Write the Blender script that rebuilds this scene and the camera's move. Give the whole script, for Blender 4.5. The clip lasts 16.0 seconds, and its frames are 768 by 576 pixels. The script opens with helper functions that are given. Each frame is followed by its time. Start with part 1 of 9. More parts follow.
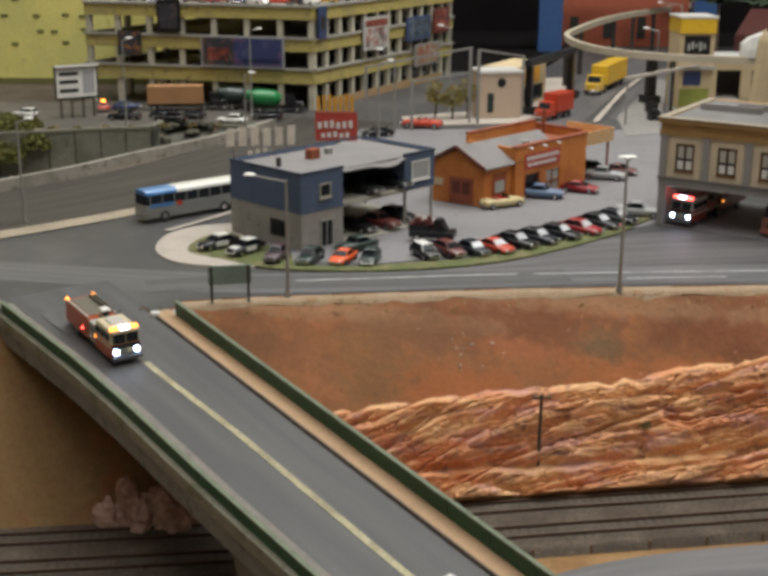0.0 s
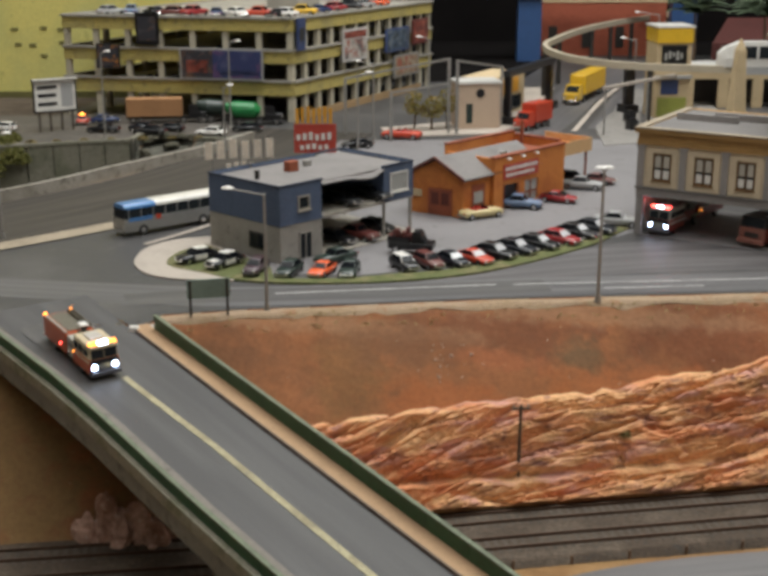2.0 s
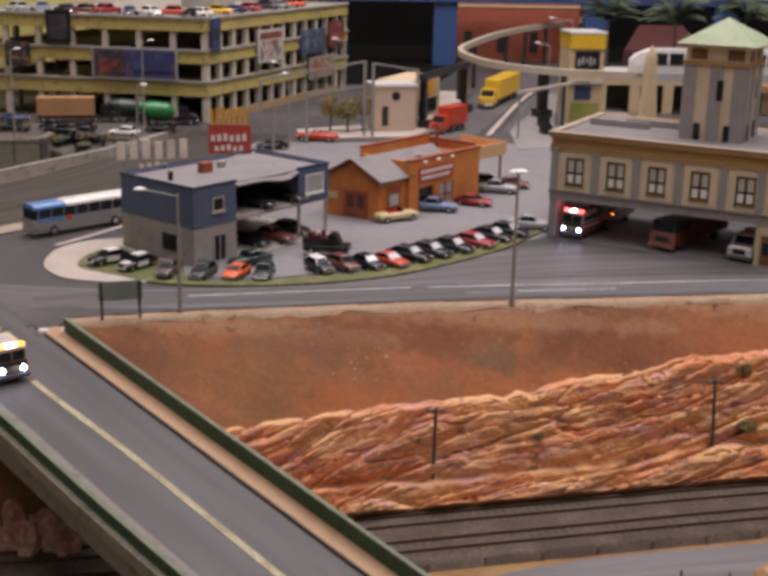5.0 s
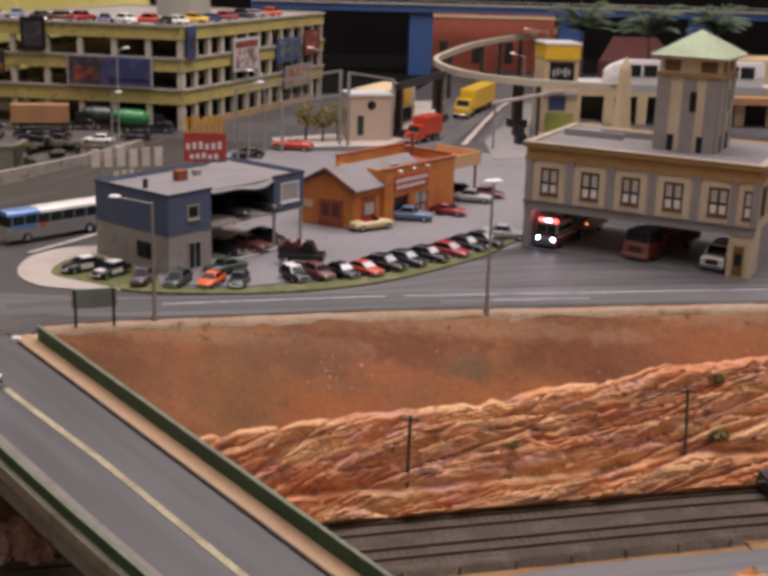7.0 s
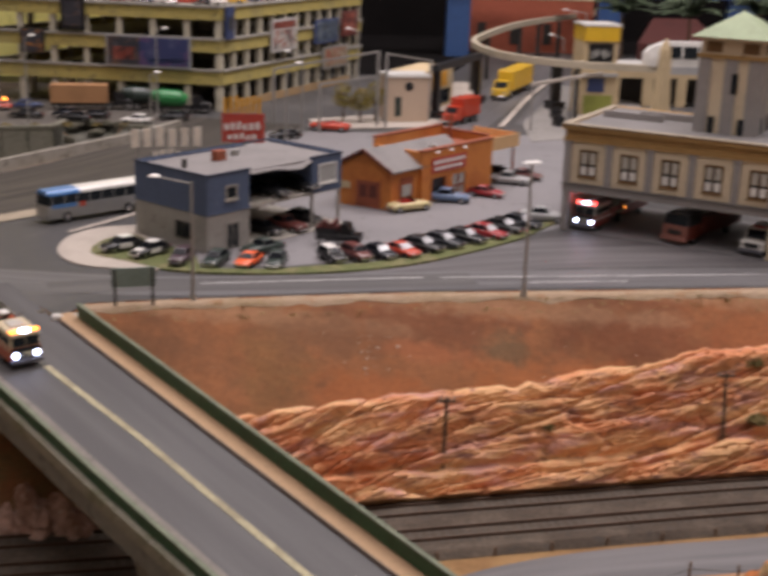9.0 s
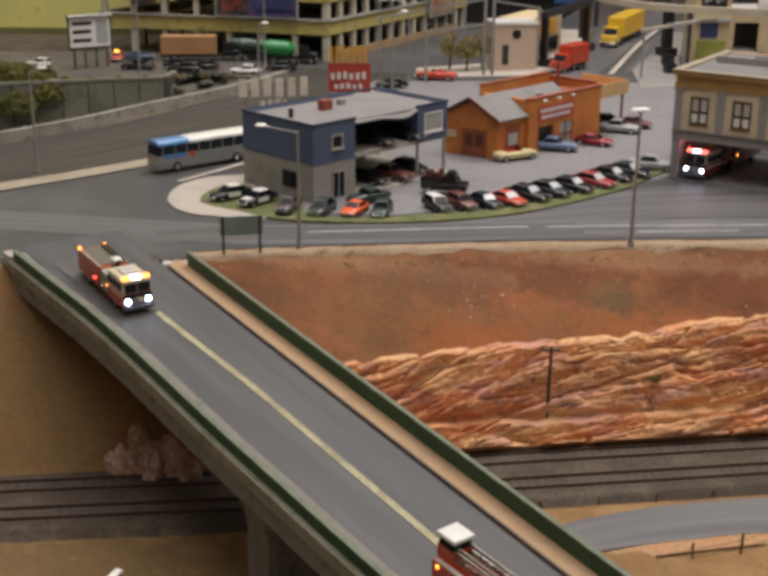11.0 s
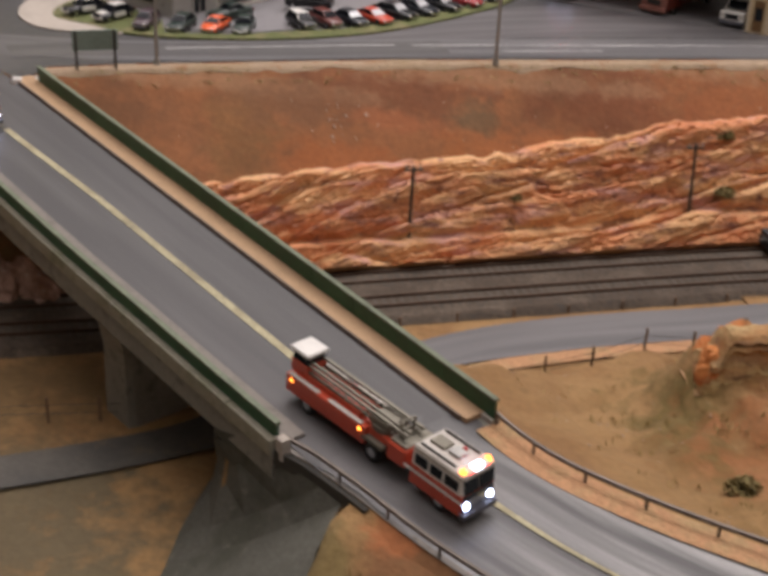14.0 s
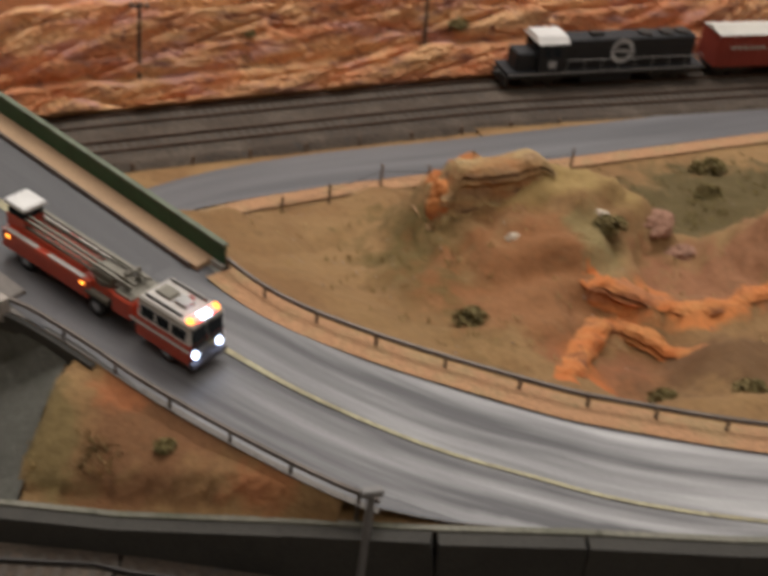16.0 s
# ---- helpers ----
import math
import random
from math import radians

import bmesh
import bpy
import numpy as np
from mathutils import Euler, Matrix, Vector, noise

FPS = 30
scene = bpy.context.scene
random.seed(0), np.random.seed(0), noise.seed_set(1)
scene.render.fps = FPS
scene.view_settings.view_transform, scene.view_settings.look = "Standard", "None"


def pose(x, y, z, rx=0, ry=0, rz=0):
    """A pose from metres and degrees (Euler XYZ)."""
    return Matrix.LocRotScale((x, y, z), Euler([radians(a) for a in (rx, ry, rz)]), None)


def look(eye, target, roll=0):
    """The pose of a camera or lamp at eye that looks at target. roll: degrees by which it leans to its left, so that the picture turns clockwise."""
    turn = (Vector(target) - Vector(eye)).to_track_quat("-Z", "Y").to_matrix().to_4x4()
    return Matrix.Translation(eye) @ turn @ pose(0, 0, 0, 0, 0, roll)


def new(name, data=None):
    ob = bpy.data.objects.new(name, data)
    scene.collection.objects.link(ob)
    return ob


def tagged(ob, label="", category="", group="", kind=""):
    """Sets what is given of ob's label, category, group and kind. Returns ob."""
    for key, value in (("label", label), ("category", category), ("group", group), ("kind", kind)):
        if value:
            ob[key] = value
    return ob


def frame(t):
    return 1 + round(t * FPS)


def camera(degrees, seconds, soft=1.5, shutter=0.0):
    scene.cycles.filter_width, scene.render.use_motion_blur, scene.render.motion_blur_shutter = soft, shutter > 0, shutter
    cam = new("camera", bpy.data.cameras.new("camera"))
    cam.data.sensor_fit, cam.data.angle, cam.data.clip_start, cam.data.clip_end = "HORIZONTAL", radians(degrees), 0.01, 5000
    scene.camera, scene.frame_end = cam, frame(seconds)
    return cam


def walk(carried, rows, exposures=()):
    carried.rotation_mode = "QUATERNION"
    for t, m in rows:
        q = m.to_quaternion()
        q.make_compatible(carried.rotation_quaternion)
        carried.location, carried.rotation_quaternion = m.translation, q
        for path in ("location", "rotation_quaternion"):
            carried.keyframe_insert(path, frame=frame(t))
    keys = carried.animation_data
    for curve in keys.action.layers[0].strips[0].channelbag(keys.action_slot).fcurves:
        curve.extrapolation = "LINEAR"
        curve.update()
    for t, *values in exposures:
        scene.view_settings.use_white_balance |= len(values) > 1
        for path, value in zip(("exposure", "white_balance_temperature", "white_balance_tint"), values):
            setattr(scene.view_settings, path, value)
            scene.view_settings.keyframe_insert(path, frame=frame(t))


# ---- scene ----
# A railway model at 1:87. All sizes below are written in metres of the prototype; K brings them to the size of the model.
K = 1 / 87.0

cam = camera(34.5, 16.0, soft=4.0, shutter=0.9)
PATH = [
    (0, (-0.0000, -0.0000, 0.3563), (-0.0029, 0.9563, 0.0639), 0.31),
    (0.5, (0.0009, -0.0005, 0.3587), (-0.0011, 0.9566, 0.0689), -0.01),
    (1, (0.0026, 0.0002, 0.3584), (0.0048, 0.9579, 0.0706), 0.07),
    (1.5, (0.0010, -0.0002, 0.3590), (0.0076, 0.9576, 0.0719), 0.13),
    (2, (0.0039, -0.0005, 0.3590), (0.0147, 0.9580, 0.0740), 0.02),
    (2.5, (0.0022, -0.0013, 0.3601), (0.0161, 0.9562, 0.0720), 0.17),
    (3, (0.0032, -0.0008, 0.3606), (0.0225, 0.9557, 0.0692), 0.39),
    (3.5, (0.0031, -0.0004, 0.3599), (0.0414, 0.9549, 0.0667), 0.67),
    (4, (0.0038, 0.0009, 0.3601), (0.0579, 0.9550, 0.0654), 0.82),
    (4.5, (0.0042, 0.0019, 0.3591), (0.0678, 0.9566, 0.0683), 1.05),
    (4.7, (0.0047, 0.0032, 0.3585), (0.0752, 0.9587, 0.0721), 1.12),
    (7, (0.0044, 0.0015, 0.3577), (0.1035, 0.9580, 0.0832), 1.82),
    (7.5, (0.0037, 0.0027, 0.3578), (0.1067, 0.9587, 0.0830), 1.82),
    (8, (0.0055, 0.0011, 0.3585), (0.1124, 0.9564, 0.0830), 1.77),
    (8.5, (0.0039, 0.0009, 0.3581), (0.1036, 0.9551, 0.0762), 1.91),
    (9, (0.0016, 0.0007, 0.3571), (0.0730, 0.9553, 0.0678), 1.82),
    (9.5, (0.0021, -0.0011, 0.3560), (0.0135, 0.9536, 0.0585), 0.83),
    (10, (-0.0007, -0.0010, 0.3575), (-0.0070, 0.9480, 0.0424), 0.59),
    (10.2, (-0.0005, -0.0017, 0.3586), (-0.0150, 0.9457, 0.0391), 0.45),
    (12.3, (0.0119, -0.0030, 0.3488), (-0.0000, 0.9265, -0.0199), 0.59),
    (12.5, (0.0124, -0.0024, 0.3487), (0.0167, 0.9217, -0.0334), 1.06),
    (13, (0.0150, -0.0017, 0.3479), (0.0447, 0.9106, -0.0604), 1.46),
    (13.5, (0.0190, -0.0005, 0.3466), (0.0776, 0.8994, -0.0857), 1.97),
    (14, (0.0186, 0.0009, 0.3449), (0.1033, 0.8888, -0.1073), 2.82),
    (14.5, (0.0238, 0.0034, 0.3430), (0.1445, 0.8739, -0.1342), 3.51),
    (15, (0.0291, 0.0047, 0.3396), (0.2052, 0.8517, -0.1619), 4.73),
    (15.5, (0.0384, 0.0056, 0.3395), (0.2625, 0.8296, -0.1809), 5.57),
    (16, (0.0428, 0.0096, 0.3445), (0.3088, 0.7994, -0.2082), 6.84),
]
LOOK = [(0.0, 0.10, 6250, -5), (2.5, 0.10, 6250, -4), (4.0, 0.06, 6400, 14), (8.5, 0.05, 6500, 14), (9.7, 0.05, 6500, 6), (12.5, 0.05, 6500, 0), (14.3, 0.0, 6500, 8), (16.0, -0.2, 6500, 2)]
walk(cam, [(t, look(eye, target, roll)) for t, eye, target, roll in PATH], LOOK)

# ---- light: a museum hall with ceiling fittings over the layout ----
world = bpy.data.worlds.new("hall_air")
scene.world = world
world.use_nodes = True
world.node_tree.nodes["Background"].inputs[0].default_value = (1.0, 0.90, 0.82, 1)
world.node_tree.nodes["Background"].inputs[1].default_value = 0.46


def area_lamp(name, x, y, z, tx, ty, tz, size, power, colour):
    data = bpy.data.lights.new(name, "AREA")
    data.shape, data.size, data.energy, data.color = "DISK", size * K, power, colour
    ob = new(name, data)
    ob.matrix_world = look(Vector((x, y, z)) * K, Vector((tx, ty, tz)) * K)
    return ob


WARM = (1.0, 0.905, 0.915)
for gx, share in ((-75, 0.45), (15, 1.0), (105, 1.0)):
    for gy, watts in ((-40, 8.0), (45, 4.0), (130, 18.0), (215, 18.5)):
        area_lamp("ceiling_lamp", gx, gy, 190, gx, gy, 0, 72, watts * share, WARM)


# ---- building helpers ----
class Shape:
    """A mesh in the making: points and faces, in prototype metres."""

    def __init__(self):
        self.v, self.f = [], []

    def add(self, vs, fs):
        n = len(self.v)
        self.v += [tuple(p) for p in vs]
        self.f += [tuple(i + n for i in face) for face in fs]
        return self

    def box(self, x0, x1, y0, y1, z0, z1):
        vs = [(x, y, z) for z in (z0, z1) for y in (y0, y1) for x in (x0, x1)]
        return self.add(vs, [(0, 2, 3, 1), (4, 5, 7, 6), (0, 1, 5, 4), (2, 6, 7, 3), (0, 4, 6, 2), (1, 3, 7, 5)])

    def chamfer(self, x0, x1, y0, y1, z0, z1, c):
        """A box with its upper and upright edges taken off."""
        def ring(a, z):
            b = max(c - a, 0) if a else c
            return [(x0 + a + b, y0 + a, z), (x1 - a - b, y0 + a, z), (x1 - a, y0 + a + b, z), (x1 - a, y1 - a - b, z),
                    (x1 - a - b, y1 - a, z), (x0 + a + b, y1 - a, z), (x0 + a, y1 - a - b, z), (x0 + a, y0 + a + b, z)]
        return self.loft([ring(0, z0), ring(0, z1 - c), ring(c * 0.7, z1)])

    def loft(self, rings, caps=True):
        n, m = len(rings[0]), len(rings)
        vs = [p for r in rings for p in r]
        fs = [(k * n + i, k * n + (i + 1) % n, (k + 1) * n + (i + 1) % n, (k + 1) * n + i) for k in range(m - 1) for i in range(n)]
        if caps:
            fs += [tuple(reversed(range(n))), tuple(range((m - 1) * n, m * n))]
        return self.add(vs, fs)

    def prism(self, poly, z0, z1):
        return self.loft([[(x, y, z0) for x, y in poly], [(x, y, z1) for x, y in poly]])

    def cyl(self, p, q, r0, r1=None, n=10, caps=True):
        r1 = r0 if r1 is None else r1
        p, q = Vector(p), Vector(q)
        d = (q - p).normalized()
        a = d.orthogonal().normalized()
        b = d.cross(a)
        ring = lambda c, r: [c + (a * math.cos(6.28318 * i / n) + b * math.sin(6.28318 * i / n)) * r for i in range(n)]
        return self.loft([ring(p, r0), ring(q, r1)], caps)

    def bar(self, p, q, w, h):
        """A square bar from p to q, w wide and h high, its top level."""
        p, q = Vector(p), Vector(q)
        s = (q - p).cross(Vector((0, 0, 1)))
        s = s.normalized() * w / 2 if s.length > 1e-6 else Vector((w / 2, 0, 0))
        u = s.cross(q - p).normalized() * h / 2
        return self.loft([[c - s - u, c + s - u, c + s + u, c - s + u] for c in (p, q)])

    def dome(self, c, rx, ry, rz, n=10, m=5):
        rings = []
        for k in range(m):
            a = 1.5708 * k / m
            rings.append([(c[0] + rx * math.cos(a) * math.cos(6.28318 * i / n), c[1] + ry * math.cos(a) * math.sin(6.28318 * i / n), c[2] + rz * math.sin(a)) for i in range(n)])
        rings.append([(c[0] + 0.02 * rx * math.cos(6.28318 * i / n), c[1] + 0.02 * ry * math.sin(6.28318 * i / n), c[2] + rz) for i in range(n)])
        return self.loft(rings)

    def turned(self, m):
        self.v = [tuple(m @ Vector(p)) for p in self.v]
        return self


def mesh_of(name, shape, material, smooth=False, uv=None):
    me = bpy.data.meshes.new(name)
    me.from_pydata([(x * K, y * K, z * K) for x, y, z in shape.v], [], shape.f)
    if smooth:
        me.polygons.foreach_set("use_smooth", [True] * len(me.polygons))
    if uv:
        layer = me.uv_layers.new(name="along")
        for loop in me.loops:
            layer.data[loop.index].uv = uv[loop.vertex_index]
    me.materials.append(material)
    me.validate()
    me.update()
    return me


def spot(x, y, z=0.0, rz=0.0, ry=0.0):
    """A pose on the layout from prototype metres and degrees."""
    return pose(x * K, y * K, z * K, 0, ry, rz)


def thing(name, label, category, at=None, group="", kind=""):
    ob = new(name)
    ob.empty_display_size = 0.01
    ob.matrix_basis = at or Matrix.Identity(4)
    return tagged(ob, label, category, group, kind)


def part(name, shape, material, parent, label="", smooth=False):
    ob = new(name, shape if isinstance(shape, bpy.types.Mesh) else mesh_of(name, shape, material, smooth))
    ob.parent = parent
    return tagged(ob, label)


def solo(name, shape, material, label, category, at=None, group="", kind="", smooth=False, uv=None):
    ob = new(name, mesh_of(name, shape, material, smooth, uv))
    ob.matrix_basis = at or Matrix.Identity(4)
    return tagged(ob, label, category, group, kind)


def lerp(table, x):
    return float(np.interp(x, [a for a, _ in table], [b for _, b in table]))


def smooth(a, b, x):
    x = min(max((x - a) / (b - a), 0.0), 1.0)
    return x * x * (3 - 2 * x)


def spline(points, step=1.5):
    """A smooth line through the points, in steps of about the given length."""
    pts = [Vector(p) for p in points]
    pts = [pts[0] * 2 - pts[1]] + pts + [pts[-1] * 2 - pts[-2]]
    out = []
    for a, b, c, d in zip(pts, pts[1:], pts[2:], pts[3:]):
        n = max(1, round((c - b).length / step))
        for i in range(n):
            t = i / n
            out.append(0.5 * (2 * b + (c - a) * t + (2 * a - 5 * b + 4 * c - d) * t * t + (3 * b - a - 3 * c + d) * t ** 3))
    return out + [pts[-2]]


def sides(path):
    """The unit vector to the right of a path, level, at each of its points."""
    out = []
    for i, p in enumerate(path):
        d = path[min(i + 1, len(path) - 1)] - path[max(i - 1, 0)]
        out.append(Vector((d.y, -d.x, 0)).normalized())
    return out


def ribbon(path, left, right, lift=0.0, cuts=1):
    """A strip along a path; the returned uv hold metres along it and across it."""
    shape, uv, far = Shape(), [], 0.0
    ss = sides(path)
    for i, (p, s) in enumerate(zip(path, ss)):
        far += (p - path[i - 1]).length if i else 0
        a, b = (left(i / (len(path) - 1)), right(i / (len(path) - 1))) if callable(left) else (left, right)
        for c in range(cuts + 1):
            o = -a + (a + b) * c / cuts
            q = p + s * o
            shape.v.append((q.x, q.y, q.z + lift))
            uv.append((far / 10, o / 10))
    n = cuts + 1
    shape.f = [(i * n + c, i * n + c + 1, (i + 1) * n + c + 1, (i + 1) * n + c) for i in range(len(path) - 1) for c in range(cuts)]
    return shape, uv


# ---- materials ----
def nodes_of(name):
    m = bpy.data.materials.new(name)
    m.use_nodes = True
    nt = m.node_tree
    return m, nt, nt.nodes["Principled BSDF"]


def link(nt, a, out, b, into):
    nt.links.new(a.outputs[out], b.inputs[into])


def surface(name, colour, rough=0.7, metal=0.0, vary=0.18, patch=0.25, grain=6.0, relief=0.25, coat=0.0, second=None, share=0.5, dirt=None, dirty=0.0):
    """A painted or mineral surface: wide patches, fine grain, a second tone in blots and dirt in specks. patch and grain: per prototype metre."""
    m, nt, bsdf = nodes_of(name)
    tc = nt.nodes.new("ShaderNodeTexCoord")
    info = nt.nodes.new("ShaderNodeObjectInfo")
    shift = nt.nodes.new("ShaderNodeVectorMath")
    shift.operation = "ADD"
    link(nt, tc, "Object", shift, 0)
    link(nt, info, "Random", shift, 1)

    def noise_at(scale, detail=4.0):
        n = nt.nodes.new("ShaderNodeTexNoise")
        n.inputs["Scale"].default_value, n.inputs["Detail"].default_value, n.inputs["Roughness"].default_value = scale / K, detail, 0.6
        link(nt, shift, 0, n, "Vector")
        return n

    wide, fine = noise_at(patch), noise_at(grain, 6.0)
    base = nt.nodes.new("ShaderNodeMix")
    base.data_type = "RGBA"
    base.inputs["A"].default_value = (*colour, 1)
    base.inputs["B"].default_value = (*(second or tuple(c * (1 - vary) for c in colour)), 1)
    ramp = nt.nodes.new("ShaderNodeMapRange")
    ramp.inputs["From Min"].default_value, ramp.inputs["From Max"].default_value = 0.62 - 0.3 * share, 0.78 - 0.3 * share
    link(nt, wide, 0, ramp, 0)
    link(nt, ramp, 0, base, "Factor")
    tone = nt.nodes.new("ShaderNodeMapRange")
    tone.inputs["From Min"].default_value, tone.inputs["From Max"].default_value = 0.3, 0.7
    tone.inputs["To Min"].default_value, tone.inputs["To Max"].default_value = 1 - vary, 1 + vary
    link(nt, fine, 0, tone, 0)
    mul = nt.nodes.new("ShaderNodeVectorMath")
    mul.operation = "SCALE"
    link(nt, base, "Result", mul, 0)
    link(nt, tone, 0, mul, "Scale")
    last, port = mul, 0
    if dirt:
        blot = noise_at(patch * 5, 8.0)
        cut = nt.nodes.new("ShaderNodeMapRange")
        cut.inputs["From Min"].default_value, cut.inputs["From Max"].default_value = 0.66 - 0.2 * dirty, 0.74 - 0.1 * dirty
        link(nt, blot, 0, cut, 0)
        over = nt.nodes.new("ShaderNodeMix")
        over.data_type = "RGBA"
        over.inputs["B"].default_value = (*dirt, 1)
        link(nt, cut, 0, over, "Factor")
        link(nt, mul, 0, over, "A")
        last, port = over, "Result"
    link(nt, last, port, bsdf, "Base Color")
    bsdf.inputs["Metallic"].default_value, bsdf.inputs["Roughness"].default_value = metal, rough
    bsdf.inputs["Coat Weight"].default_value = coat
    bsdf.inputs["Coat Roughness"].default_value = 0.12
    if relief:
        bump = nt.nodes.new("ShaderNodeBump")
        bump.inputs["Strength"].default_value, bump.inputs["Distance"].default_value = relief, 0.12 * K
        link(nt, fine, 0, bump, "Height")
        link(nt, bump, 0, bsdf, "Normal")
    return m


def terrain(name, base, second, dirt, blobs, patch=0.12, grain=2.6, relief=0.35):
    """Modelled soil: two tones in wide blots, coloured stretches of ground with frayed edges, and crumbs."""
    m, nt, bsdf = nodes_of(name)
    tc = nt.nodes.new("ShaderNodeTexCoord")

    def noise_at(scale, detail, rough=0.62):
        n = nt.nodes.new("ShaderNodeTexNoise")
        n.inputs["Scale"].default_value, n.inputs["Detail"].default_value, n.inputs["Roughness"].default_value = scale / K, detail, rough
        link(nt, tc, "Object", n, "Vector")
        return n

    def blend(a, port, colour, factor, fport=0):
        mix = nt.nodes.new("ShaderNodeMix")
        mix.data_type = "RGBA"
        mix.inputs["B"].default_value = (*colour, 1)
        if a is None:
            mix.inputs["A"].default_value = (*port, 1)
        else:
            link(nt, a, port, mix, "A")
        link(nt, factor, fport, mix, "Factor")
        return mix

    def ramp(node, lo, hi, a=0.0, b=1.0, port=0):
        r = nt.nodes.new("ShaderNodeMapRange")
        for key, value in (("From Min", lo), ("From Max", hi), ("To Min", a), ("To Max", b)):
            r.inputs[key].default_value = value
        link(nt, node, port, r, 0)
        return r

    wide, fray, fine = noise_at(patch, 5.0), noise_at(0.45, 6.0), noise_at(grain, 7.0)
    last = blend(None, base, second, ramp(wide, 0.42, 0.62))
    for x, y, rx, ry, colour, most in blobs:
        mp = nt.nodes.new("ShaderNodeMapping")
        mp.vector_type = "TEXTURE"
        mp.inputs["Location"].default_value = (x * K, y * K, 0)
        mp.inputs["Scale"].default_value = (rx * K, ry * K, 100)
        link(nt, tc, "Object", mp, "Vector")
        far = nt.nodes.new("ShaderNodeVectorMath")
        far.operation = "LENGTH"
        link(nt, mp, 0, far, 0)
        edge = nt.nodes.new("ShaderNodeMath")
        edge.operation = "MULTIPLY_ADD"
        edge.inputs[1].default_value = 2.6
        link(nt, fray, 0, edge, 0)
        nt.links.new(far.outputs["Value"], edge.inputs[2])
        last = blend(last, "Result", colour, ramp(edge, 2.35, 1.8, 0.0, most))
    spots = noise_at(1.1, 8.0, 0.7)
    last = blend(last, "Result", dirt, ramp(spots, 0.54, 0.74, 0.0, 0.5))
    pale = noise_at(2.3, 5.0, 0.7)
    last = blend(last, "Result", (0.46, 0.33, 0.20), ramp(pale, 0.66, 0.76, 0.0, 0.6))
    mul = nt.nodes.new("ShaderNodeVectorMath")
    mul.operation = "SCALE"
    link(nt, last, "Result", mul, 0)
    link(nt, ramp(fine, 0.3, 0.7, 0.87, 1.13), 0, mul, "Scale")
    link(nt, mul, 0, bsdf, "Base Color")
    bsdf.inputs["Roughness"].default_value = 0.95
    bump = nt.nodes.new("ShaderNodeBump")
    bump.inputs["Strength"].default_value, bump.inputs["Distance"].default_value = relief, 0.1 * K
    link(nt, fine, 0, bump, "Height")
    big = nt.nodes.new("ShaderNodeBump")
    big.inputs["Strength"].default_value, big.inputs["Distance"].default_value = relief * 1.1, 0.6 * K
    link(nt, noise_at(0.7, 6.0), 0, big, "Height")
    link(nt, big, 0, bump, "Normal")
    link(nt, bump, 0, bsdf, "Normal")
    return m


def strata(name, pale, red, pink, dark):
    """Bedded sandstone: tones drawn out along the beds, with dark seams and crumbs."""
    m, nt, bsdf = nodes_of(name)
    tc = nt.nodes.new("ShaderNodeTexCoord")
    mp = nt.nodes.new("ShaderNodeMapping")
    mp.inputs["Rotation"].default_value = (0, radians(9), 0)
    mp.inputs["Scale"].default_value = (0.22, 0.5, 1.0)
    link(nt, tc, "Object", mp, "Vector")

    def noise_at(scale, detail, drawn=True):
        n = nt.nodes.new("ShaderNodeTexNoise")
        n.inputs["Scale"].default_value, n.inputs["Detail"].default_value, n.inputs["Roughness"].default_value = scale / K, detail, 0.62
        link(nt, mp if drawn else tc, 0 if drawn else "Object", n, "Vector")
        return n

    def ramp(node, lo, hi, a=0.0, b=1.0):
        r = nt.nodes.new("ShaderNodeMapRange")
        for key, value in (("From Min", lo), ("From Max", hi), ("To Min", a), ("To Max", b)):
            r.inputs[key].default_value = value
        link(nt, node, 0, r, 0)
        return r

    last = None
    for colour, node, lo, hi in ((red, noise_at(0.5, 5), 0.42, 0.60), (pink, noise_at(0.9, 5), 0.52, 0.64), (dark, noise_at(1.7, 7), 0.56, 0.68), (dark, noise_at(0.6, 8, False), 0.60, 0.70)):
        mix = nt.nodes.new("ShaderNodeMix")
        mix.data_type = "RGBA"
        mix.inputs["A"].default_value, mix.inputs["B"].default_value = (*pale, 1), (*colour, 1)
        if last:
            link(nt, last, "Result", mix, "A")
        link(nt, ramp(node, lo, hi), 0, mix, "Factor")
        last = mix
    fine = noise_at(3.2, 7, False)
    mul = nt.nodes.new("ShaderNodeVectorMath")
    mul.operation = "SCALE"
    link(nt, last, "Result", mul, 0)
    link(nt, ramp(fine, 0.3, 0.7, 0.82, 1.16), 0, mul, "Scale")
    link(nt, mul, 0, bsdf, "Base Color")
    bsdf.inputs["Roughness"].default_value = 0.93
    b1, b2 = nt.nodes.new("ShaderNodeBump"), nt.nodes.new("ShaderNodeBump")
    b1.inputs["Strength"].default_value, b1.inputs["Distance"].default_value = 0.7, 0.45 * K
    b2.inputs["Strength"].default_value, b2.inputs["Distance"].default_value = 0.5, 0.13 * K
    link(nt, noise_at(2.4, 6), 0, b1, "Height")
    link(nt, b1, 0, b2, "Normal")
    link(nt, fine, 0, b2, "Height")
    link(nt, b2, 0, bsdf, "Normal")
    return m


def paint(name, colour, rough=0.35, coat=0.35):
    return surface(name, colour, rough, vary=0.08, patch=0.8, grain=9.0, relief=0.03, coat=coat)


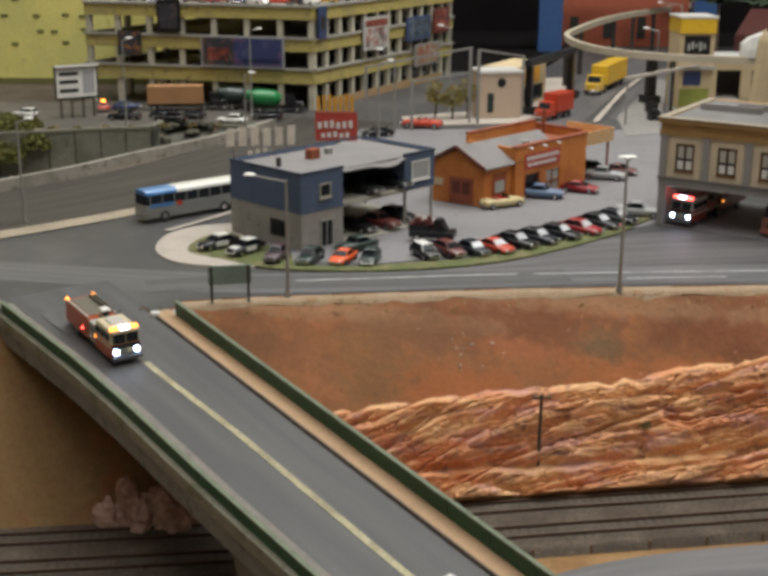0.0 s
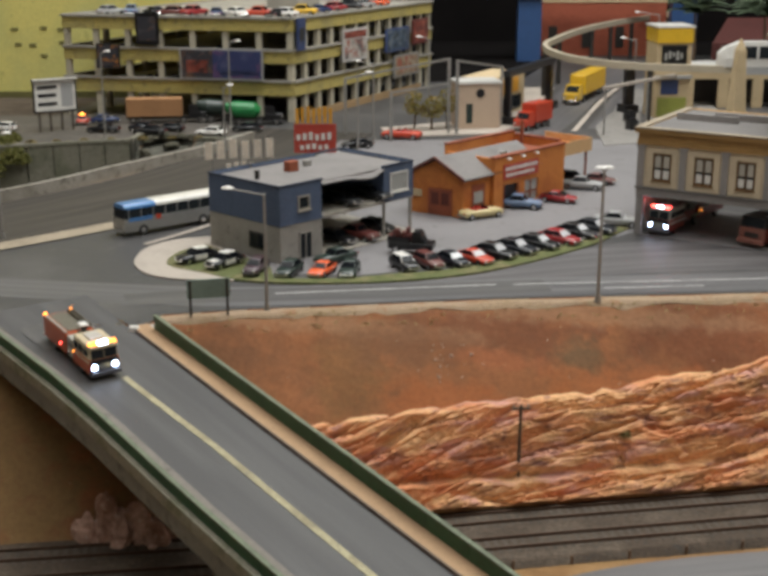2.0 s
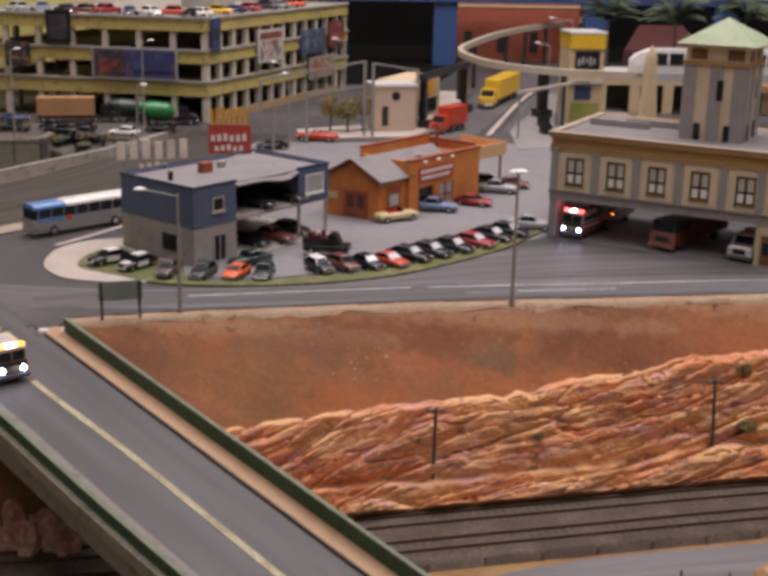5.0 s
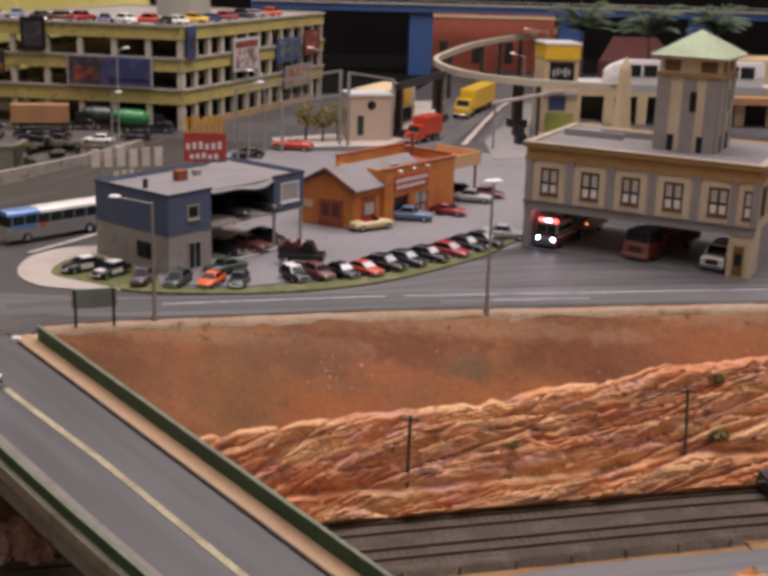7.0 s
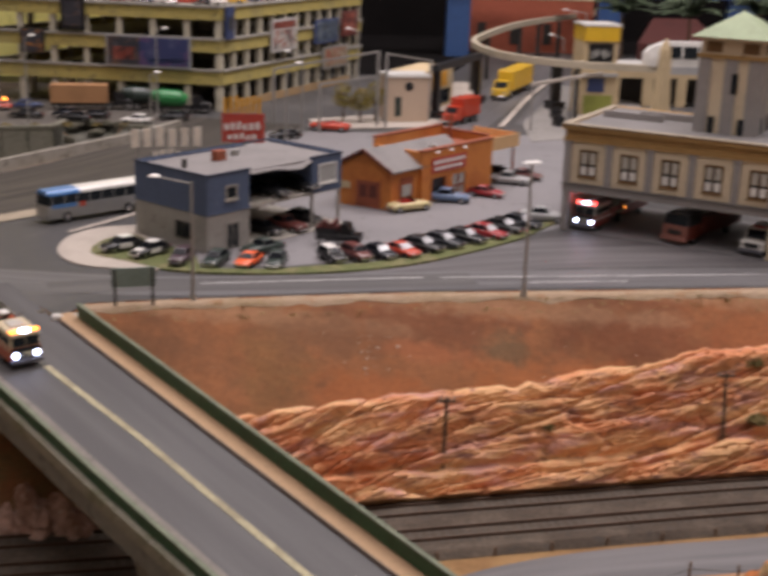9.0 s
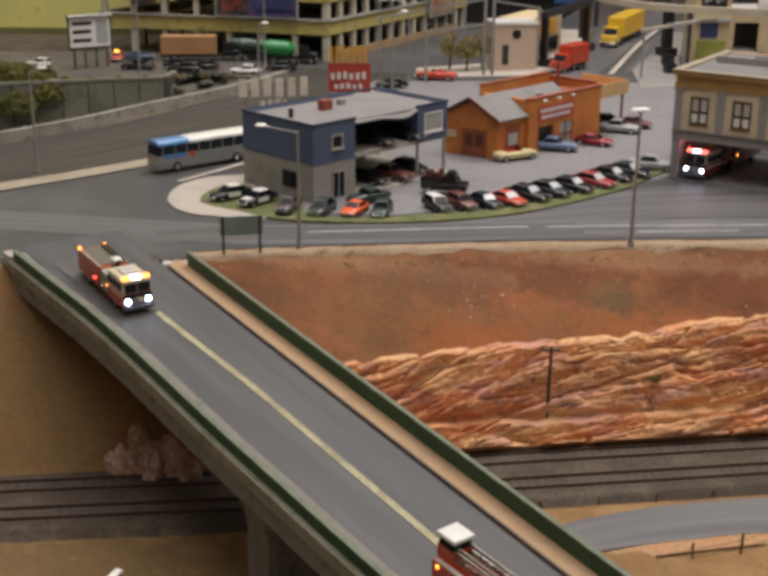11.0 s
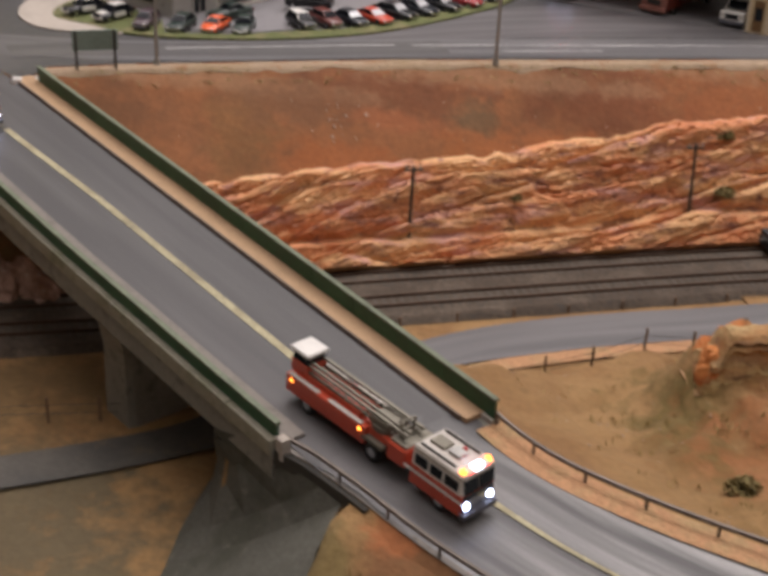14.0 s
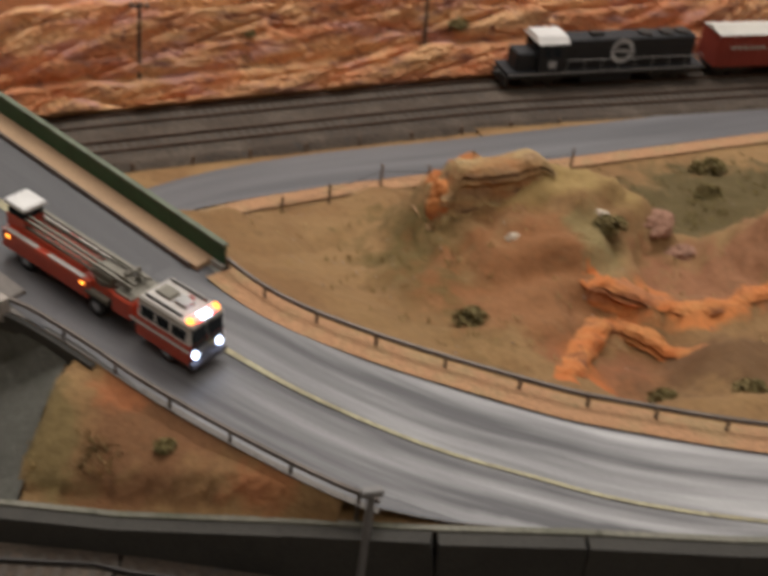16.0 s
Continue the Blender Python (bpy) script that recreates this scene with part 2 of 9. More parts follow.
def printed(name, tones, scale=0.35):
    """A faded printed picture: blots of a few inks."""
    m, nt, bsdf = nodes_of(name)
    tc = nt.nodes.new("ShaderNodeTexCoord")
    last = None
    for k, ink in enumerate(tones[1:]):
        n = nt.nodes.new("ShaderNodeTexNoise")
        n.noise_dimensions = "4D"
        n.inputs["W"].default_value = 3.7 * k + len(name)
        n.inputs["Scale"].default_value, n.inputs["Detail"].default_value, n.inputs["Distortion"].default_value = scale * (1 + 0.7 * k) / K, 4.0, 0.8
        link(nt, tc, "Object", n, "Vector")
        r = nt.nodes.new("ShaderNodeMapRange")
        r.inputs["From Min"].default_value, r.inputs["From Max"].default_value = 0.50, 0.58
        link(nt, n, 0, r, 0)
        mix = nt.nodes.new("ShaderNodeMix")
        mix.data_type = "RGBA"
        mix.inputs["A"].default_value, mix.inputs["B"].default_value = (*tones[0], 1), (*ink, 1)
        if last:
            link(nt, last, "Result", mix, "A")
        link(nt, r, 0, mix, "Factor")
        last = mix
    link(nt, last, "Result", bsdf, "Base Color")
    bsdf.inputs["Roughness"].default_value = 0.5
    return m


def glow(name, colour, strength):
    m, nt, bsdf = nodes_of(name)
    bsdf.inputs["Base Color"].default_value = (*colour, 1)
    bsdf.inputs["Emission Color"].default_value = (*colour, 1)
    bsdf.inputs["Emission Strength"].default_value = strength
    return m


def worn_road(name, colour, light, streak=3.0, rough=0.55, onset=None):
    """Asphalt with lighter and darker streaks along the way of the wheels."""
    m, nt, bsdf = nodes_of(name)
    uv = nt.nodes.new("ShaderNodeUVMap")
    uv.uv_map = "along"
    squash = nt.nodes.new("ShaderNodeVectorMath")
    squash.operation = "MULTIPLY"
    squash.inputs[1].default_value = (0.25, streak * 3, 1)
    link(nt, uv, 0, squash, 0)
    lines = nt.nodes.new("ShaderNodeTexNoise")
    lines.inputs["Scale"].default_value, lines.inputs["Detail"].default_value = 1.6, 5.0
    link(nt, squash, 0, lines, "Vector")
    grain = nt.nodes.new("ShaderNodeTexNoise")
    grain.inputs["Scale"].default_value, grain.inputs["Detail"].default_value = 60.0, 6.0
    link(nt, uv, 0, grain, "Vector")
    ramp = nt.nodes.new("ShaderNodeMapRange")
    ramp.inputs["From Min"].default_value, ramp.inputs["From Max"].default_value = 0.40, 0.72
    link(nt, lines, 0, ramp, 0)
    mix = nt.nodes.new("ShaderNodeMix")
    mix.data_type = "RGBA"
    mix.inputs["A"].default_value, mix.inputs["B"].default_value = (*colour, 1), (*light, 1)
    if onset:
        # the pale streaks set in gradually along the way
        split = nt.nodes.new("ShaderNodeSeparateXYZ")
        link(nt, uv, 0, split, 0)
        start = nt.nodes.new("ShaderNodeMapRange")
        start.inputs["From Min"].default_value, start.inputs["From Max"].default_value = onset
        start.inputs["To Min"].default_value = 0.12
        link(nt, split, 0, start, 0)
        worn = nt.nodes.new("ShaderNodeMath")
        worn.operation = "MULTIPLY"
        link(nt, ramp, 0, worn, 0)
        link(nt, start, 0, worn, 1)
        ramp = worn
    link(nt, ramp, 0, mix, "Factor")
    tone = nt.nodes.new("ShaderNodeMapRange")
    tone.inputs["To Min"].default_value, tone.inputs["To Max"].default_value = 0.8, 1.2
    link(nt, grain, 0, tone, 0)
    mul = nt.nodes.new("ShaderNodeVectorMath")
    mul.operation = "SCALE"
    link(nt, mix, "Result", mul, 0)
    link(nt, tone, 0, mul, "Scale")
    link(nt, mul, 0, bsdf, "Base Color")
    bsdf.inputs["Roughness"].default_value = rough
    bump = nt.nodes.new("ShaderNodeBump")
    bump.inputs["Strength"].default_value, bump.inputs["Distance"].default_value = 0.2, 0.04 * K
    link(nt, grain, 0, bump, "Height")
    link(nt, bump, 0, bsdf, "Normal")
    return m


ASPHALT = surface("asphalt", (0.060, 0.058, 0.058), 0.5, vary=0.16, patch=0.06, grain=4, relief=0.12, second=(0.088, 0.084, 0.083), share=0.5, dirt=(0.115, 0.108, 0.10), dirty=0.3)
LOT = surface("parking_concrete", (0.20, 0.19, 0.195), 0.6, vary=0.1, patch=0.12, grain=4, relief=0.1, dirt=(0.12, 0.11, 0.11), dirty=0.3)
BRIDGE_ROAD = worn_road("bridge_asphalt", (0.060, 0.057, 0.058), (0.094, 0.09, 0.09), 1.2)
# Pale streaks put lamp sheen, along with wheel polish, into the near road's colour.
NEAR_ROAD = worn_road("sheen_streaked_asphalt", (0.066, 0.063, 0.064), (0.47, 0.46, 0.45), 1.3, 0.48, (0.1, 1.8))
ORANGE_SAND = surface("orange_sand", (0.41, 0.225, 0.115), 0.95, vary=0.25, patch=0.4, grain=4, relief=0.6, second=(0.36, 0.24, 0.12))
SIDEWALK = surface("grey_sidewalk", (0.20, 0.178, 0.155), 0.8, vary=0.15, patch=0.3, grain=5, dirt=(0.13, 0.115, 0.1), dirty=0.4)
# Darker copy of the lower road: the bridge's shade is in the colour.
UNDER_ROAD = surface("shaded_dark_asphalt", (0.058, 0.053, 0.046), 0.65, vary=0.2, patch=0.12, grain=4, relief=0.1, second=(0.085, 0.076, 0.062), dirt=(0.11, 0.085, 0.055), dirty=0.5)
LOW_ROAD = worn_road("lower_asphalt", (0.098, 0.095, 0.098), (0.165, 0.16, 0.162), 1.5, 0.5)
# Both are lightened: the street's sheen is in their colour, besides tyre wear.
STREET = worn_road("street_asphalt", (0.090, 0.087, 0.09), (0.165, 0.16, 0.162), 2.4, 0.45)
FORECOURT = worn_road("forecourt_asphalt", (0.085, 0.08, 0.082), (0.16, 0.15, 0.152), 1.6, 0.5)
DIRTY_ROAD = worn_road("oil_stained_concrete", (0.028, 0.023, 0.018), (0.072, 0.060, 0.048), 2.6, 0.65)
CONCRETE = surface("concrete", (0.40, 0.37, 0.32), 0.8, vary=0.15, patch=0.3, grain=5, dirt=(0.22, 0.2, 0.17), dirty=0.4)
GREY_CONCRETE = surface("grey_concrete", (0.22, 0.21, 0.18), 0.8, vary=0.15, patch=0.2, grain=5, dirt=(0.12, 0.11, 0.09), dirty=0.6)
OLIVE_CONCRETE = surface("mossy_concrete", (0.27, 0.25, 0.19), 0.85, vary=0.2, patch=0.5, grain=5, second=(0.19, 0.185, 0.12), dirt=(0.32, 0.29, 0.24), dirty=0.4)
BARRIER = surface("stained_barrier_concrete", (0.30, 0.275, 0.235), 0.85, vary=0.18, patch=0.2, grain=4, second=(0.22, 0.20, 0.165), dirt=(0.14, 0.125, 0.10), dirty=0.6)
TAN_WALK = surface("dusty_tan_paving", (0.33, 0.275, 0.20), 0.85, vary=0.18, patch=0.25, grain=4, dirt=(0.22, 0.18, 0.13), dirty=0.5)
WORN_PAVING = surface("worn_grey_paving", (0.23, 0.215, 0.20), 0.8, vary=0.15, patch=0.15, grain=4, dirt=(0.15, 0.14, 0.13), dirty=0.5)
PAVING = surface("pale_paving", (0.41, 0.36, 0.31), 0.8, vary=0.12, patch=0.25, grain=5)
KERB_TAN = surface("tan_sidewalk", (0.41, 0.265, 0.15), 0.8, vary=0.12, patch=0.25, grain=5, dirt=(0.3, 0.2, 0.12), dirty=0.3)
VERGE = surface("sandy_verge", (0.33, 0.24, 0.16), 0.95, vary=0.2, patch=0.12, grain=3.5, relief=0.4, second=(0.27, 0.19, 0.11), dirt=(0.28, 0.16, 0.085), dirty=0.45)
SOIL = terrain("red_soil", (0.26, 0.104, 0.040), (0.165, 0.072, 0.031), (0.14, 0.066, 0.03), [(11, 97.5, 10, 3.2, (0.15, 0.055, 0.024), 0.75), (29, 98.5, 9, 2.6, (0.15, 0.05, 0.02), 0.75), (-1, 93.5, 4, 4, (0.19, 0.10, 0.036), 0.5), (6, 92, 6, 2.2, (0.32, 0.105, 0.033), 0.7), (22, 94.5, 9, 2.0, (0.34, 0.115, 0.036), 0.7), (40, 99, 8, 2, (0.30, 0.10, 0.035), 0.6), (-4, 97.0, 15, 1.0, (0.31, 0.175, 0.095), 0.55), (20, 99.4, 17, 1.0, (0.31, 0.175, 0.095), 0.55), (50, 101.6, 20, 1.1, (0.31, 0.175, 0.095), 0.55), (17.5, 96.4, 2.6, 1.5, (0.135, 0.085, 0.042), 0.8), (3, 95.8, 6, 2.0, (0.165, 0.075, 0.034), 0.7), (11, 95.6, 4, 1.0, (0.33, 0.115, 0.045), 0.6), (-34, 84, 20, 12, (0.19, 0.115, 0.045), 0.95)], 0.13, 2.6, 0.16)
SCRUB = terrain("dry_scrub", (0.275, 0.162, 0.066), (0.215, 0.115, 0.044), (0.13, 0.08, 0.03), [
    (25.4, 56.5, 3.8, 10.0, (0.120, 0.082, 0.022), 0.95), (31.0, 54, 8.5, 7.0, (0.235, 0.095, 0.032), 0.9), (28.3, 63.4, 1.8, 1.6, (0.52, 0.16, 0.04), 0.9), (23, 49.5, 4, 3, (0.24, 0.14, 0.055), 0.7), (35, 61.5, 6.5, 2.4, (0.33, 0.225, 0.082), 0.85), (35.0, 54.4, 1.5, 3.2, (0.29, 0.18, 0.078), 0.85), (34.2, 47.6, 2.6, 1.9, (0.15, 0.078, 0.032), 0.85),
    (35.5, 56.5, 2.2, 3.2, (0.20, 0.165, 0.065), 0.7), (42, 53.5, 6.5, 4.5, (0.27, 0.118, 0.055), 0.9), (33, 47, 5, 2.5, (0.27, 0.10, 0.04), 0.7), (39.5, 50.3, 4.0, 1.1, (0.56, 0.19, 0.05), 0.85), (30.6, 46, 1.5, 1.3, (0.54, 0.17, 0.045), 0.8), (37.2, 52.8, 1.7, 1.0, (0.52, 0.18, 0.05), 0.8), (53, 69, 15, 6.5, (0.10, 0.074, 0.026), 0.95), (50, 50, 6, 6, (0.20, 0.095, 0.042), 0.8), (39, 45.5, 6.5, 3.6, (0.135, 0.07, 0.028), 0.9), (31.0, 47.0, 1.2, 2.2, (0.48, 0.15, 0.04), 0.75), (34.8, 50.8, 1.7, 1.0, (0.48, 0.15, 0.04), 0.75), (29, 51.5, 4.5, 2.6, (0.27, 0.125, 0.05), 0.6),
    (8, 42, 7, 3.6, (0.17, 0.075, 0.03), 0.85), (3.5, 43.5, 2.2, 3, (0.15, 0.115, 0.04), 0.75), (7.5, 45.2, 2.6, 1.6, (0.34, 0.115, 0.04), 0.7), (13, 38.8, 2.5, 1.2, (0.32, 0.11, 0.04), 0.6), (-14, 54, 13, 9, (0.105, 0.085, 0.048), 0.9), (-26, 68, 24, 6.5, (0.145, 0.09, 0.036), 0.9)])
GRASS = surface("grass", (0.105, 0.12, 0.04), 0.95, vary=0.35, patch=0.35, grain=4.0, relief=0.7, second=(0.19, 0.165, 0.08), dirt=(0.10, 0.09, 0.045), dirty=0.5)
KERB_EDGE = surface("dark_kerb_edge", (0.14, 0.10, 0.075), 0.8, vary=0.25, patch=0.6)
PLAZA = surface("stained_plaza_concrete", (0.080, 0.070, 0.060), 0.75, vary=0.2, patch=0.1, grain=4, relief=0.1, second=(0.125, 0.11, 0.092), dirt=(0.055, 0.048, 0.04), dirty=0.55)
WEATHERED = surface("weathered_wall_concrete", (0.19, 0.18, 0.14), 0.9, vary=0.22, patch=0.2, grain=4, second=(0.13, 0.13, 0.09), dirt=(0.08, 0.08, 0.055), dirty=0.45)
# Darker than WEATHERED; for the cutting, the slope slabs and the abutment.
RETAIN = surface("dark_retaining_concrete", (0.095, 0.092, 0.075), 0.9, vary=0.22, patch=0.25, grain=4, second=(0.062, 0.062, 0.045), dirt=(0.14, 0.13, 0.105), dirty=0.35)
BALLAST = surface("ballast", (0.064, 0.046, 0.032), 0.95, vary=0.4, patch=0.3, grain=4.0, relief=0.9, second=(0.10, 0.076, 0.055), dirt=(0.05, 0.045, 0.04), dirty=0.4)
ROCK = strata("red_sandstone", (0.66, 0.385, 0.19), (0.58, 0.235, 0.105), (0.54, 0.285, 0.225), (0.27, 0.13, 0.10))
GREEN_RAIL = surface("green_rail_paint", (0.022, 0.085, 0.035), 0.5, vary=0.2, patch=0.5, grain=4, relief=0.05)
RAIL_CAP = surface("worn_rail_cap", (0.13, 0.155, 0.095), 0.6, vary=0.25, patch=0.8, grain=4)
STEEL = surface("dark_steel", (0.06, 0.055, 0.05), 0.5, 0.6, vary=0.2, relief=0.05)
RUST = surface("rusty_rail", (0.10, 0.06, 0.04), 0.5, 0.5, vary=0.2, relief=0.05)
TIE = surface("tie_wood", (0.082, 0.067, 0.052), 0.9, vary=0.3)
WOOD_POST = surface("post_wood", (0.16, 0.10, 0.06), 0.9, vary=0.3)
RAIL_DARK = surface("weathered_guard_rail", (0.13, 0.105, 0.085), 0.5, 0.4, vary=0.25, patch=0.6, relief=0.05)
DARK_CONCRETE = surface("blackish_concrete", (0.048, 0.044, 0.036), 0.85, vary=0.2, patch=0.3)
GALV = surface("galvanised_steel", (0.34, 0.33, 0.31), 0.5, 0.4, vary=0.12, relief=0.03)
YELLOW_LINE = surface("worn_yellow_line", (0.39, 0.35, 0.215), 0.7, vary=0.3, patch=0.5, grain=4, second=(0.27, 0.235, 0.14), dirt=(0.17, 0.155, 0.12), dirty=0.45)
FADED_LINE = surface("faded_yellow_line", (0.17, 0.155, 0.10), 0.7, vary=0.3, patch=0.5, grain=4, second=(0.08, 0.076, 0.07), dirt=(0.066, 0.063, 0.064), dirty=0.8)
WHITE_LINE = surface("worn_white_line", (0.42, 0.41, 0.40), 0.7, vary=0.25, patch=0.6, grain=5, second=(0.27, 0.26, 0.26))
TYRE = surface("tyre_rubber", (0.018, 0.018, 0.018), 0.8, vary=0.15, relief=0)
GLASS = surface("dark_window_glass", (0.02, 0.024, 0.028), 0.12, vary=0.08, patch=0.8, grain=9.0, relief=0)
CAR_GLASS = surface("car_window_glass", (0.008, 0.009, 0.012), 0.10, vary=0.08, patch=0.8, grain=9.0, relief=0)
CAR_GLASS.node_tree.nodes["Principled BSDF"].inputs["Specular IOR Level"].default_value = 0.08
GLASS.node_tree.nodes["Principled BSDF"].inputs["Specular IOR Level"].default_value = 0.1
CHROME = surface("chrome", (0.62, 0.62, 0.62), 0.2, 1.0, vary=0.05, relief=0)
WHITE = paint("white_paint", (0.74, 0.72, 0.68))
CREAM_PAINT = paint("cream_paint", (0.62, 0.52, 0.27))
BLACK = paint("black_paint", (0.008, 0.008, 0.010), 0.28, 0.08)
FIRE_RED = paint("fire_red_paint", (0.50, 0.065, 0.03))
LAMP_WHITE = glow("headlamp_glow", (0.60, 0.68, 1.0), 16.0)
LAMP_RED = glow("red_beacon_glow", (1.0, 0.06, 0.05), 11.0)
LAMP_AMBER = glow("amber_lamp_glow", (1.0, 0.30, 0.04), 4.5)
LAMP_OFF = surface("lamp_lens", (0.5, 0.48, 0.44), 0.25, vary=0.05, relief=0)
TAIL = paint("tail_lens", (0.35, 0.02, 0.02), 0.25)


# ---- ground: one sheet from the front edge of the layout to its back ----
EDGE = [(-200, 88), (-34, 90), (-30, 92.5), (-19, 95.2), (-11, 97), (10, 99.8), (24, 100.8), (40, 102), (70, 104), (160, 106)]
TRACK = [(-200, 70), (-60, 75.5), (-22, 80.3), (-12, 81.4), (8.5, 85.2), (37.6, 89.8), (67, 91.8), (160, 94)]
BED = 7.6
LOW = -12.0

BRIDGE_FAR, BRIDGE_WAY = Vector((-19.4, 95.6, 0.0)), Vector((0.589, -0.803, -0.0927))
BRIDGE_SIDE = Vector((0.806, 0.5915, 0.0))


def on_bridge(along, side, up=0.0):
    return BRIDGE_FAR + BRIDGE_WAY * along + BRIDGE_SIDE * side + Vector((0, 0, up))


NEAR_LINE = spline([tuple(on_bridge(46, -4.75)), tuple(on_bridge(52, -4.75)), (10.9, 47.9, -5.2), (14.8, 43.4, -5.38), (19.4, 39.2, -5.45), (23.8, 36.4, -5.5), (27.3, 34.4, -5.5), (33, 32.3, -5.5),
                    (42, 30.0, -5.5), (60, 27.5, -5.5), (90, 26, -5.5)], 1.2)
LOW_LINE = spline([(110, 92, LOW), (80, 84.8, LOW), (56, 80.8, LOW), (35, 77.5, LOW), (28, 76.6, LOW), (21, 75.4, LOW), (13, 73.0, LOW), (5, 68.6, LOW), (-1, 64.2, LOW), (-5.7, 61.8, LOW), (-13.8, 59.3, LOW), (-24, 56.8, LOW), (-45, 53, LOW), (-80, 48, LOW)], 1.5)
NEAR_XY = np.array([(p.x, p.y) for p in NEAR_LINE])
LOW_XY = np.array([(p.x, p.y) for p in LOW_LINE])
HILLS = [(28.4, 63.4, 3.0, 3.6), (32.5, 62.6, 4.2, 4.8), (37.5, 61, 3.8, 5.1), (40.5, 60, 2.4, 2.0), (31, 57, 5.0, 3.4), (36, 55, 3.6, 1.8), (45.5, 56, 4.2, 5.0), (49, 53, 4, 2.5), (40, 50.0, 4.0, 2.2), (52, 51, 7.0, 3.4), (64, 62, 9.0, 4.0)]
FRONT_LINE = [(-30, 47.5), (1.4, 40.9), (6.2, 39.4), (13.0, 36.9), (18.6, 34.2), (24.3, 32.6), (30.3, 31.2), (60, 25.5)]
FRONT_TOP = [(-30, -8.0), (6.2, -8.0), (13.0, -7.0), (18.6, -5.65), (24.3, -5.2), (60, -5.2)]
BANK = [(36, 0.5), (40, 1.1), (42.4, 1.7), (47.4, 4.5), (51.9, 0.9), (54.2, -1.6), (60.5, 7.8)]


DIPS = [(33.9, 46.4, 3.0, 2.9, 1.35), (39.5, 48.7, 6.0, 1.5, 0.75), (31.6, 60.2, 4.2, 1.5, 0.7)]


def near_side(x, y):
    """The distance to the near road's line, and on which side of it the point lies (right of the way: negative)."""
    d = np.hypot(NEAR_XY[:, 0] - x, NEAR_XY[:, 1] - y)
    i = int(d.argmin())
    a, b = NEAR_XY[max(i - 1, 0)], NEAR_XY[min(i + 1, len(NEAR_XY) - 1)]
    return float(d[i]), float((b[0] - a[0]) * (y - a[1]) - (b[1] - a[1]) * (x - a[0])), i


def trench(x, y):
    """The cutting between the highway's barrier and the upper plaza."""
    if x > -20:
        return 0.0
    low, high = lerp([(-120, 60), (-42.5, 139.5), (-22.5, 169)], x), lerp([(-120, 150), (-49, 177), (-35, 181), (-34, 186.5), (-26.5, 186.5), (-25.5, 181.5), (-22, 181)], x)
    return -9.0 * min(smooth(low, low + 1.5, y), 1 - smooth(high - (0.6 if x < -34.6 or x > -25.6 else 9.0), high, y)) * smooth(-20, -23, x)


def height(x, y):
    edge, track = lerp(EDGE, x), lerp(TRACK, x)
    wob = noise.noise((x * 0.11, y * 0.11, 0)) + 0.5 * noise.noise((x * 0.31, y * 0.31, 3.1))
    if y >= edge:
        return trench(x, y)
    if y >= track:
        u = (edge - y) / (edge - track)
        return LOW * (0.12 * smooth(0, 1, u) + 0.88 * u) + wob * 0.7 * math.sin(3.1416 * min(u * 1.0, 1))
    if y >= track - BED:
        return LOW
    if y < 0.9 + lerp(FRONT_LINE, x):
        return -11.4
    z = LOW - 0.15
    d, side, i = near_side(x, y)
    low = float(np.hypot(LOW_XY[:, 0] - x, LOW_XY[:, 1] - y).min())
    if i > 2 or side > 0 or d < 6:
        over = max(d - 6.0, 0.0)
        rise = (LOW - NEAR_LINE[i].z - 0.35) * -1
        ramp = NEAR_LINE[i].z - 0.35 - (0.30 + 0.13 * smooth(27, 19, x) if side > 0 else 0.52) * over + wob * 0.5 * smooth(0, 4, over)
        if i <= 4:
            ramp -= smooth(46, 40, (Vector((x, y, 0)) - BRIDGE_FAR).dot(BRIDGE_WAY)) * 8
        z = max(z, ramp)
    if side > 0:
        z += sum(h * math.exp(-((x - a) ** 2 + (y - b) ** 2) / r ** 2) for a, b, r, h in HILLS) * smooth(3.5, 8, low)
        rough = wob * 0.45 + 0.5 * abs(noise.noise((x * 0.5, y * 0.35, 9.0))) + 0.26 * noise.noise((x * 1.1, y * 1.1, 5.0))
        shelf = z + 0.8 * noise.noise((x * 0.2, y * 0.2, 21.0))
        rough += 0.34 * math.sin(shelf * 4.6) * smooth(LOW + 1.2, LOW + 3.5, z)
        z += rough * smooth(3.5, 7, low) * smooth(6.0, 8.5, d) * (1 - 0.6 * smooth(26, 20, x))
        z -= sum(h * math.exp(-((x - a) / rx) ** 4 - ((y - b) / ry) ** 4) for a, b, rx, ry, h in DIPS) * smooth(6.5, 8.0, d)
    if y < 61 and x < 9 and (side <= 0 or y > 50):
        cut = smooth(lerp(BANK, y) + 0.6, lerp(BANK, y) - 0.5, x)
        z = z * (1 - cut) + (LOW - 0.15) * cut
    if low < 5.0:
        z = LOW - 0.15 + (z - LOW + 0.15) * smooth(3.2, 5.0, low)
    return z


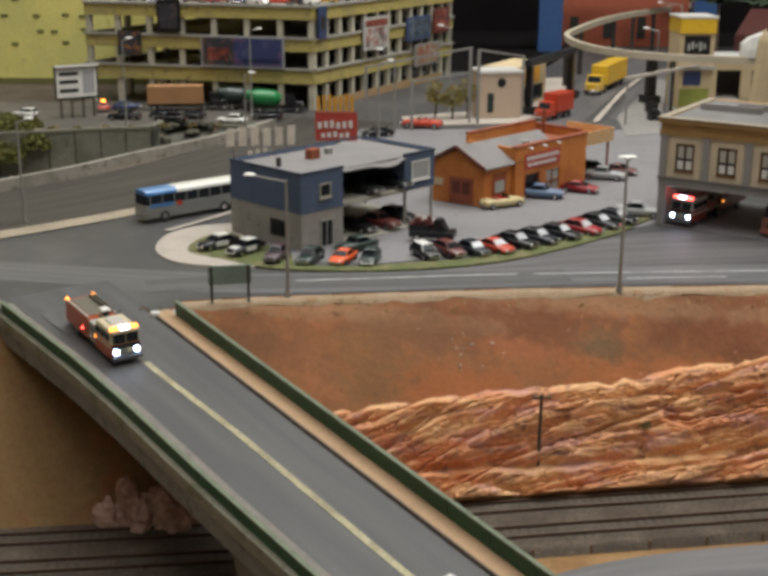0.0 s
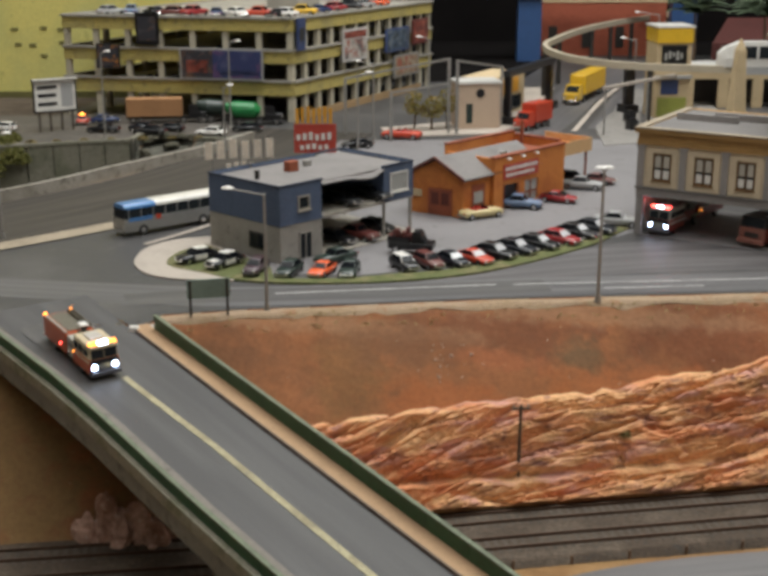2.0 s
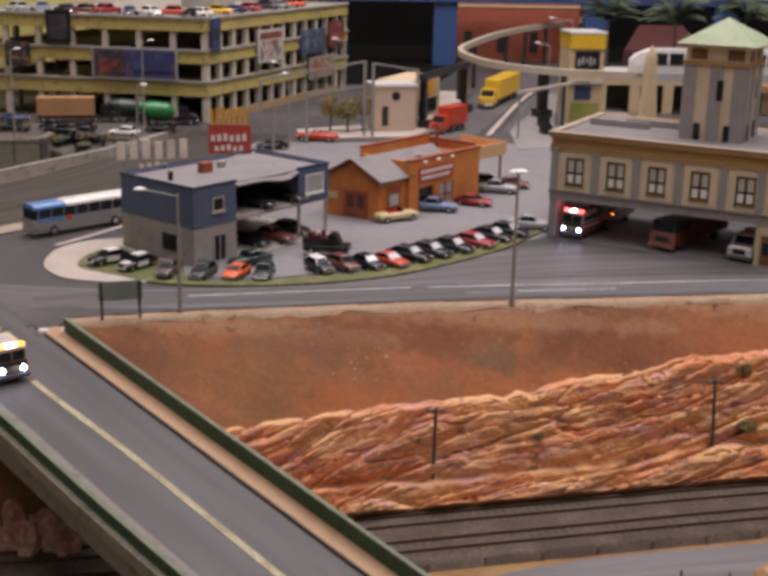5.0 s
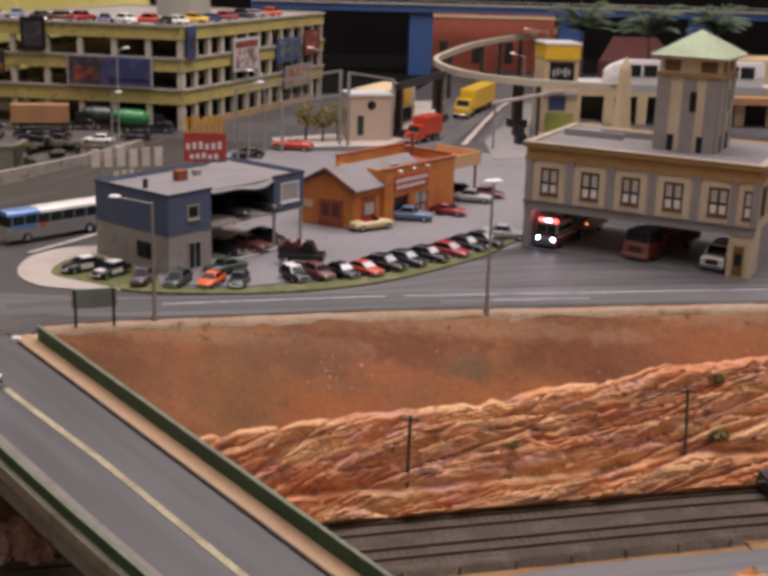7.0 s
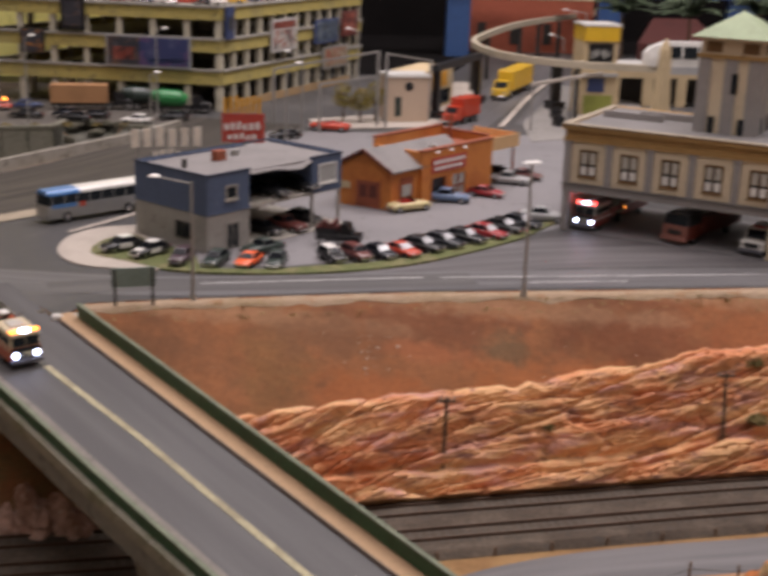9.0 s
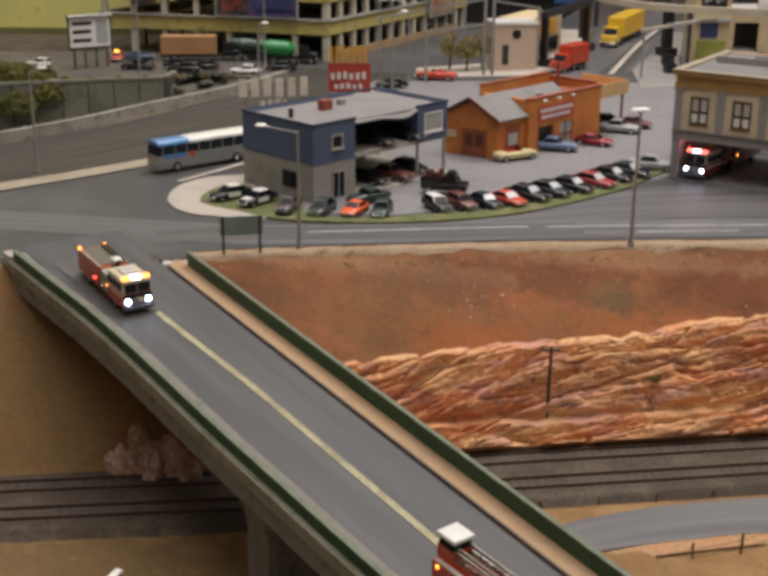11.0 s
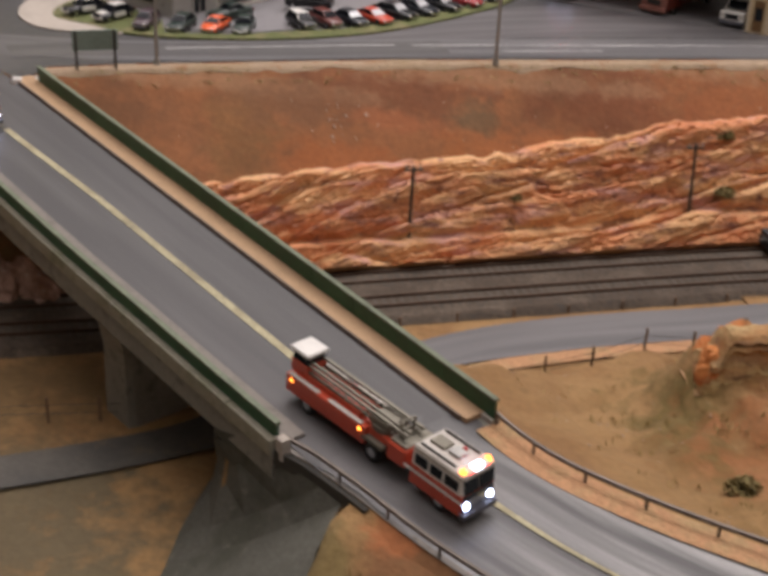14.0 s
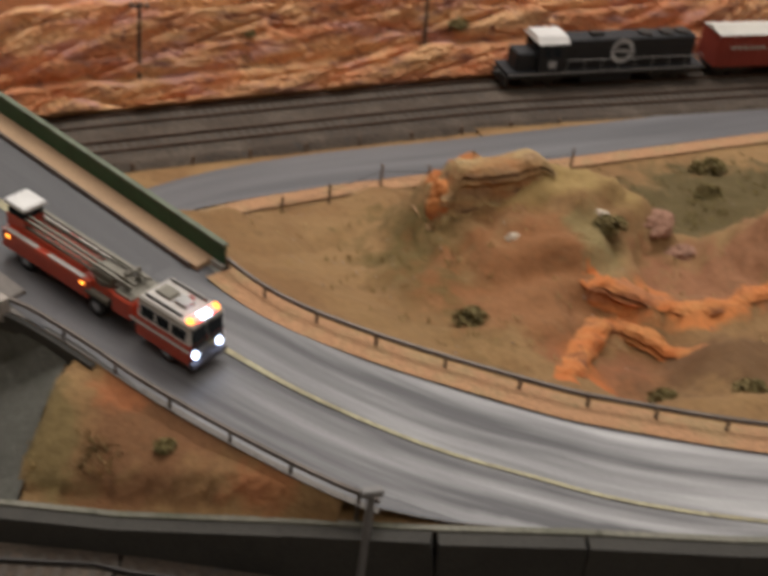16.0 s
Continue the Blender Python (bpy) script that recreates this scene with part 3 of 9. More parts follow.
def ground_sheet():
    xs = sorted(set(list(np.arange(-130, -46, 6.0)) + list(np.arange(-46, 0, 0.75)) + list(np.arange(0, 60, 0.5)) + list(np.arange(60, 72, 0.75)) + list(np.arange(72, 140, 6.0))))
    ys = sorted(set(list(np.arange(18, 36, 0.75)) + list(np.arange(36, 72, 0.5)) + list(np.arange(72, 106.5, 0.75)) + list(np.arange(106.5, 184, 1.5)) + list(np.arange(184, 345, 10.0))))
    shape = Shape()
    shape.v = [(x, y, height(x, y)) for y in ys for x in xs]
    n = len(xs)
    shape.f = [(j * n + i, j * n + i + 1, (j + 1) * n + i + 1, (j + 1) * n + i) for j in range(len(ys) - 1) for i in range(n - 1)]
    ob = solo("ground", shape, SOIL, "red-brown modelled soil sloping from city to tracks", "ground", kind="structure", smooth=True)
    ob.data.materials.append(SCRUB)
    ob.data.materials.append(VERGE)
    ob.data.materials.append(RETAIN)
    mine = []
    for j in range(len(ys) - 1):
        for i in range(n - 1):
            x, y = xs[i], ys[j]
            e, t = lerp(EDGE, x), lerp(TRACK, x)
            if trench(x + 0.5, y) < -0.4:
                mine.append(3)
            elif y >= e + 1.2:
                mine.append(2)
            elif y < t - BED:
                mine.append(1)
            else:
                mine.append(0)
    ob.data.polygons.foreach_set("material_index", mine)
    return ob


ground_sheet()


def flat(name, poly, z, material, label, category, kind="structure", thick=0.0):
    shape = Shape()
    if thick:
        shape.prism(poly, z - thick, z)
    else:
        shape.add([(x, y, z) for x, y in poly], [tuple(range(len(poly)))])
    return solo(name, shape, material, label, category, kind=kind)


# City carriageways: one sheet of asphalt up to the verge, with the cutting left open.
city = [(x, lerp(EDGE, x) + 1.6) for x in (-70.2, -60, -36, -31, -24, -19, -11, 0, 10, 24, 40, 70, 120)] + [(120, 300), (46, 300), (30, 250), (-18, 250), (-18, 182), (-21.5, 168.5), (-28, 128.5), (-37, 120.4)]
flat("road", city, 0.06, ASPHALT, "grey asphalt carriageway through the model town", "road")
# A black sheet is added to keep the gap behind the town dark.
flat("stage_floor", [(-140, 245), (160, 245), (160, 342), (-140, 342)], 0.03, surface("black_gap_floor", (0.010, 0.009, 0.009), 0.9, vary=0.2, patch=0.1), "black sheet darkening the gap behind the town", "floor")
flat("road_mouth", [(-18.8, 94.2), (-17.6, 95.0), (-16.4, 98.6), (-22.8, 99.6)], 0.068, ASPHALT, "asphalt mouth of the road onto the bridge", "road")
verge = Shape()
for x in np.arange(-17.2, 120, 0.5):
    e = lerp(EDGE, x)
    y = e - 0.35 + 0.2 * noise.noise((x * 0.8, 1, 4.0)) + 0.3 * noise.noise((x * 0.25, 0, 4.0))
    verge.v += [(x, y, height(x, y) + 0.02), (x, (y + e) / 2 + 0.1, height(x, (y + e) / 2 + 0.1) + 0.05), (x, e + 0.2, 0.12), (x, e + 0.95 + 0.2 * noise.noise((x * 0.2, 5, 0)), 0.12)]
verge.f = [(4 * i + c, 4 * i + 4 + c, 4 * i + 5 + c, 4 * i + 1 + c) for i in range(len(verge.v) // 4 - 1) for c in range(3)]
solo("verge", verge, VERGE, "sandy verge with dry grass along the slope's brink", "verge", kind="structure")

# Plaza in front of the car park.
flat("plaza", [(-118, 152), (-49, 176.4), (-35, 180.6), (-34, 186.6), (-26.4, 186.6), (-25.4, 181.6), (-18, 181), (-18, 252), (-118, 252)], 0.08, PLAZA, "grey concrete plaza before the car park", "pavement")
# Dealers' lot, its island and lawn.
flat("parking_lot", [(-15.5, 121.5), (-9.5, 109.5), (-1.0, 108.6), (4.5, 110.6), (26, 123.0), (28.2, 125.2), (35.6, 137.2), (46, 150), (48, 176), (33, 182), (-4, 181), (-14, 140)], 0.11, LOT, "pale grey concrete lot for parked cars", "pavement")
island = [tuple(p)[:2] for p in spline([(-15.5, 123.2, 0), (-19.5, 121.7, 0), (-21.8, 118.4, 0), (-22.1, 113.5, 0), (-20.6, 109.8, 0), (-17.8, 107.7, 0), (-12, 106.9, 0)], 1.0)]
flat("pavement", island + [(-12, 110), (-15, 121)], 0.22, PAVING, "pale paved kerb round the corner island", "pavement", thick=0.2)
lawn = [tuple(p)[:2] for p in spline([(-16, 119.5, 0), (-18.2, 117.0, 0), (-19.0, 113.4, 0), (-18.1, 111.3, 0), (-15.2, 109.5, 0), (-12.5, 107.5, 0), (-10.2, 106.5, 0), (-6, 105.9, 0), (0.5, 106.1, 0), (7.1, 107.8, 0), (11.8, 110.2, 0), (16.9, 114.1, 0), (22.6, 119.5, 0), (26, 124.1, 0), (28.4, 127.2, 0)], 1.2)]
inner = [(27.3, 127.6), (25, 124.6), (21.2, 120.5), (15.5, 115.2), (11, 111.9), (6.5, 109.6), (2, 108.6), (-2, 107.2), (-8.4, 107.3), (-9, 111.2), (-10, 113), (-14.5, 117.5)]
flat("lawn", lawn + inner, 0.27, GRASS, "short green and straw-coloured lawn strip", "grass", kind="stuff", thick=0.2)

# Highway strip beside the barrier, with its tan sidewalk.
HIGHWAY = [Vector((-75, 96, 0.1)), Vector((-39.8, 129.5, 0.1)), Vector((-24, 149.5, 0.1)), Vector((-15, 168, 0.1)), Vector((-8, 190, 0.1))]
hw, uv = ribbon(spline([tuple(p) for p in HIGHWAY], 3), 8.6, 9.6, 0.0, 2)
solo("highway", hw, DIRTY_ROAD, "oil-stained brown concrete highway lanes", "road", kind="structure", uv=uv)
walk_strip, uv = ribbon(spline([(-75, 86.5, 0.2), (-37.6, 118.0, 0.2), (-27, 127.6, 0.2), (-16.5, 137.5, 0.2)], 3), 1.7, 1.1)
solo("sidewalk", walk_strip, TAN_WALK, "tan sidewalk between street and highway", "pavement", kind="structure", uv=uv)
strip, uv = ribbon(spline([(-22.2, 120.0, 0.2), (-19.4, 124.0, 0.2), (-16.6, 128.3, 0.2), (-14, 132.5, 0.2)], 1.5), 0.35, 0.35)
solo("kerb_strip", strip, PAVING, "pale kerb strip beside the coach", "kerb", kind="structure", uv=uv)
wall = Shape()
line = spline([(-75, 103, 0), (-42.8, 139.0, 0), (-31.5, 155.5, 0), (-22.3, 169.6, 0), (-17, 181, 0)], 4)
for a, b in zip(line, line[1:]):
    wall.bar(a + Vector((0, 0, 0.0)), b + Vector((0, 0, 0.0)), 0.7, 3.0)
solo("barrier_wall", wall, BARRIER, "pale concrete barrier along the highway", "wall", kind="structure")

# Retaining wall of the plaza, panel by panel.
retain = thing("retaining_wall", "dirty grey concrete retaining wall below the plaza", "wall", kind="structure")
line = [Vector((-62, 171.6, 0)), Vector((-49, 176.3, 0)), Vector((-42, 178.6, 0)), Vector((-35, 180.4, 0))]
for a, b in zip(line, line[1:]):
    n = 2
    for i in range(n):
        p, q = a.lerp(b, i / n + 0.01), a.lerp(b, (i + 1) / n - 0.01)
        part("panel", Shape().bar(p + Vector((0, 0, -4.4)), q + Vector((0, 0, -4.4)), 0.6, 9.4), WEATHERED, retain)
    part("coping", Shape().bar(a + Vector((0, 0, 0.3)), b + Vector((0, 0, 0.3)), 0.8, 0.4), WEATHERED, retain)

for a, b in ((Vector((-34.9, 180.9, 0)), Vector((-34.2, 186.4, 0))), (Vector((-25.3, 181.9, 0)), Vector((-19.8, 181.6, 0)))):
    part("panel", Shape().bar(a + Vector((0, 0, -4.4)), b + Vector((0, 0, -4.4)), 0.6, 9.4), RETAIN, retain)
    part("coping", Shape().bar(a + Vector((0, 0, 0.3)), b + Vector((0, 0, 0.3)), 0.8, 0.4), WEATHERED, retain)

# Lane lines of the main street.
for k, (x0, x1, off) in enumerate([(21, 31.5, 3.9), (13, 60, 5.7), (-8, 12, 5.7)]):
    s, uv = ribbon([Vector((x, lerp(EDGE, x) + off, 0.1)) for x in np.arange(x0, x1, 1.5)], 0.14, 0.14)
    solo("lane_line", s, WHITE_LINE, "worn white lane line on the street", "road marking", kind="structure", uv=uv)
main, uv = ribbon(spline([(-40, 107, 0.085), (-19, 103.2, 0.085), (-9, 102.6, 0.085), (10, 104.7, 0.085), (24, 106.0, 0.085), (60, 108.5, 0.085), (120, 111, 0.085)], 3), 2.6, 3.0, 0, 2)
solo("street", main, STREET, "tyre-worn grey street below the dealers' lot, sheen in its colour", "road", kind="structure", uv=uv)

apron, uv = ribbon(spline([(5, 106.2, 0.074), (14, 109.2, 0.074), (24, 112.2, 0.074), (36, 113.6, 0.074), (52, 114.0, 0.074), (90, 116, 0.074)], 2.0), lambda t: 0.9 + 7.2 * smooth(0.05, 0.3, t), lambda t: 3.0, 0, 6)
solo("forecourt", apron, FORECOURT, "tyre-streaked grey forecourt before the fire station, sheen in its colour", "road", kind="structure", uv=uv)

turn, uv = ribbon(spline([(16, 105.4, 0.092), (4, 103.9, 0.092), (-8, 102.8, 0.092), (-18, 101.8, 0.092), (-24.5, 98.9, 0.092), tuple(on_bridge(-2.5, -6.0, 0.06)), tuple(on_bridge(2, -6.0, 0.05))], 1.2), 1.9, 1.9, 0, 4)
solo("turning_lane", turn, worn_road("turning_wear", (0.074, 0.071, 0.071), (0.112, 0.107, 0.104), 2.2, 0.5), "tyre-worn turning lane onto the bridge", "road", kind="structure", uv=uv)

# ---- tracks ----
bed = Shape()
for dx in np.arange(-110, 130, 1.0):
    mid = lerp(TRACK, dx)
    for off, z in ((1.3, -0.25), (0.5, 0.27), (-BED - 0.2, 0.27), (-BED - 1.3, -0.3)):
        sway = 0.25 * noise.noise((dx * 0.4, off, 3.0)) if z < 0 else 0
        bed.v.append((dx, mid + off + sway, LOW + z))
bed.f = [(4 * i + c + 1, 4 * i + c + 5, 4 * i + c + 4, 4 * i + c) for i in range(len(bed.v) // 4 - 1) for c in range(3)]
solo("ballast_bed", bed, BALLAST, "dark brown ballast under the tracks", "ballast", kind="stuff")


def track_line(off):
    return spline([(x, lerp(TRACK, x) + off, LOW + 0.2) for x in np.arange(-110, 131, 10.0)], 2.0)


for off in (-1.6, -5.6):
    tr = thing("railway_track", "weathered track with dark ties and rusty rails", "railway track", group="parallel tracks", kind="structure")
    mid = track_line(off)
    ss = sides(mid)
    ties = Shape()
    far = 0.0
    for (a, s), b in zip(zip(mid, ss), mid[1:]):
        n = max(1, round((b - a).length / 0.75))
        for i in range(n):
            c = a.lerp(b, i / n)
            ties.bar(c - s * 1.3, c + s * 1.3, 0.26, 0.2)
    tagged(part("ties", ties, TIE, tr), kind="stuff")
    for g in (-0.75, 0.75):
        rail = Shape()
        ring = [[p + s * (g + o) + Vector((0, 0, h)) for o, h in ((-0.07, 0.1), (0.07, 0.1), (0.05, 0.3), (-0.05, 0.3))] for p, s in zip(mid, ss)]
        rail.loft(ring)
        part("rail", rail, RUST, tr)

# ---- lower roads ----
LOW_WIDE = lambda t: 2.3 - 0.8 * smooth(0.46, 0.56, t)
s, uv = ribbon(LOW_LINE, LOW_WIDE, LOW_WIDE, 0.05, 4)
solo("lower_road", s, LOW_ROAD, "grey lower road beside the railway", "road", kind="structure", uv=uv)
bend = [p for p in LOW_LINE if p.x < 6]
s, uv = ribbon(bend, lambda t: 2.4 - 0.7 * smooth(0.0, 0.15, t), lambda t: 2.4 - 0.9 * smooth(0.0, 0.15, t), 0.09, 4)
solo("underpass_road", s, UNDER_ROAD, "worn road passing under the bridge, shade in its dark colour", "road", kind="structure", uv=uv)
s, uv = ribbon(LOW_LINE[:50], -2.2, 3.9, 0.03)
solo("roadside", s, SCRUB, "scrubby strip between tracks and lower road", "verge", kind="structure", uv=uv)
s, uv = ribbon([p for p in LOW_LINE if 7 < p.x < 62], 3.7, -2.2, 0.02, 3)
solo("road_shoulder", s, ORANGE_SAND, "orange sandy strip along the lower road", "verge", kind="structure", uv=uv)


def fence(name, pts, label, tall=1.75):
    f = thing(name, label, "fence")
    for p in pts:
        z = height(p[0], p[1]) if len(p) < 3 else p[2]
        part("post", Shape().cyl((p[0], p[1], z - 0.4), (p[0] + 0.03, p[1], z + tall), 0.1, 0.085, 6), WOOD_POST, f)
    for a, b in zip(pts, pts[1:]):
        za, zb = height(a[0], a[1]), height(b[0], b[1])
        for h in (tall * 0.35, tall * 0.7):
            part("wire", Shape().cyl((a[0], a[1], za + h), (b[0], b[1], zb + h), 0.02, n=4), STEEL, f)


fence("wire_fence", [(x, lerp([(3.4, 63.4), (7.5, 65.4), (11.4, 66.9), (15.3, 68.4), (19.2, 69.7), (22.6, 70.9), (26.5, 71.9), (30.3, 73.0), (34.2, 73.7), (60, 77.4)], x)) for x in (3.4, 7.5, 11.4, 15.3, 19.2, 22.7, 26.5, 30.3, 34.2, 38.1, 42.0)], "weathered wooden posts with wire along the lower road")
fence("track_fence", [(x, lerp(TRACK, x) - BED - 0.9) for x in np.arange(6, 46, 4.2)], "low wooden posts between railway and road", 0.7)
fence("side_fence", [(x, 65.2 + 0.05 * x) for x in np.arange(-34, -4, 3.1)], "thin dark posts beside the side road")


# ---- rock face above the tracks ----
def rock_face():
    """Tilted sandstone beds: long overlapping slabs with cracks between them."""
    xs = np.arange(-9.0, 100.0, 0.22)
    rows = 96
    top_share = [(-9, 0.57), (0, 0.51), (8, 0.48), (20, 0.45), (27, 0.37), (36, 0.31), (48, 0.24), (100, 0.14)]
    shape = Shape()
    for k in range(rows + 1):
        v = k / rows
        for x in xs:
            e, t = lerp(EDGE, x), lerp(TRACK, x)
            u0 = lerp(top_share, x) + 0.035 * noise.noise((x * 0.16, 7, 0)) + 0.02 * noise.noise((x * 0.7, 2, 0))
            u = u0 + (1.0 - u0) * v
            y = e + (t - e) * u
            z = LOW * (0.12 * smooth(0, 1, u) + 0.88 * u)
            h = (1 - v) * (1 - u0) * 12.0
            tilt = 0.10 + 0.09 * noise.noise((x * 0.035, h * 0.07, 11.0)) + 0.16 * smooth(24, 0, x)
            q = h - tilt * (x - 14) + 0.7 * noise.noise((x * 0.06, h * 0.15, 1.0)) + 0.12 * noise.noise((x * 0.4, h * 0.6, 2.0))
            out = 0.0
            for along, across, amp, seed in ((0.065, 0.50, 1.0, 0.0), (0.13, 1.10, 0.55, 17.0), (0.40, 2.5, 0.17, 31.0)):
                near, cells = noise.voronoi((x * along + seed, q * across, seed))
                c = cells[0]
                lift = 0.5 + 0.9 * noise.noise((c[0] * 7.3, c[1] * 5.1, 3.0 + seed))
                gap = near[1] - near[0]
                lean = q * across - c[1]
                out += amp * (0.95 * lift + 0.22 * min(gap * 3.0, 1.0) + 1.0 * lean - 0.42 * max(1 - gap * 12, 0.0))
            out += 0.30 * noise.noise((x * 0.3, q * 1.2, 4.0)) + 0.20 * noise.noise((x * 0.9, q * 3.0, 6.0)) + 0.10 * noise.noise((x * 2.6, q * 6.0, 6.0))
            # a trodden shelf low on the face, where the poles stand
            step = 0.71 + 0.06 * noise.noise((x * 0.10, 9.0, 3.0)) + 0.02 * noise.noise((x * 0.6, 2.0, 3.0))
            out = out * (1 - 0.6 * math.exp(-((v - step) / 0.035) ** 2)) - 0.22 * math.exp(-((v - step + 0.02) / 0.05) ** 2) + 0.10 * smooth(step, step + 0.05, v)
            rim = min(v / (0.10 + 0.07 * noise.noise((x * 0.6, 3, 0))), 1.0) * min((1 - v) / 0.04, 1.0)
            out = max(out, -0.9) * rim + 0.1 - 0.5 * (1 - rim)
            shape.v.append((x + 0.1 * noise.noise((x, h, 8.0)), y - out * 0.72, z + out * 0.5))
    n = len(xs)
    shape.f = [(k * n + i, (k + 1) * n + i, (k + 1) * n + i + 1, k * n + i + 1) for k in range(rows) for i in range(n - 1)]
    return solo("rock_face", shape, ROCK, "layered orange sandstone outcrop above the tracks", "rock", kind="structure")


rock_face()

# ---- bridge ----
bridge = thing("road_bridge", "concrete road bridge with green parapets and yellow line", "bridge", kind="structure")
LENGTH = 53.3


def bow(a, side):
    """How far the warped outer edge strays from the straight line."""
    return lerp([(-6, -0.9), (2.5, -0.35), (8.5, 0.1), (16, 0.3), (28, 0.25), (41, 0.45), (49, 0.6)], a) if side < -8 else 0.0


def along_bar(a0, a1, s0, s1, z0, z1):
    """A beam along the bridge between two stations, from side s0 to s1 and from z0 to z1 over the deck."""
    ring = lambda a: [on_bridge(a, s0 + bow(a, s0), z0), on_bridge(a, s1 + bow(a, s1), z0), on_bridge(a, s1 + bow(a, s1), z1), on_bridge(a, s0 + bow(a, s0), z1)]
    n = max(1, round((a1 - a0) / 4)) if min(s0, s1) < -8 else 1
    return Shape().loft([ring(a0 + (a1 - a0) * i / n) for i in range(n + 1)])


KERB_R, RAIL_R, KERB_L, RAIL_L, MID = -0.3, 0.95, -8.6, -10.3, -4.75
part("deck", along_bar(-6, 1.5, RAIL_L, KERB_R - 0.1, -0.9, -0.06), GREY_CONCRETE, bridge)
part("deck", along_bar(1.5, 49.2, RAIL_L, RAIL_R + 0.3, -0.9, -0.06), GREY_CONCRETE, bridge)
part("deck", along_bar(49.2, LENGTH, -7.9, RAIL_R + 0.3, -0.9, -0.08), GREY_CONCRETE, bridge)
part("girder", along_bar(-5, 48.9, RAIL_L - 0.3, RAIL_L + 0.5, -1.7, -0.1), GREY_CONCRETE, bridge, "stained concrete edge girder")
n = 14
for i in range(n):
    b0, b1 = -4 + 52.9 * i / n, -4 + 52.9 * (i + 1) / n - 0.06
    part("parapet_base", along_bar(b0, b1, RAIL_L - 0.42, RAIL_L + 0.1, -0.35, 0.5), OLIVE_CONCRETE, bridge, "mossy pale parapet base")
part("girder", along_bar(1.8, LENGTH, RAIL_R - 0.2, RAIL_R + 0.45, -2.0, 0.2), CONCRETE, bridge)
for s in (-7.0, -4.6, -2.2):
    part("beam", along_bar(-2, LENGTH - 1, s - 0.35, s + 0.35, -1.9, -0.85), GREY_CONCRETE, bridge)
road = [on_bridge(a, MID, 0.02) for a in np.arange(-7, 52.1, 1.5)]
s, uv = ribbon(road, 4.3, 4.3, 0, 6)
solo("bridge_road", s, BRIDGE_ROAD, "dark grey asphalt over the bridge", "road", kind="structure", uv=uv)
part("sidewalk", along_bar(1.6, LENGTH - 0.8, KERB_R, RAIL_R + 0.05, -0.1, 0.24), KERB_TAN, bridge, "tan raised sidewalk")
part("sidewalk", along_bar(-3.4, 48.9, RAIL_L, KERB_L, -0.1, 0.2), SIDEWALK, bridge, "worn grey raised sidewalk")
part("kerb", along_bar(1.6, LENGTH - 1.2, KERB_R - 0.16, KERB_R, -0.1, 0.25), KERB_EDGE, bridge, "dark brown kerb edge")
part("kerb_end", Shape().chamfer(-0.4, 0.4, -0.3, 0.3, -0.2, 0.42, 0.12).turned(Matrix.Translation(on_bridge(2.0, KERB_R - 0.1))), WHITE, bridge, "white painted kerb end")
for s0, a0, a1 in ((RAIL_R, 2.9, LENGTH), (RAIL_L, -3.2, 48.9)):
    n = 13
    low = 0.1 if s0 > 0 else 0.5
    for i in range(n):
        b0, b1 = a0 + (a1 - a0) * i / n, a0 + (a1 - a0) * (i + 1) / n - 0.05
        part("parapet_panel", along_bar(b0, b1, s0, s0 + 0.16, low, 1.28), GREEN_RAIL, bridge)
    part("parapet_cap", along_bar(a0, a1, s0 - 0.08, s0 + 0.24, 1.28, 1.42), RAIL_CAP, bridge, "worn greenish coping")
part("rail_end", along_bar(-4.6, -3.3, RAIL_L - 0.3, RAIL_L + 0.5, -0.3, 0.9), PAVING, bridge, "pale concrete end block")
part("wing", along_bar(48.95, 49.5, RAIL_L - 0.15, RAIL_L + 0.35, -0.4, 0.75), PAVING, bridge, "pale concrete end block")
for a, thick in ((31.5, 1.35), (-0.6, 0.75)):
    p = on_bridge(a, MID)
    m = Matrix.Translation((p.x, p.y, 0)) @ Matrix.Rotation(radians(-53.7), 4, "Z")
    top = p.z - 1.75
    pier = Shape()
    sect = [(-0.9, -4.7), (0.9, -4.7), (1.0, -4.2), (1.0, 4.2), (0.9, 4.7), (-0.9, 4.7), (-1.0, 4.2), (-1.0, -4.2)]
    pier.loft([[(x * thick * 1.1, y * 0.92, LOW - 1) for x, y in sect], [(x * thick, y * 0.92, top - 2.6) for x, y in sect], [(x * thick * 1.1, y * 0.98, top - 1.0) for x, y in sect], [(x * thick * 1.25, y * 1.12, top) for x, y in sect]])
    part("pier", pier.turned(m), GREY_CONCRETE, bridge, "broad stained concrete pier")
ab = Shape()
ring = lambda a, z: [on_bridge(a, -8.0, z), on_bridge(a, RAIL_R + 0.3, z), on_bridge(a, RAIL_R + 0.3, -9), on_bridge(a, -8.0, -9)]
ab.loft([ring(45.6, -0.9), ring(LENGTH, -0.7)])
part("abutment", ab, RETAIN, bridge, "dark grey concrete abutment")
LINE_WAY = [(2, -4.95), (12, -4.8), (22, -4.42), (44, -4.4), (52, -4.7)]
old, uv = ribbon([on_bridge(a, lerp(LINE_WAY, a), 0.056) for a in np.arange(-1.0, 9.6, 1.5)], 0.2, 0.2)
solo("faded_line", old, FADED_LINE, "almost worn away yellow line at the bridge head", "road marking", kind="structure", uv=uv)
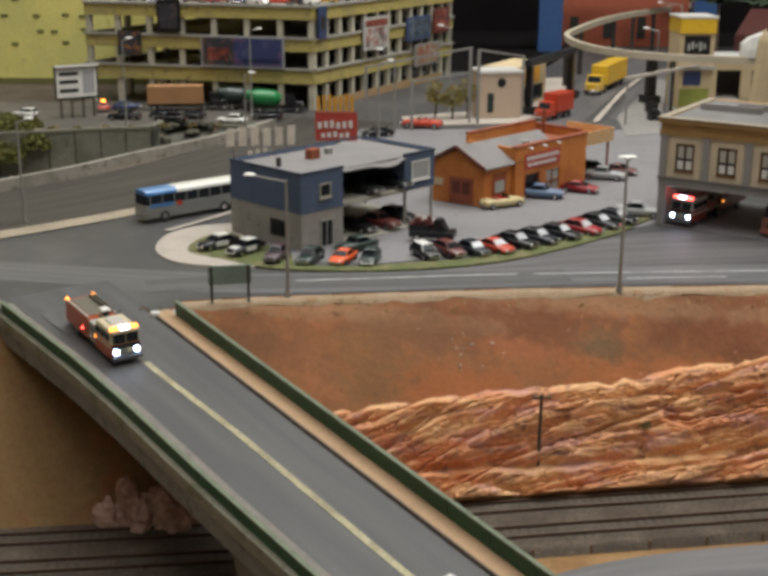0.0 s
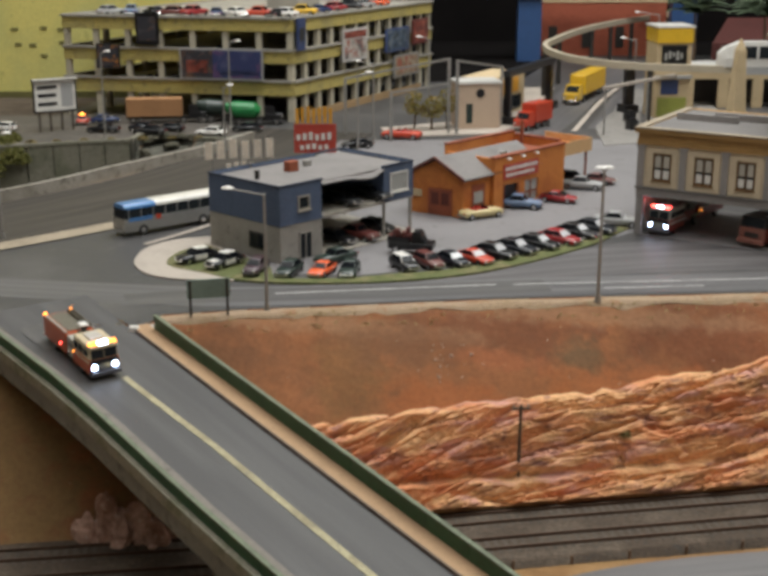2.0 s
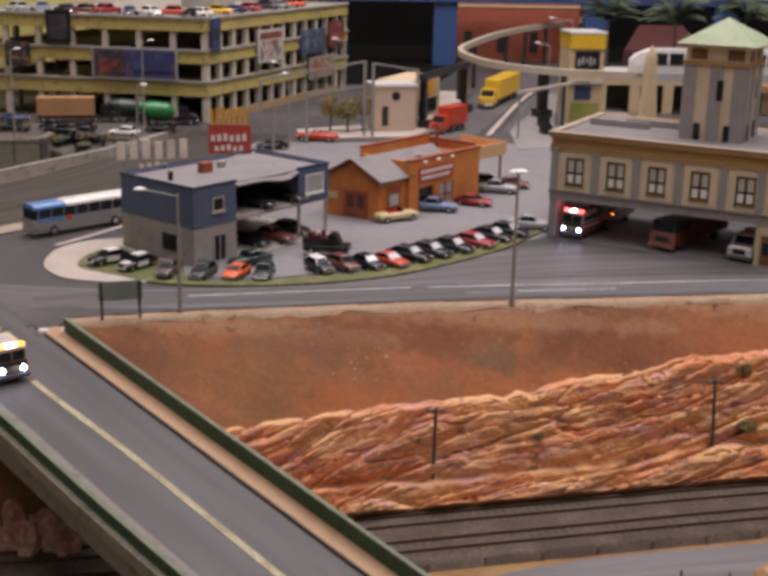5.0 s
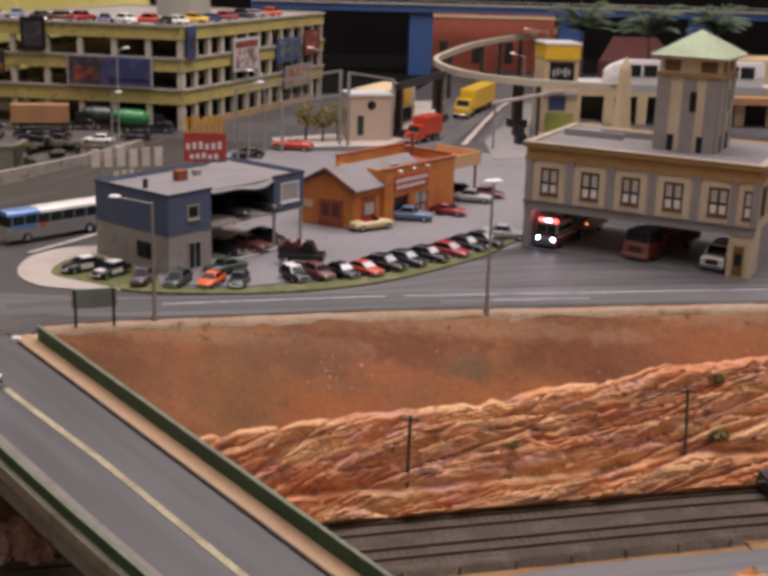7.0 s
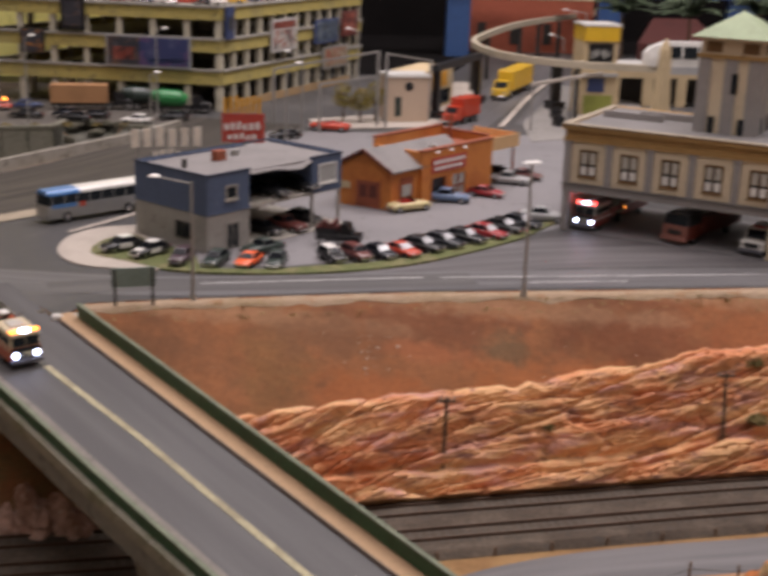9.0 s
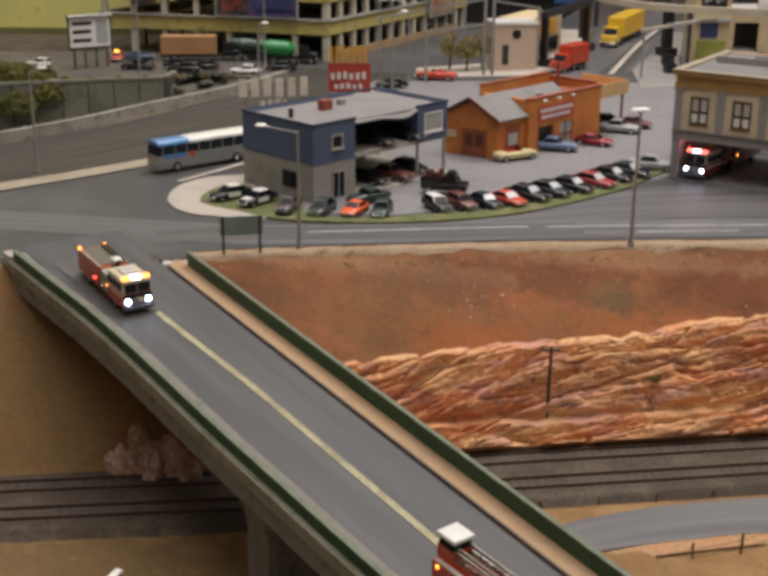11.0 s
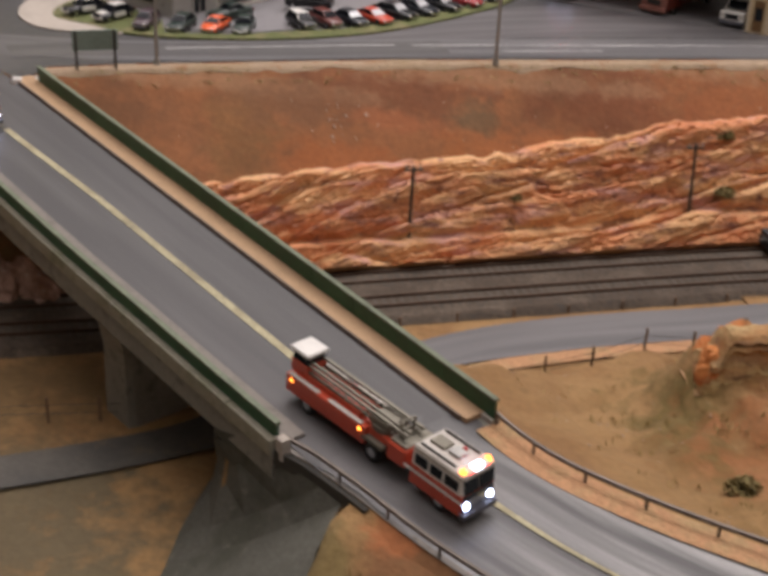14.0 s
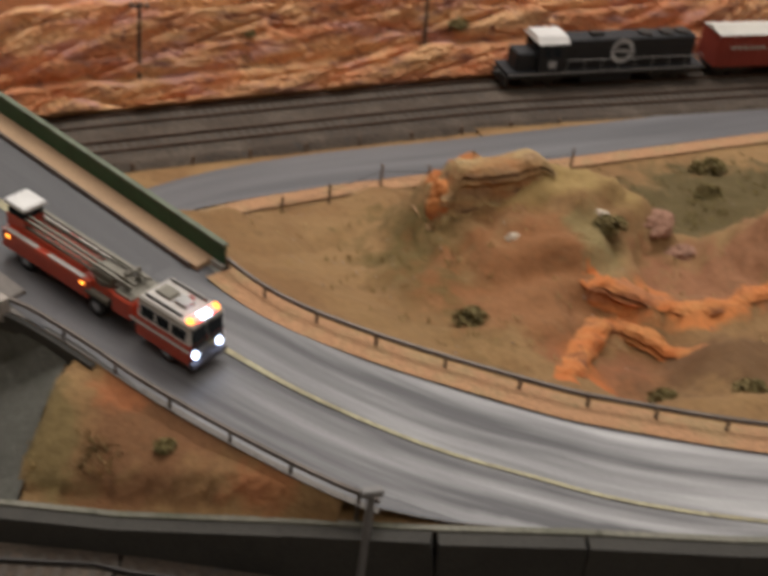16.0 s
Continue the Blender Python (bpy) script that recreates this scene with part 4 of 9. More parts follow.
yl, uv = ribbon([on_bridge(a, lerp(LINE_WAY, a), 0.06) for a in np.arange(9.5, 52, 1.5)] + [p + Vector((0, 0, 0.1)) for p in NEAR_LINE[7:]], lambda t: 0.25 - 0.14 * smooth(0.24, 0.4, t), lambda t: 0.25 - 0.14 * smooth(0.24, 0.4, t))
solo("centre_line", yl, YELLOW_LINE, "worn yellow centre line over bridge and bend", "road marking", kind="structure", uv=uv)

# ---- near road with its guard rails ----
part_line = NEAR_LINE[4:]
INNER_WAY = [(1.8, 50.8, -4.6), (3.1, 49.8, -4.75), (5.4, 47.3, -5.02), (8.1, 43.9, -5.25), (11.8, 39.8, -5.38), (15.6, 36.1, -5.4), (21.4, 31.9, -5.4), (30, 27.8, -5.4), (44, 24.8, -5.4)]
OUTER_WAY = [tuple(on_bridge(53.4, 1.0)), (13.9, 51.7, -5.15), (15.9, 49.3, -5.3), (20.0, 45.8, -5.35), (25.8, 41.9, -5.4), (29.0, 40.2, -5.4), (36, 37.4, -5.4), (46, 35.0, -5.4), (62, 32.5, -5.4)]
ROAD_EDGE = spline([(11.7, 54.1, -5.0), (13.9, 50.9, -5.2), (15.9, 48.4, -5.3), (19.7, 44.7, -5.35), (25.6, 40.9, -5.4), (28.6, 39.1, -5.4), (36, 36.2, -5.4), (46, 33.7, -5.4), (62, 31.2, -5.4)], 0.6)
BEND = spline(INNER_WAY, 0.6)


def reach(t):
    """How far the road goes to the inner kerb at a share of its length."""
    i = min(int(round(t * (len(part_line) - 1))), len(part_line) - 1)
    p, sd = part_line[i], sides(part_line)[i]
    q = min(BEND, key=lambda c: abs((c - p).x * -sd.y + (c - p).y * sd.x))
    return min(max((q - p).dot(sd), 3.0), 6.0)


OUTER = spline(OUTER_WAY, 0.6)


def reach_out(t):
    """How far the road goes to the outer guard rail."""
    i = min(int(round(t * (len(part_line) - 1))), len(part_line) - 1)
    p, sd = part_line[i], sides(part_line)[i]
    q = min(ROAD_EDGE, key=lambda c: abs((c - p).x * -sd.y + (c - p).y * sd.x))
    return min(max(-(q - p).dot(sd), 3.0), 7.5)


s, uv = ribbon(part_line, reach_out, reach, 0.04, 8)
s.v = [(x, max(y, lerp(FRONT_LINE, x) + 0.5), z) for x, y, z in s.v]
solo("near_road", s, NEAR_ROAD, "polished grey road bending away from the bridge, sheen painted as pale streaks", "road", kind="structure", uv=uv)


def guard_rail(points, label):
    g = thing("guard_rail", label, "guard rail", group="guard rails of the bend")
    rail = Shape()
    ss = sides(points)
    rail.loft([[p + s * o + Vector((0, 0, h)) for o, h in ((-0.06, 0.5), (0.06, 0.52), (0.02, 0.62), (0.07, 0.72), (-0.06, 0.76))] for p, s in zip(points, ss)])
    part("rail", rail, RAIL_DARK, g, "dark weathered rail")
    for i in range(0, len(points), 3):
        p = points[i]
        part("post", Shape().box(p.x - 0.07, p.x + 0.07, p.y - 0.07, p.y + 0.07, p.z - 0.9, p.z + 0.68), RAIL_DARK, g)


guard_rail(spline(OUTER_WAY, 1.1), "dark steel guard rail on short posts, outer bend")
INNER = spline(INNER_WAY, 1.1)
INNER = [p for p in INNER if p.y > lerp(FRONT_LINE, p.x) + 0.15]
guard_rail(INNER, "dark steel guard rail on short posts, inner bend")
kerb, uv = ribbon(INNER, 0.16, 0.16, 0.05)
solo("inner_kerb", kerb, SIDEWALK, "worn grey kerb strip below the inner guard rail", "kerb", kind="structure", uv=uv)
paving = thing("slope_paving", "dark grey concrete slope below the bridge end", "pavement", kind="structure")
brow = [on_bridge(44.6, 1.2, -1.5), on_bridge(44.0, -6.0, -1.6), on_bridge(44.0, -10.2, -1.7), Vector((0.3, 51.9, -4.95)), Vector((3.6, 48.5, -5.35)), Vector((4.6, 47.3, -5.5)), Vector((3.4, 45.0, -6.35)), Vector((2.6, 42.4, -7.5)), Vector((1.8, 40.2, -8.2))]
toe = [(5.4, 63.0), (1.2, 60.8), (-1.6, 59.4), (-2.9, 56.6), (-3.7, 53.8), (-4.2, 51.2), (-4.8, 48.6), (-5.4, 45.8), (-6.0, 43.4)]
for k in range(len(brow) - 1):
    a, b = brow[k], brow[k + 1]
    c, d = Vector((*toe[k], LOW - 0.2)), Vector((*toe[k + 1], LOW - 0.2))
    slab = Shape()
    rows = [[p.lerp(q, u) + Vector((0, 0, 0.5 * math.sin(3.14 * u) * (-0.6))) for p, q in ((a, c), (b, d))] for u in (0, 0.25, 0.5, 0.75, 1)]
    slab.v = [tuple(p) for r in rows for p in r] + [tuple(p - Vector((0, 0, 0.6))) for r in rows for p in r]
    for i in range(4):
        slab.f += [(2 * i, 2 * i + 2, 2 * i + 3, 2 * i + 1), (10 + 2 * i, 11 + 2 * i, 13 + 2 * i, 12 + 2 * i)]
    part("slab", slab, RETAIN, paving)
lip = Shape()
for a, b in zip(INNER[:5], INNER[1:6]):
    lip.bar(a + Vector((-0.3, -0.25, -0.35)), b + Vector((-0.3, -0.25, -0.35)), 0.3, 0.8)
solo("kerb_face", lip, DARK_CONCRETE, "dark face of the kerb beside the bridge end", "kerb", kind="structure")

# soil banked up against the inner kerb
bank = Shape()
BROW = [(40.2, 1.9), (42.4, 2.7), (45.0, 3.5), (47.3, 4.7)]
edge = [p for p in spline(INNER_WAY, 0.6)[9:] if p.y > lerp(FRONT_LINE, p.x) + 0.5]
for p, sd in zip(edge, sides(edge)):
    far = 0.1
    while (p + sd * far).y > lerp(FRONT_LINE, (p + sd * far).x) + 0.3 and far < 14:
        far += 0.1
    foot = min(lerp(FRONT_TOP, (p + sd * far).x) - 0.05, p.z - 0.05)
    for k in range(11):
        u = k / 10
        q = p + sd * (0.1 + (far - 0.1) * u)
        q.x = max(q.x, lerp(BROW, q.y))
        z = p.z - 0.03 + (foot - p.z) * (0.75 * u + 0.25 * smooth(0, 1, u))
        rough = 0.26 * noise.noise((q.x * 0.55, q.y * 0.55, 4.0)) + 0.10 * noise.noise((q.x * 1.7, q.y * 1.7, 7.0))
        bank.v.append((q.x, q.y, z + rough * math.sin(3.1416 * u)))
bank.f = [(i * 11 + c, i * 11 + c + 1, i * 11 + c + 12, i * 11 + c + 11) for i in range(len(edge) - 1) for c in range(10)]
solo("soil_bank", bank, SCRUB, "brown soil banked against the kerb of the bend", "verge", kind="structure", smooth=True)

# soil between the road's edge and the front wall where the bend leaves the bank
fill = Shape()
for x in np.arange(13.4, 20.9, 0.5):
    y, low = lerp(FRONT_LINE, x), lerp(FRONT_TOP, x) - 0.03
    for u in (0.0, 0.3, 0.65, 1.0):
        fill.v.append((x + 0.9 * u, y + 0.12 + 2.3 * u, low + (-5.58 - low) * smooth(0, 0.75, u) + 0.05 * noise.noise((x * 1.2, u * 3, 5.0)) * (1 - u)))
fill.f = [(i * 4 + c, i * 4 + c + 4, i * 4 + c + 5, i * 4 + c + 1) for i in range(len(fill.v) // 4 - 1) for c in range(3)]
solo("soil_strip", fill, SCRUB, "brown soil strip between bend and front wall", "verge", kind="structure", smooth=True)

# sandy strip between road and outer guard rail
shoulder = Shape()
edge = OUTER[::2]
for p, sd in zip(edge, sides(edge)):
    for o in (1.35, 0.7, 0.0, -0.7):
        q = p + sd * o
        shoulder.v.append((q.x, q.y, max(height(q.x, q.y) + 0.06, p.z + (0.07 if o > 0 else 0.2 * o)) + 0.03 * noise.noise((q.x, q.y, 0))))
shoulder.f = [(i * 4 + c, i * 4 + c + 1, i * 4 + c + 5, i * 4 + c + 4) for i in range(len(edge) - 1) for c in range(3)]
solo("shoulder", shoulder, ORANGE_SAND, "orange sandy shoulder below the outer guard rail", "verge", kind="structure")


# ---- vehicles ----
MESHES = {}


def cached(key, make):
    if key not in MESHES:
        MESHES[key] = make()
    return MESHES[key]


def wheel_mesh(r, w):
    def make():
        s = Shape()
        prof = [(r * 0.86, -w / 2), (r, -w * 0.36), (r, w * 0.36), (r * 0.86, w / 2)]
        s.loft([[(a * math.cos(6.28318 * i / 14), o, a * math.sin(6.28318 * i / 14)) for i in range(14)] for a, o in prof])
        return mesh_of("tyre", s, TYRE)
    return cached(("wheel", r, w), make)


def hub_mesh(r, w):
    return cached(("hub", r, w), lambda: mesh_of("rim", Shape().cyl((0, -w / 2 - 0.02, 0), (0, w / 2 + 0.02, 0), r * 0.55, n=10), CHROME))


def add_wheel(parent, x, y, r, w=0.22):
    ob = part("wheel", wheel_mesh(r, w), None, parent)
    ob.matrix_basis = pose(x * K, y * K, r * K)
    part("rim", hub_mesh(r, w), None, ob, "bright wheel rim")
    return ob


# name: length, half width, sill, bonnet height, boot height, roof height, cabin from rear foot, rear top, front top, front foot, wheel radius
CARS = {
    "sedan": (4.7, 0.90, 0.28, 0.86, 0.92, 1.42, -1.75, -1.15, 0.35, 1.05, 0.33),
    "coupe": (4.4, 0.90, 0.26, 0.80, 0.86, 1.28, -1.70, -0.85, 0.15, 0.95, 0.33),
    "hatch": (4.0, 0.85, 0.28, 0.90, 1.00, 1.48, -1.85, -1.55, 0.20, 0.85, 0.31),
    "classic": (5.1, 0.95, 0.30, 0.98, 0.98, 1.56, -1.45, -0.85, 0.40, 0.85, 0.36),
}


def car(style, coat, at, label, roof=None, open_top=False, screen=None, group="parked cars"):
    length, w, sill, bonnet, boot, top, c0, c1, c2, c3, r = CARS[style]
    ob = thing("parked_car", label, "car", at, group)
    h = length / 2

    def body():
        s = Shape()
        stations = [(-h, 0.62, 0.42, boot - 0.22), (-h + 0.18, 0.86, 0.30, boot - 0.06), (-h + 0.6, 0.97, sill, boot), (c0, 1.0, sill, boot + 0.02), (0, 1.0, sill, (boot + bonnet) / 2 + 0.04),
                    (c3, 1.0, sill, bonnet + 0.02), (h - 0.9, 0.98, sill, bonnet - 0.03), (h - 0.25, 0.90, 0.30, bonnet - 0.12), (h, 0.66, 0.40, bonnet - 0.28)]
        rings = []
        for x, f, lo, hi in stations:
            y = w * f
            mid = lo + (hi - lo) * 0.62
            rings.append([(x, -y * 0.93, lo), (x, y * 0.93, lo), (x, y, lo + 0.12), (x, y, mid), (x, y * 0.90, hi - 0.02), (x, y * 0.5, hi + 0.03), (x, -y * 0.5, hi + 0.03), (x, -y * 0.90, hi - 0.02), (x, -y, mid), (x, -y, lo + 0.12)])
        return mesh_of("body", s.loft(rings), coat, True)

    part("body", cached(("body", style, coat.name), body), None, ob)
    base = (boot + bonnet) / 2

    def cabin():
        s = Shape()
        ring = lambda z, a, b, y: [(a, -y * 0.9, z), (b, -y * 0.9, z), (b, y * 0.9, z), (a, y * 0.9, z)]
        s.loft([ring(base - 0.04, c0, c3, w * 0.98), ring(top - 0.05, c1, c2, w * 0.76), ring(top, c1 + 0.1, c2 - 0.12, w * 0.66)])
        return mesh_of("cabin", s, roof or coat)

    def pane(name, corners, inset=0.13):
        """A pane a little proud of the cabin's side."""
        q = [Vector(c) for c in corners]
        mid = sum(q, Vector()) / 4
        nrm = (q[1] - q[0]).cross(q[3] - q[0]).normalized()
        q = [c.lerp(mid, inset) for c in q]
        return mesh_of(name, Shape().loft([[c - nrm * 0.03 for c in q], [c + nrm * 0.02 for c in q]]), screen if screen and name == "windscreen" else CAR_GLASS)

    yb, yt, zb, zt = w * 0.98 * 0.9, w * 0.76 * 0.9, base, top - 0.05
    if open_top:
        part("seat", Shape().chamfer(-0.3, 0.4, -w * 0.7, w * 0.7, base - 0.1, base + 0.10, 0.06), TAIL, ob, "red bench seat")
        part("seat", Shape().chamfer(-1.3, -0.6, -w * 0.7, w * 0.7, base - 0.1, base + 0.10, 0.06), TAIL, ob)
        part("seat_back", Shape().chamfer(-0.5, -0.3, -w * 0.7, w * 0.7, base, base + 0.34, 0.08), TAIL, ob)
        part("windscreen", Shape().bar((0.55, 0, base), (0.3, 0, base + 0.42), w * 1.5, 0.04), CAR_GLASS, ob)
    else:
        shell = part("cabin", cached(("cabin", style, (roof or coat).name), cabin), None, ob)
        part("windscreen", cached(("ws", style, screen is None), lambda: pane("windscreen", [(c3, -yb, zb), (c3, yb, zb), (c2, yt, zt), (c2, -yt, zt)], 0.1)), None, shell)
        part("rear_window", cached(("rw", style), lambda: pane("rear_window", [(c0, yb, zb), (c0, -yb, zb), (c1, -yt, zt), (c1, yt, zt)])), None, shell)
        for sgn in (-1, 1):
            part("side_window", cached(("sw", style, sgn), lambda: pane("side_window", [(c0 + 0.15, yb, zb), (c1, yt, zt), (c2, yt, zt), (c3 - 0.15, yb, zb)] if sgn > 0 else [(c3 - 0.15, -yb, zb), (c2, -yt, zt), (c1, -yt, zt), (c0 + 0.15, -yb, zb)], 0.1)), None, shell)
    for x in (-h + 0.85, h - 0.85):
        for y in (-1, 1):
            add_wheel(ob, x, y * (w - 0.10), r)
    part("bumper", cached(("bf", style), lambda: mesh_of("bumper", Shape().chamfer(h - 0.12, h + 0.06, -w * 0.8, w * 0.8, 0.36, 0.52, 0.05), CHROME)), None, ob)
    part("bumper", cached(("br", style), lambda: mesh_of("bumper", Shape().chamfer(-h - 0.06, -h + 0.12, -w * 0.8, w * 0.8, 0.36, 0.52, 0.05), CHROME)), None, ob)
    for y in (-1, 1):
        part("headlight", cached(("hl", style, y), lambda: mesh_of("headlight", Shape().cyl((h - 0.16, y * w * 0.62, bonnet - 0.26), (h + 0.02, y * w * 0.62, bonnet - 0.28), 0.11, n=8), LAMP_OFF)), None, ob)
        part("tail_light", cached(("tl", style, y), lambda: mesh_of("tail_light", Shape().box(-h - 0.02, -h + 0.1, y * w * 0.62 - 0.12, y * w * 0.62 + 0.12, boot - 0.32, boot - 0.18), TAIL)), None, ob)
    return ob


DARKS = paint("midnight_paint", (0.011, 0.013, 0.02), 0.28, 0.08)
GREYISH = paint("gunmetal_paint", (0.024, 0.025, 0.028), 0.28, 0.08)
GREENISH = paint("bottle_green_paint", (0.022, 0.036, 0.03), 0.28, 0.08)
MAROON = paint("maroon_paint", (0.13, 0.035, 0.03))
PLUM = paint("plum_paint", (0.06, 0.035, 0.045))
ORANGE = paint("orange_paint", (0.75, 0.11, 0.02))
SCARLET = paint("scarlet_paint", (0.48, 0.05, 0.02))
CRIMSON = paint("crimson_paint", (0.30, 0.02, 0.025))
SLATE_BLUE = paint("slate_blue_paint", (0.13, 0.19, 0.31))
SILVER = paint("silver_paint", (0.38, 0.38, 0.38))
YELLOW = paint("yellow_paint", (0.72, 0.45, 0.03))
NAVY = paint("navy_paint", (0.03, 0.05, 0.14))

# Pale windscreens hold the glare of the overhead lamps in their colour.
GLARE_SCREEN = surface("glare_pale_screen", (0.50, 0.50, 0.52), 0.25, vary=0.12, relief=0)
row = [("hatch", BLACK, 3.5, 110.8, -62, 0.92, "black and white small car"), ("hatch", MAROON, 5.8, 111.5, -58, 0.92, "dull maroon small car"), ("sedan", DARKS, 8.0, 112.3, -55, 0.88, "midnight black sedan"),
       ("coupe", SCARLET, 10.2, 113.1, -50, 0.96, "bright scarlet coupe"), ("sedan", BLACK, 12.2, 114.9, -40, 1.0, "glossy black sedan"), ("sedan", DARKS, 14.4, 116.5, -41, 1.0, "midnight black sedan"),
       ("sedan", BLACK, 16.8, 118.3, -39, 1.0, "glossy black sedan"), ("sedan", CRIMSON, 19.2, 120.2, -40, 1.0, "deep crimson sedan"), ("sedan", BLACK, 21.4, 122.7, -41, 1.0, "glossy black sedan"),
       ("sedan", DARKS, 23.5, 124.7, -40, 1.0, "midnight black sedan"), ("classic", SILVER, 26.5, 127.6, -20, 1.0, "dull silver older car")]
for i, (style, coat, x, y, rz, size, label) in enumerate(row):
    car(style, coat, spot(x, y, 0.14, rz) @ Matrix.Scale(size, 4), label + " parked nose-out along the lawn", WHITE if i == 0 else None, screen=GLARE_SCREEN if i > 1 else None, group="row of parked cars")
for style, coat, x, y, rz, label in [("sedan", BLACK, -16.1, 113.3, -140, "black and white patrol car on the lawn"), ("sedan", BLACK, -13.3, 111.6, -128, "black patrol car with white roof on the lawn"),
                                     ("hatch", PLUM, -10.2, 109.2, -106, "dusty plum small car on the lawn"), ("sedan", GREENISH, -7.1, 109.3, -108, "dark green sedan on the lawn"),
                                     ("coupe", ORANGE, -4.1, 109.1, -112, "bright orange coupe on the lawn"), ("sedan", GREENISH, -1.6, 109.2, -98, "dark grey-green sedan on the lawn"),
                                     ("classic", GREENISH, -3.0, 113.2, -140, "dark green older car beside the showroom")]:
    one = car(style, coat, spot(x, y, 0.29 if x < -8.5 else 0.13, rz) @ Matrix.Scale(0.9, 4), label, group="cars round the showroom")
    if "patrol" in label:
        part("door_panel", Shape().box(-0.75, 0.75, -0.915, -0.895, 0.36, 0.84).box(-0.75, 0.75, 0.895, 0.915, 0.36, 0.84), WHITE, one, "white door")
        part("roof_panel", Shape().chamfer(-1.12, 0.3, -0.62, 0.62, 1.40, 1.46, 0.02), WHITE, one, "white roof panel")
        if "white roof" in label:
            part("bonnet_panel", Shape().chamfer(1.1, 2.05, -0.45, 0.45, 0.80, 0.905, 0.02), WHITE, one, "white bonnet panel")
for style, coat, x, y, rz, label, open_top in [("classic", CREAM_PAINT, 12.4, 131.6, 28, "cream open-top car by the orange workshop", True), ("classic", SLATE_BLUE, 17.2, 136.3, -15, "slate blue older car at the workshop door", False),
                                               ("coupe", CRIMSON, 22.0, 139.3, -25, "deep red coupe before the workshop", False), ("classic", SILVER, 26.0, 146.5, -20, "silver older car beside the canopy", False),
                                               ("sedan", BLACK, 25.2, 150.6, -25, "black sedan beside the canopy", False), ("coupe", MAROON, 28.4, 149.6, -30, "maroon coupe beside the canopy", False),
                                               ("classic", SCARLET, 5.0, 182.4, 165, "scarlet open-top car in the street", True), ("sedan", BLACK, -1.6, 175.0, 190, "black sedan in the street", False)]:
    car(style, coat, spot(x, y, 0.12, rz) @ Matrix.Scale(1.18 if coat is SCARLET else 1, 4), label, open_top=open_top, group="cars round the workshop")
for style, coat, x, y, z, rz in [("sedan", BLACK, -3.2, 120.6, 0.15, -40), ("classic", MAROON, -1.0, 122.2, 0.15, -38), ("sedan", GREYISH, 0.8, 125.4, 0.15, -40), ("sedan", GREYISH, -2.6, 121.0, 4.0, -40), ("sedan", GREYISH, 0.4, 123.8, 4.0, -42)]:
    car(style, coat, spot(x, y, z, rz), "dark car on show under the showroom's slab", group="cars on show")


def pickup():
    """A dark flat-bed with stacked gear."""
    ob = thing("pickup_truck", "dark weathered pickup loaded with dull red gear", "pickup truck", spot(4.4, 116.6, 0.12, -14) @ Matrix.Diagonal((0.84, 0.98, 1.22, 1)), "")
    s = Shape().chamfer(-2.7, 2.6, -0.95, 0.95, 0.45, 1.0, 0.12)
    part("body", s, BLACK, ob)
    part("cab", Shape().loft([[(0.1, -0.92, 1.0), (1.6, -0.92, 1.0), (1.6, 0.92, 1.0), (0.1, 0.92, 1.0)], [(0.25, -0.75, 1.85), (1.05, -0.75, 1.85), (1.05, 0.75, 1.85), (0.25, 0.75, 1.85)]]), BLACK, ob)
    part("windscreen", Shape().bar((1.64, 0, 1.05), (1.12, 0, 1.78), 1.5, 0.04), GLASS, ob)
    bed = Shape()
    for y in (-0.9, 0.9):
        bed.box(-2.7, 0.0, y - 0.05, y + 0.05, 1.0, 1.45)
    part("bed_sides", bed, BLACK, ob)
    load = Shape()
    for i in range(9):
        x, y = -2.4 + 0.27 * i, (-0.4, 0.3, 0.0)[i % 3]
        load.chamfer(x - 0.25, x + 0.25, y - 0.35, y + 0.35, 1.0, 1.55 + 0.16 * (i % 4), 0.06)
    part("load", load, MAROON, ob, "dull red stacked gear")
    for x in (-1.7, 1.7):
        for y in (-0.85, 0.85):
            add_wheel(ob, x, y, 0.40, 0.26)


pickup()


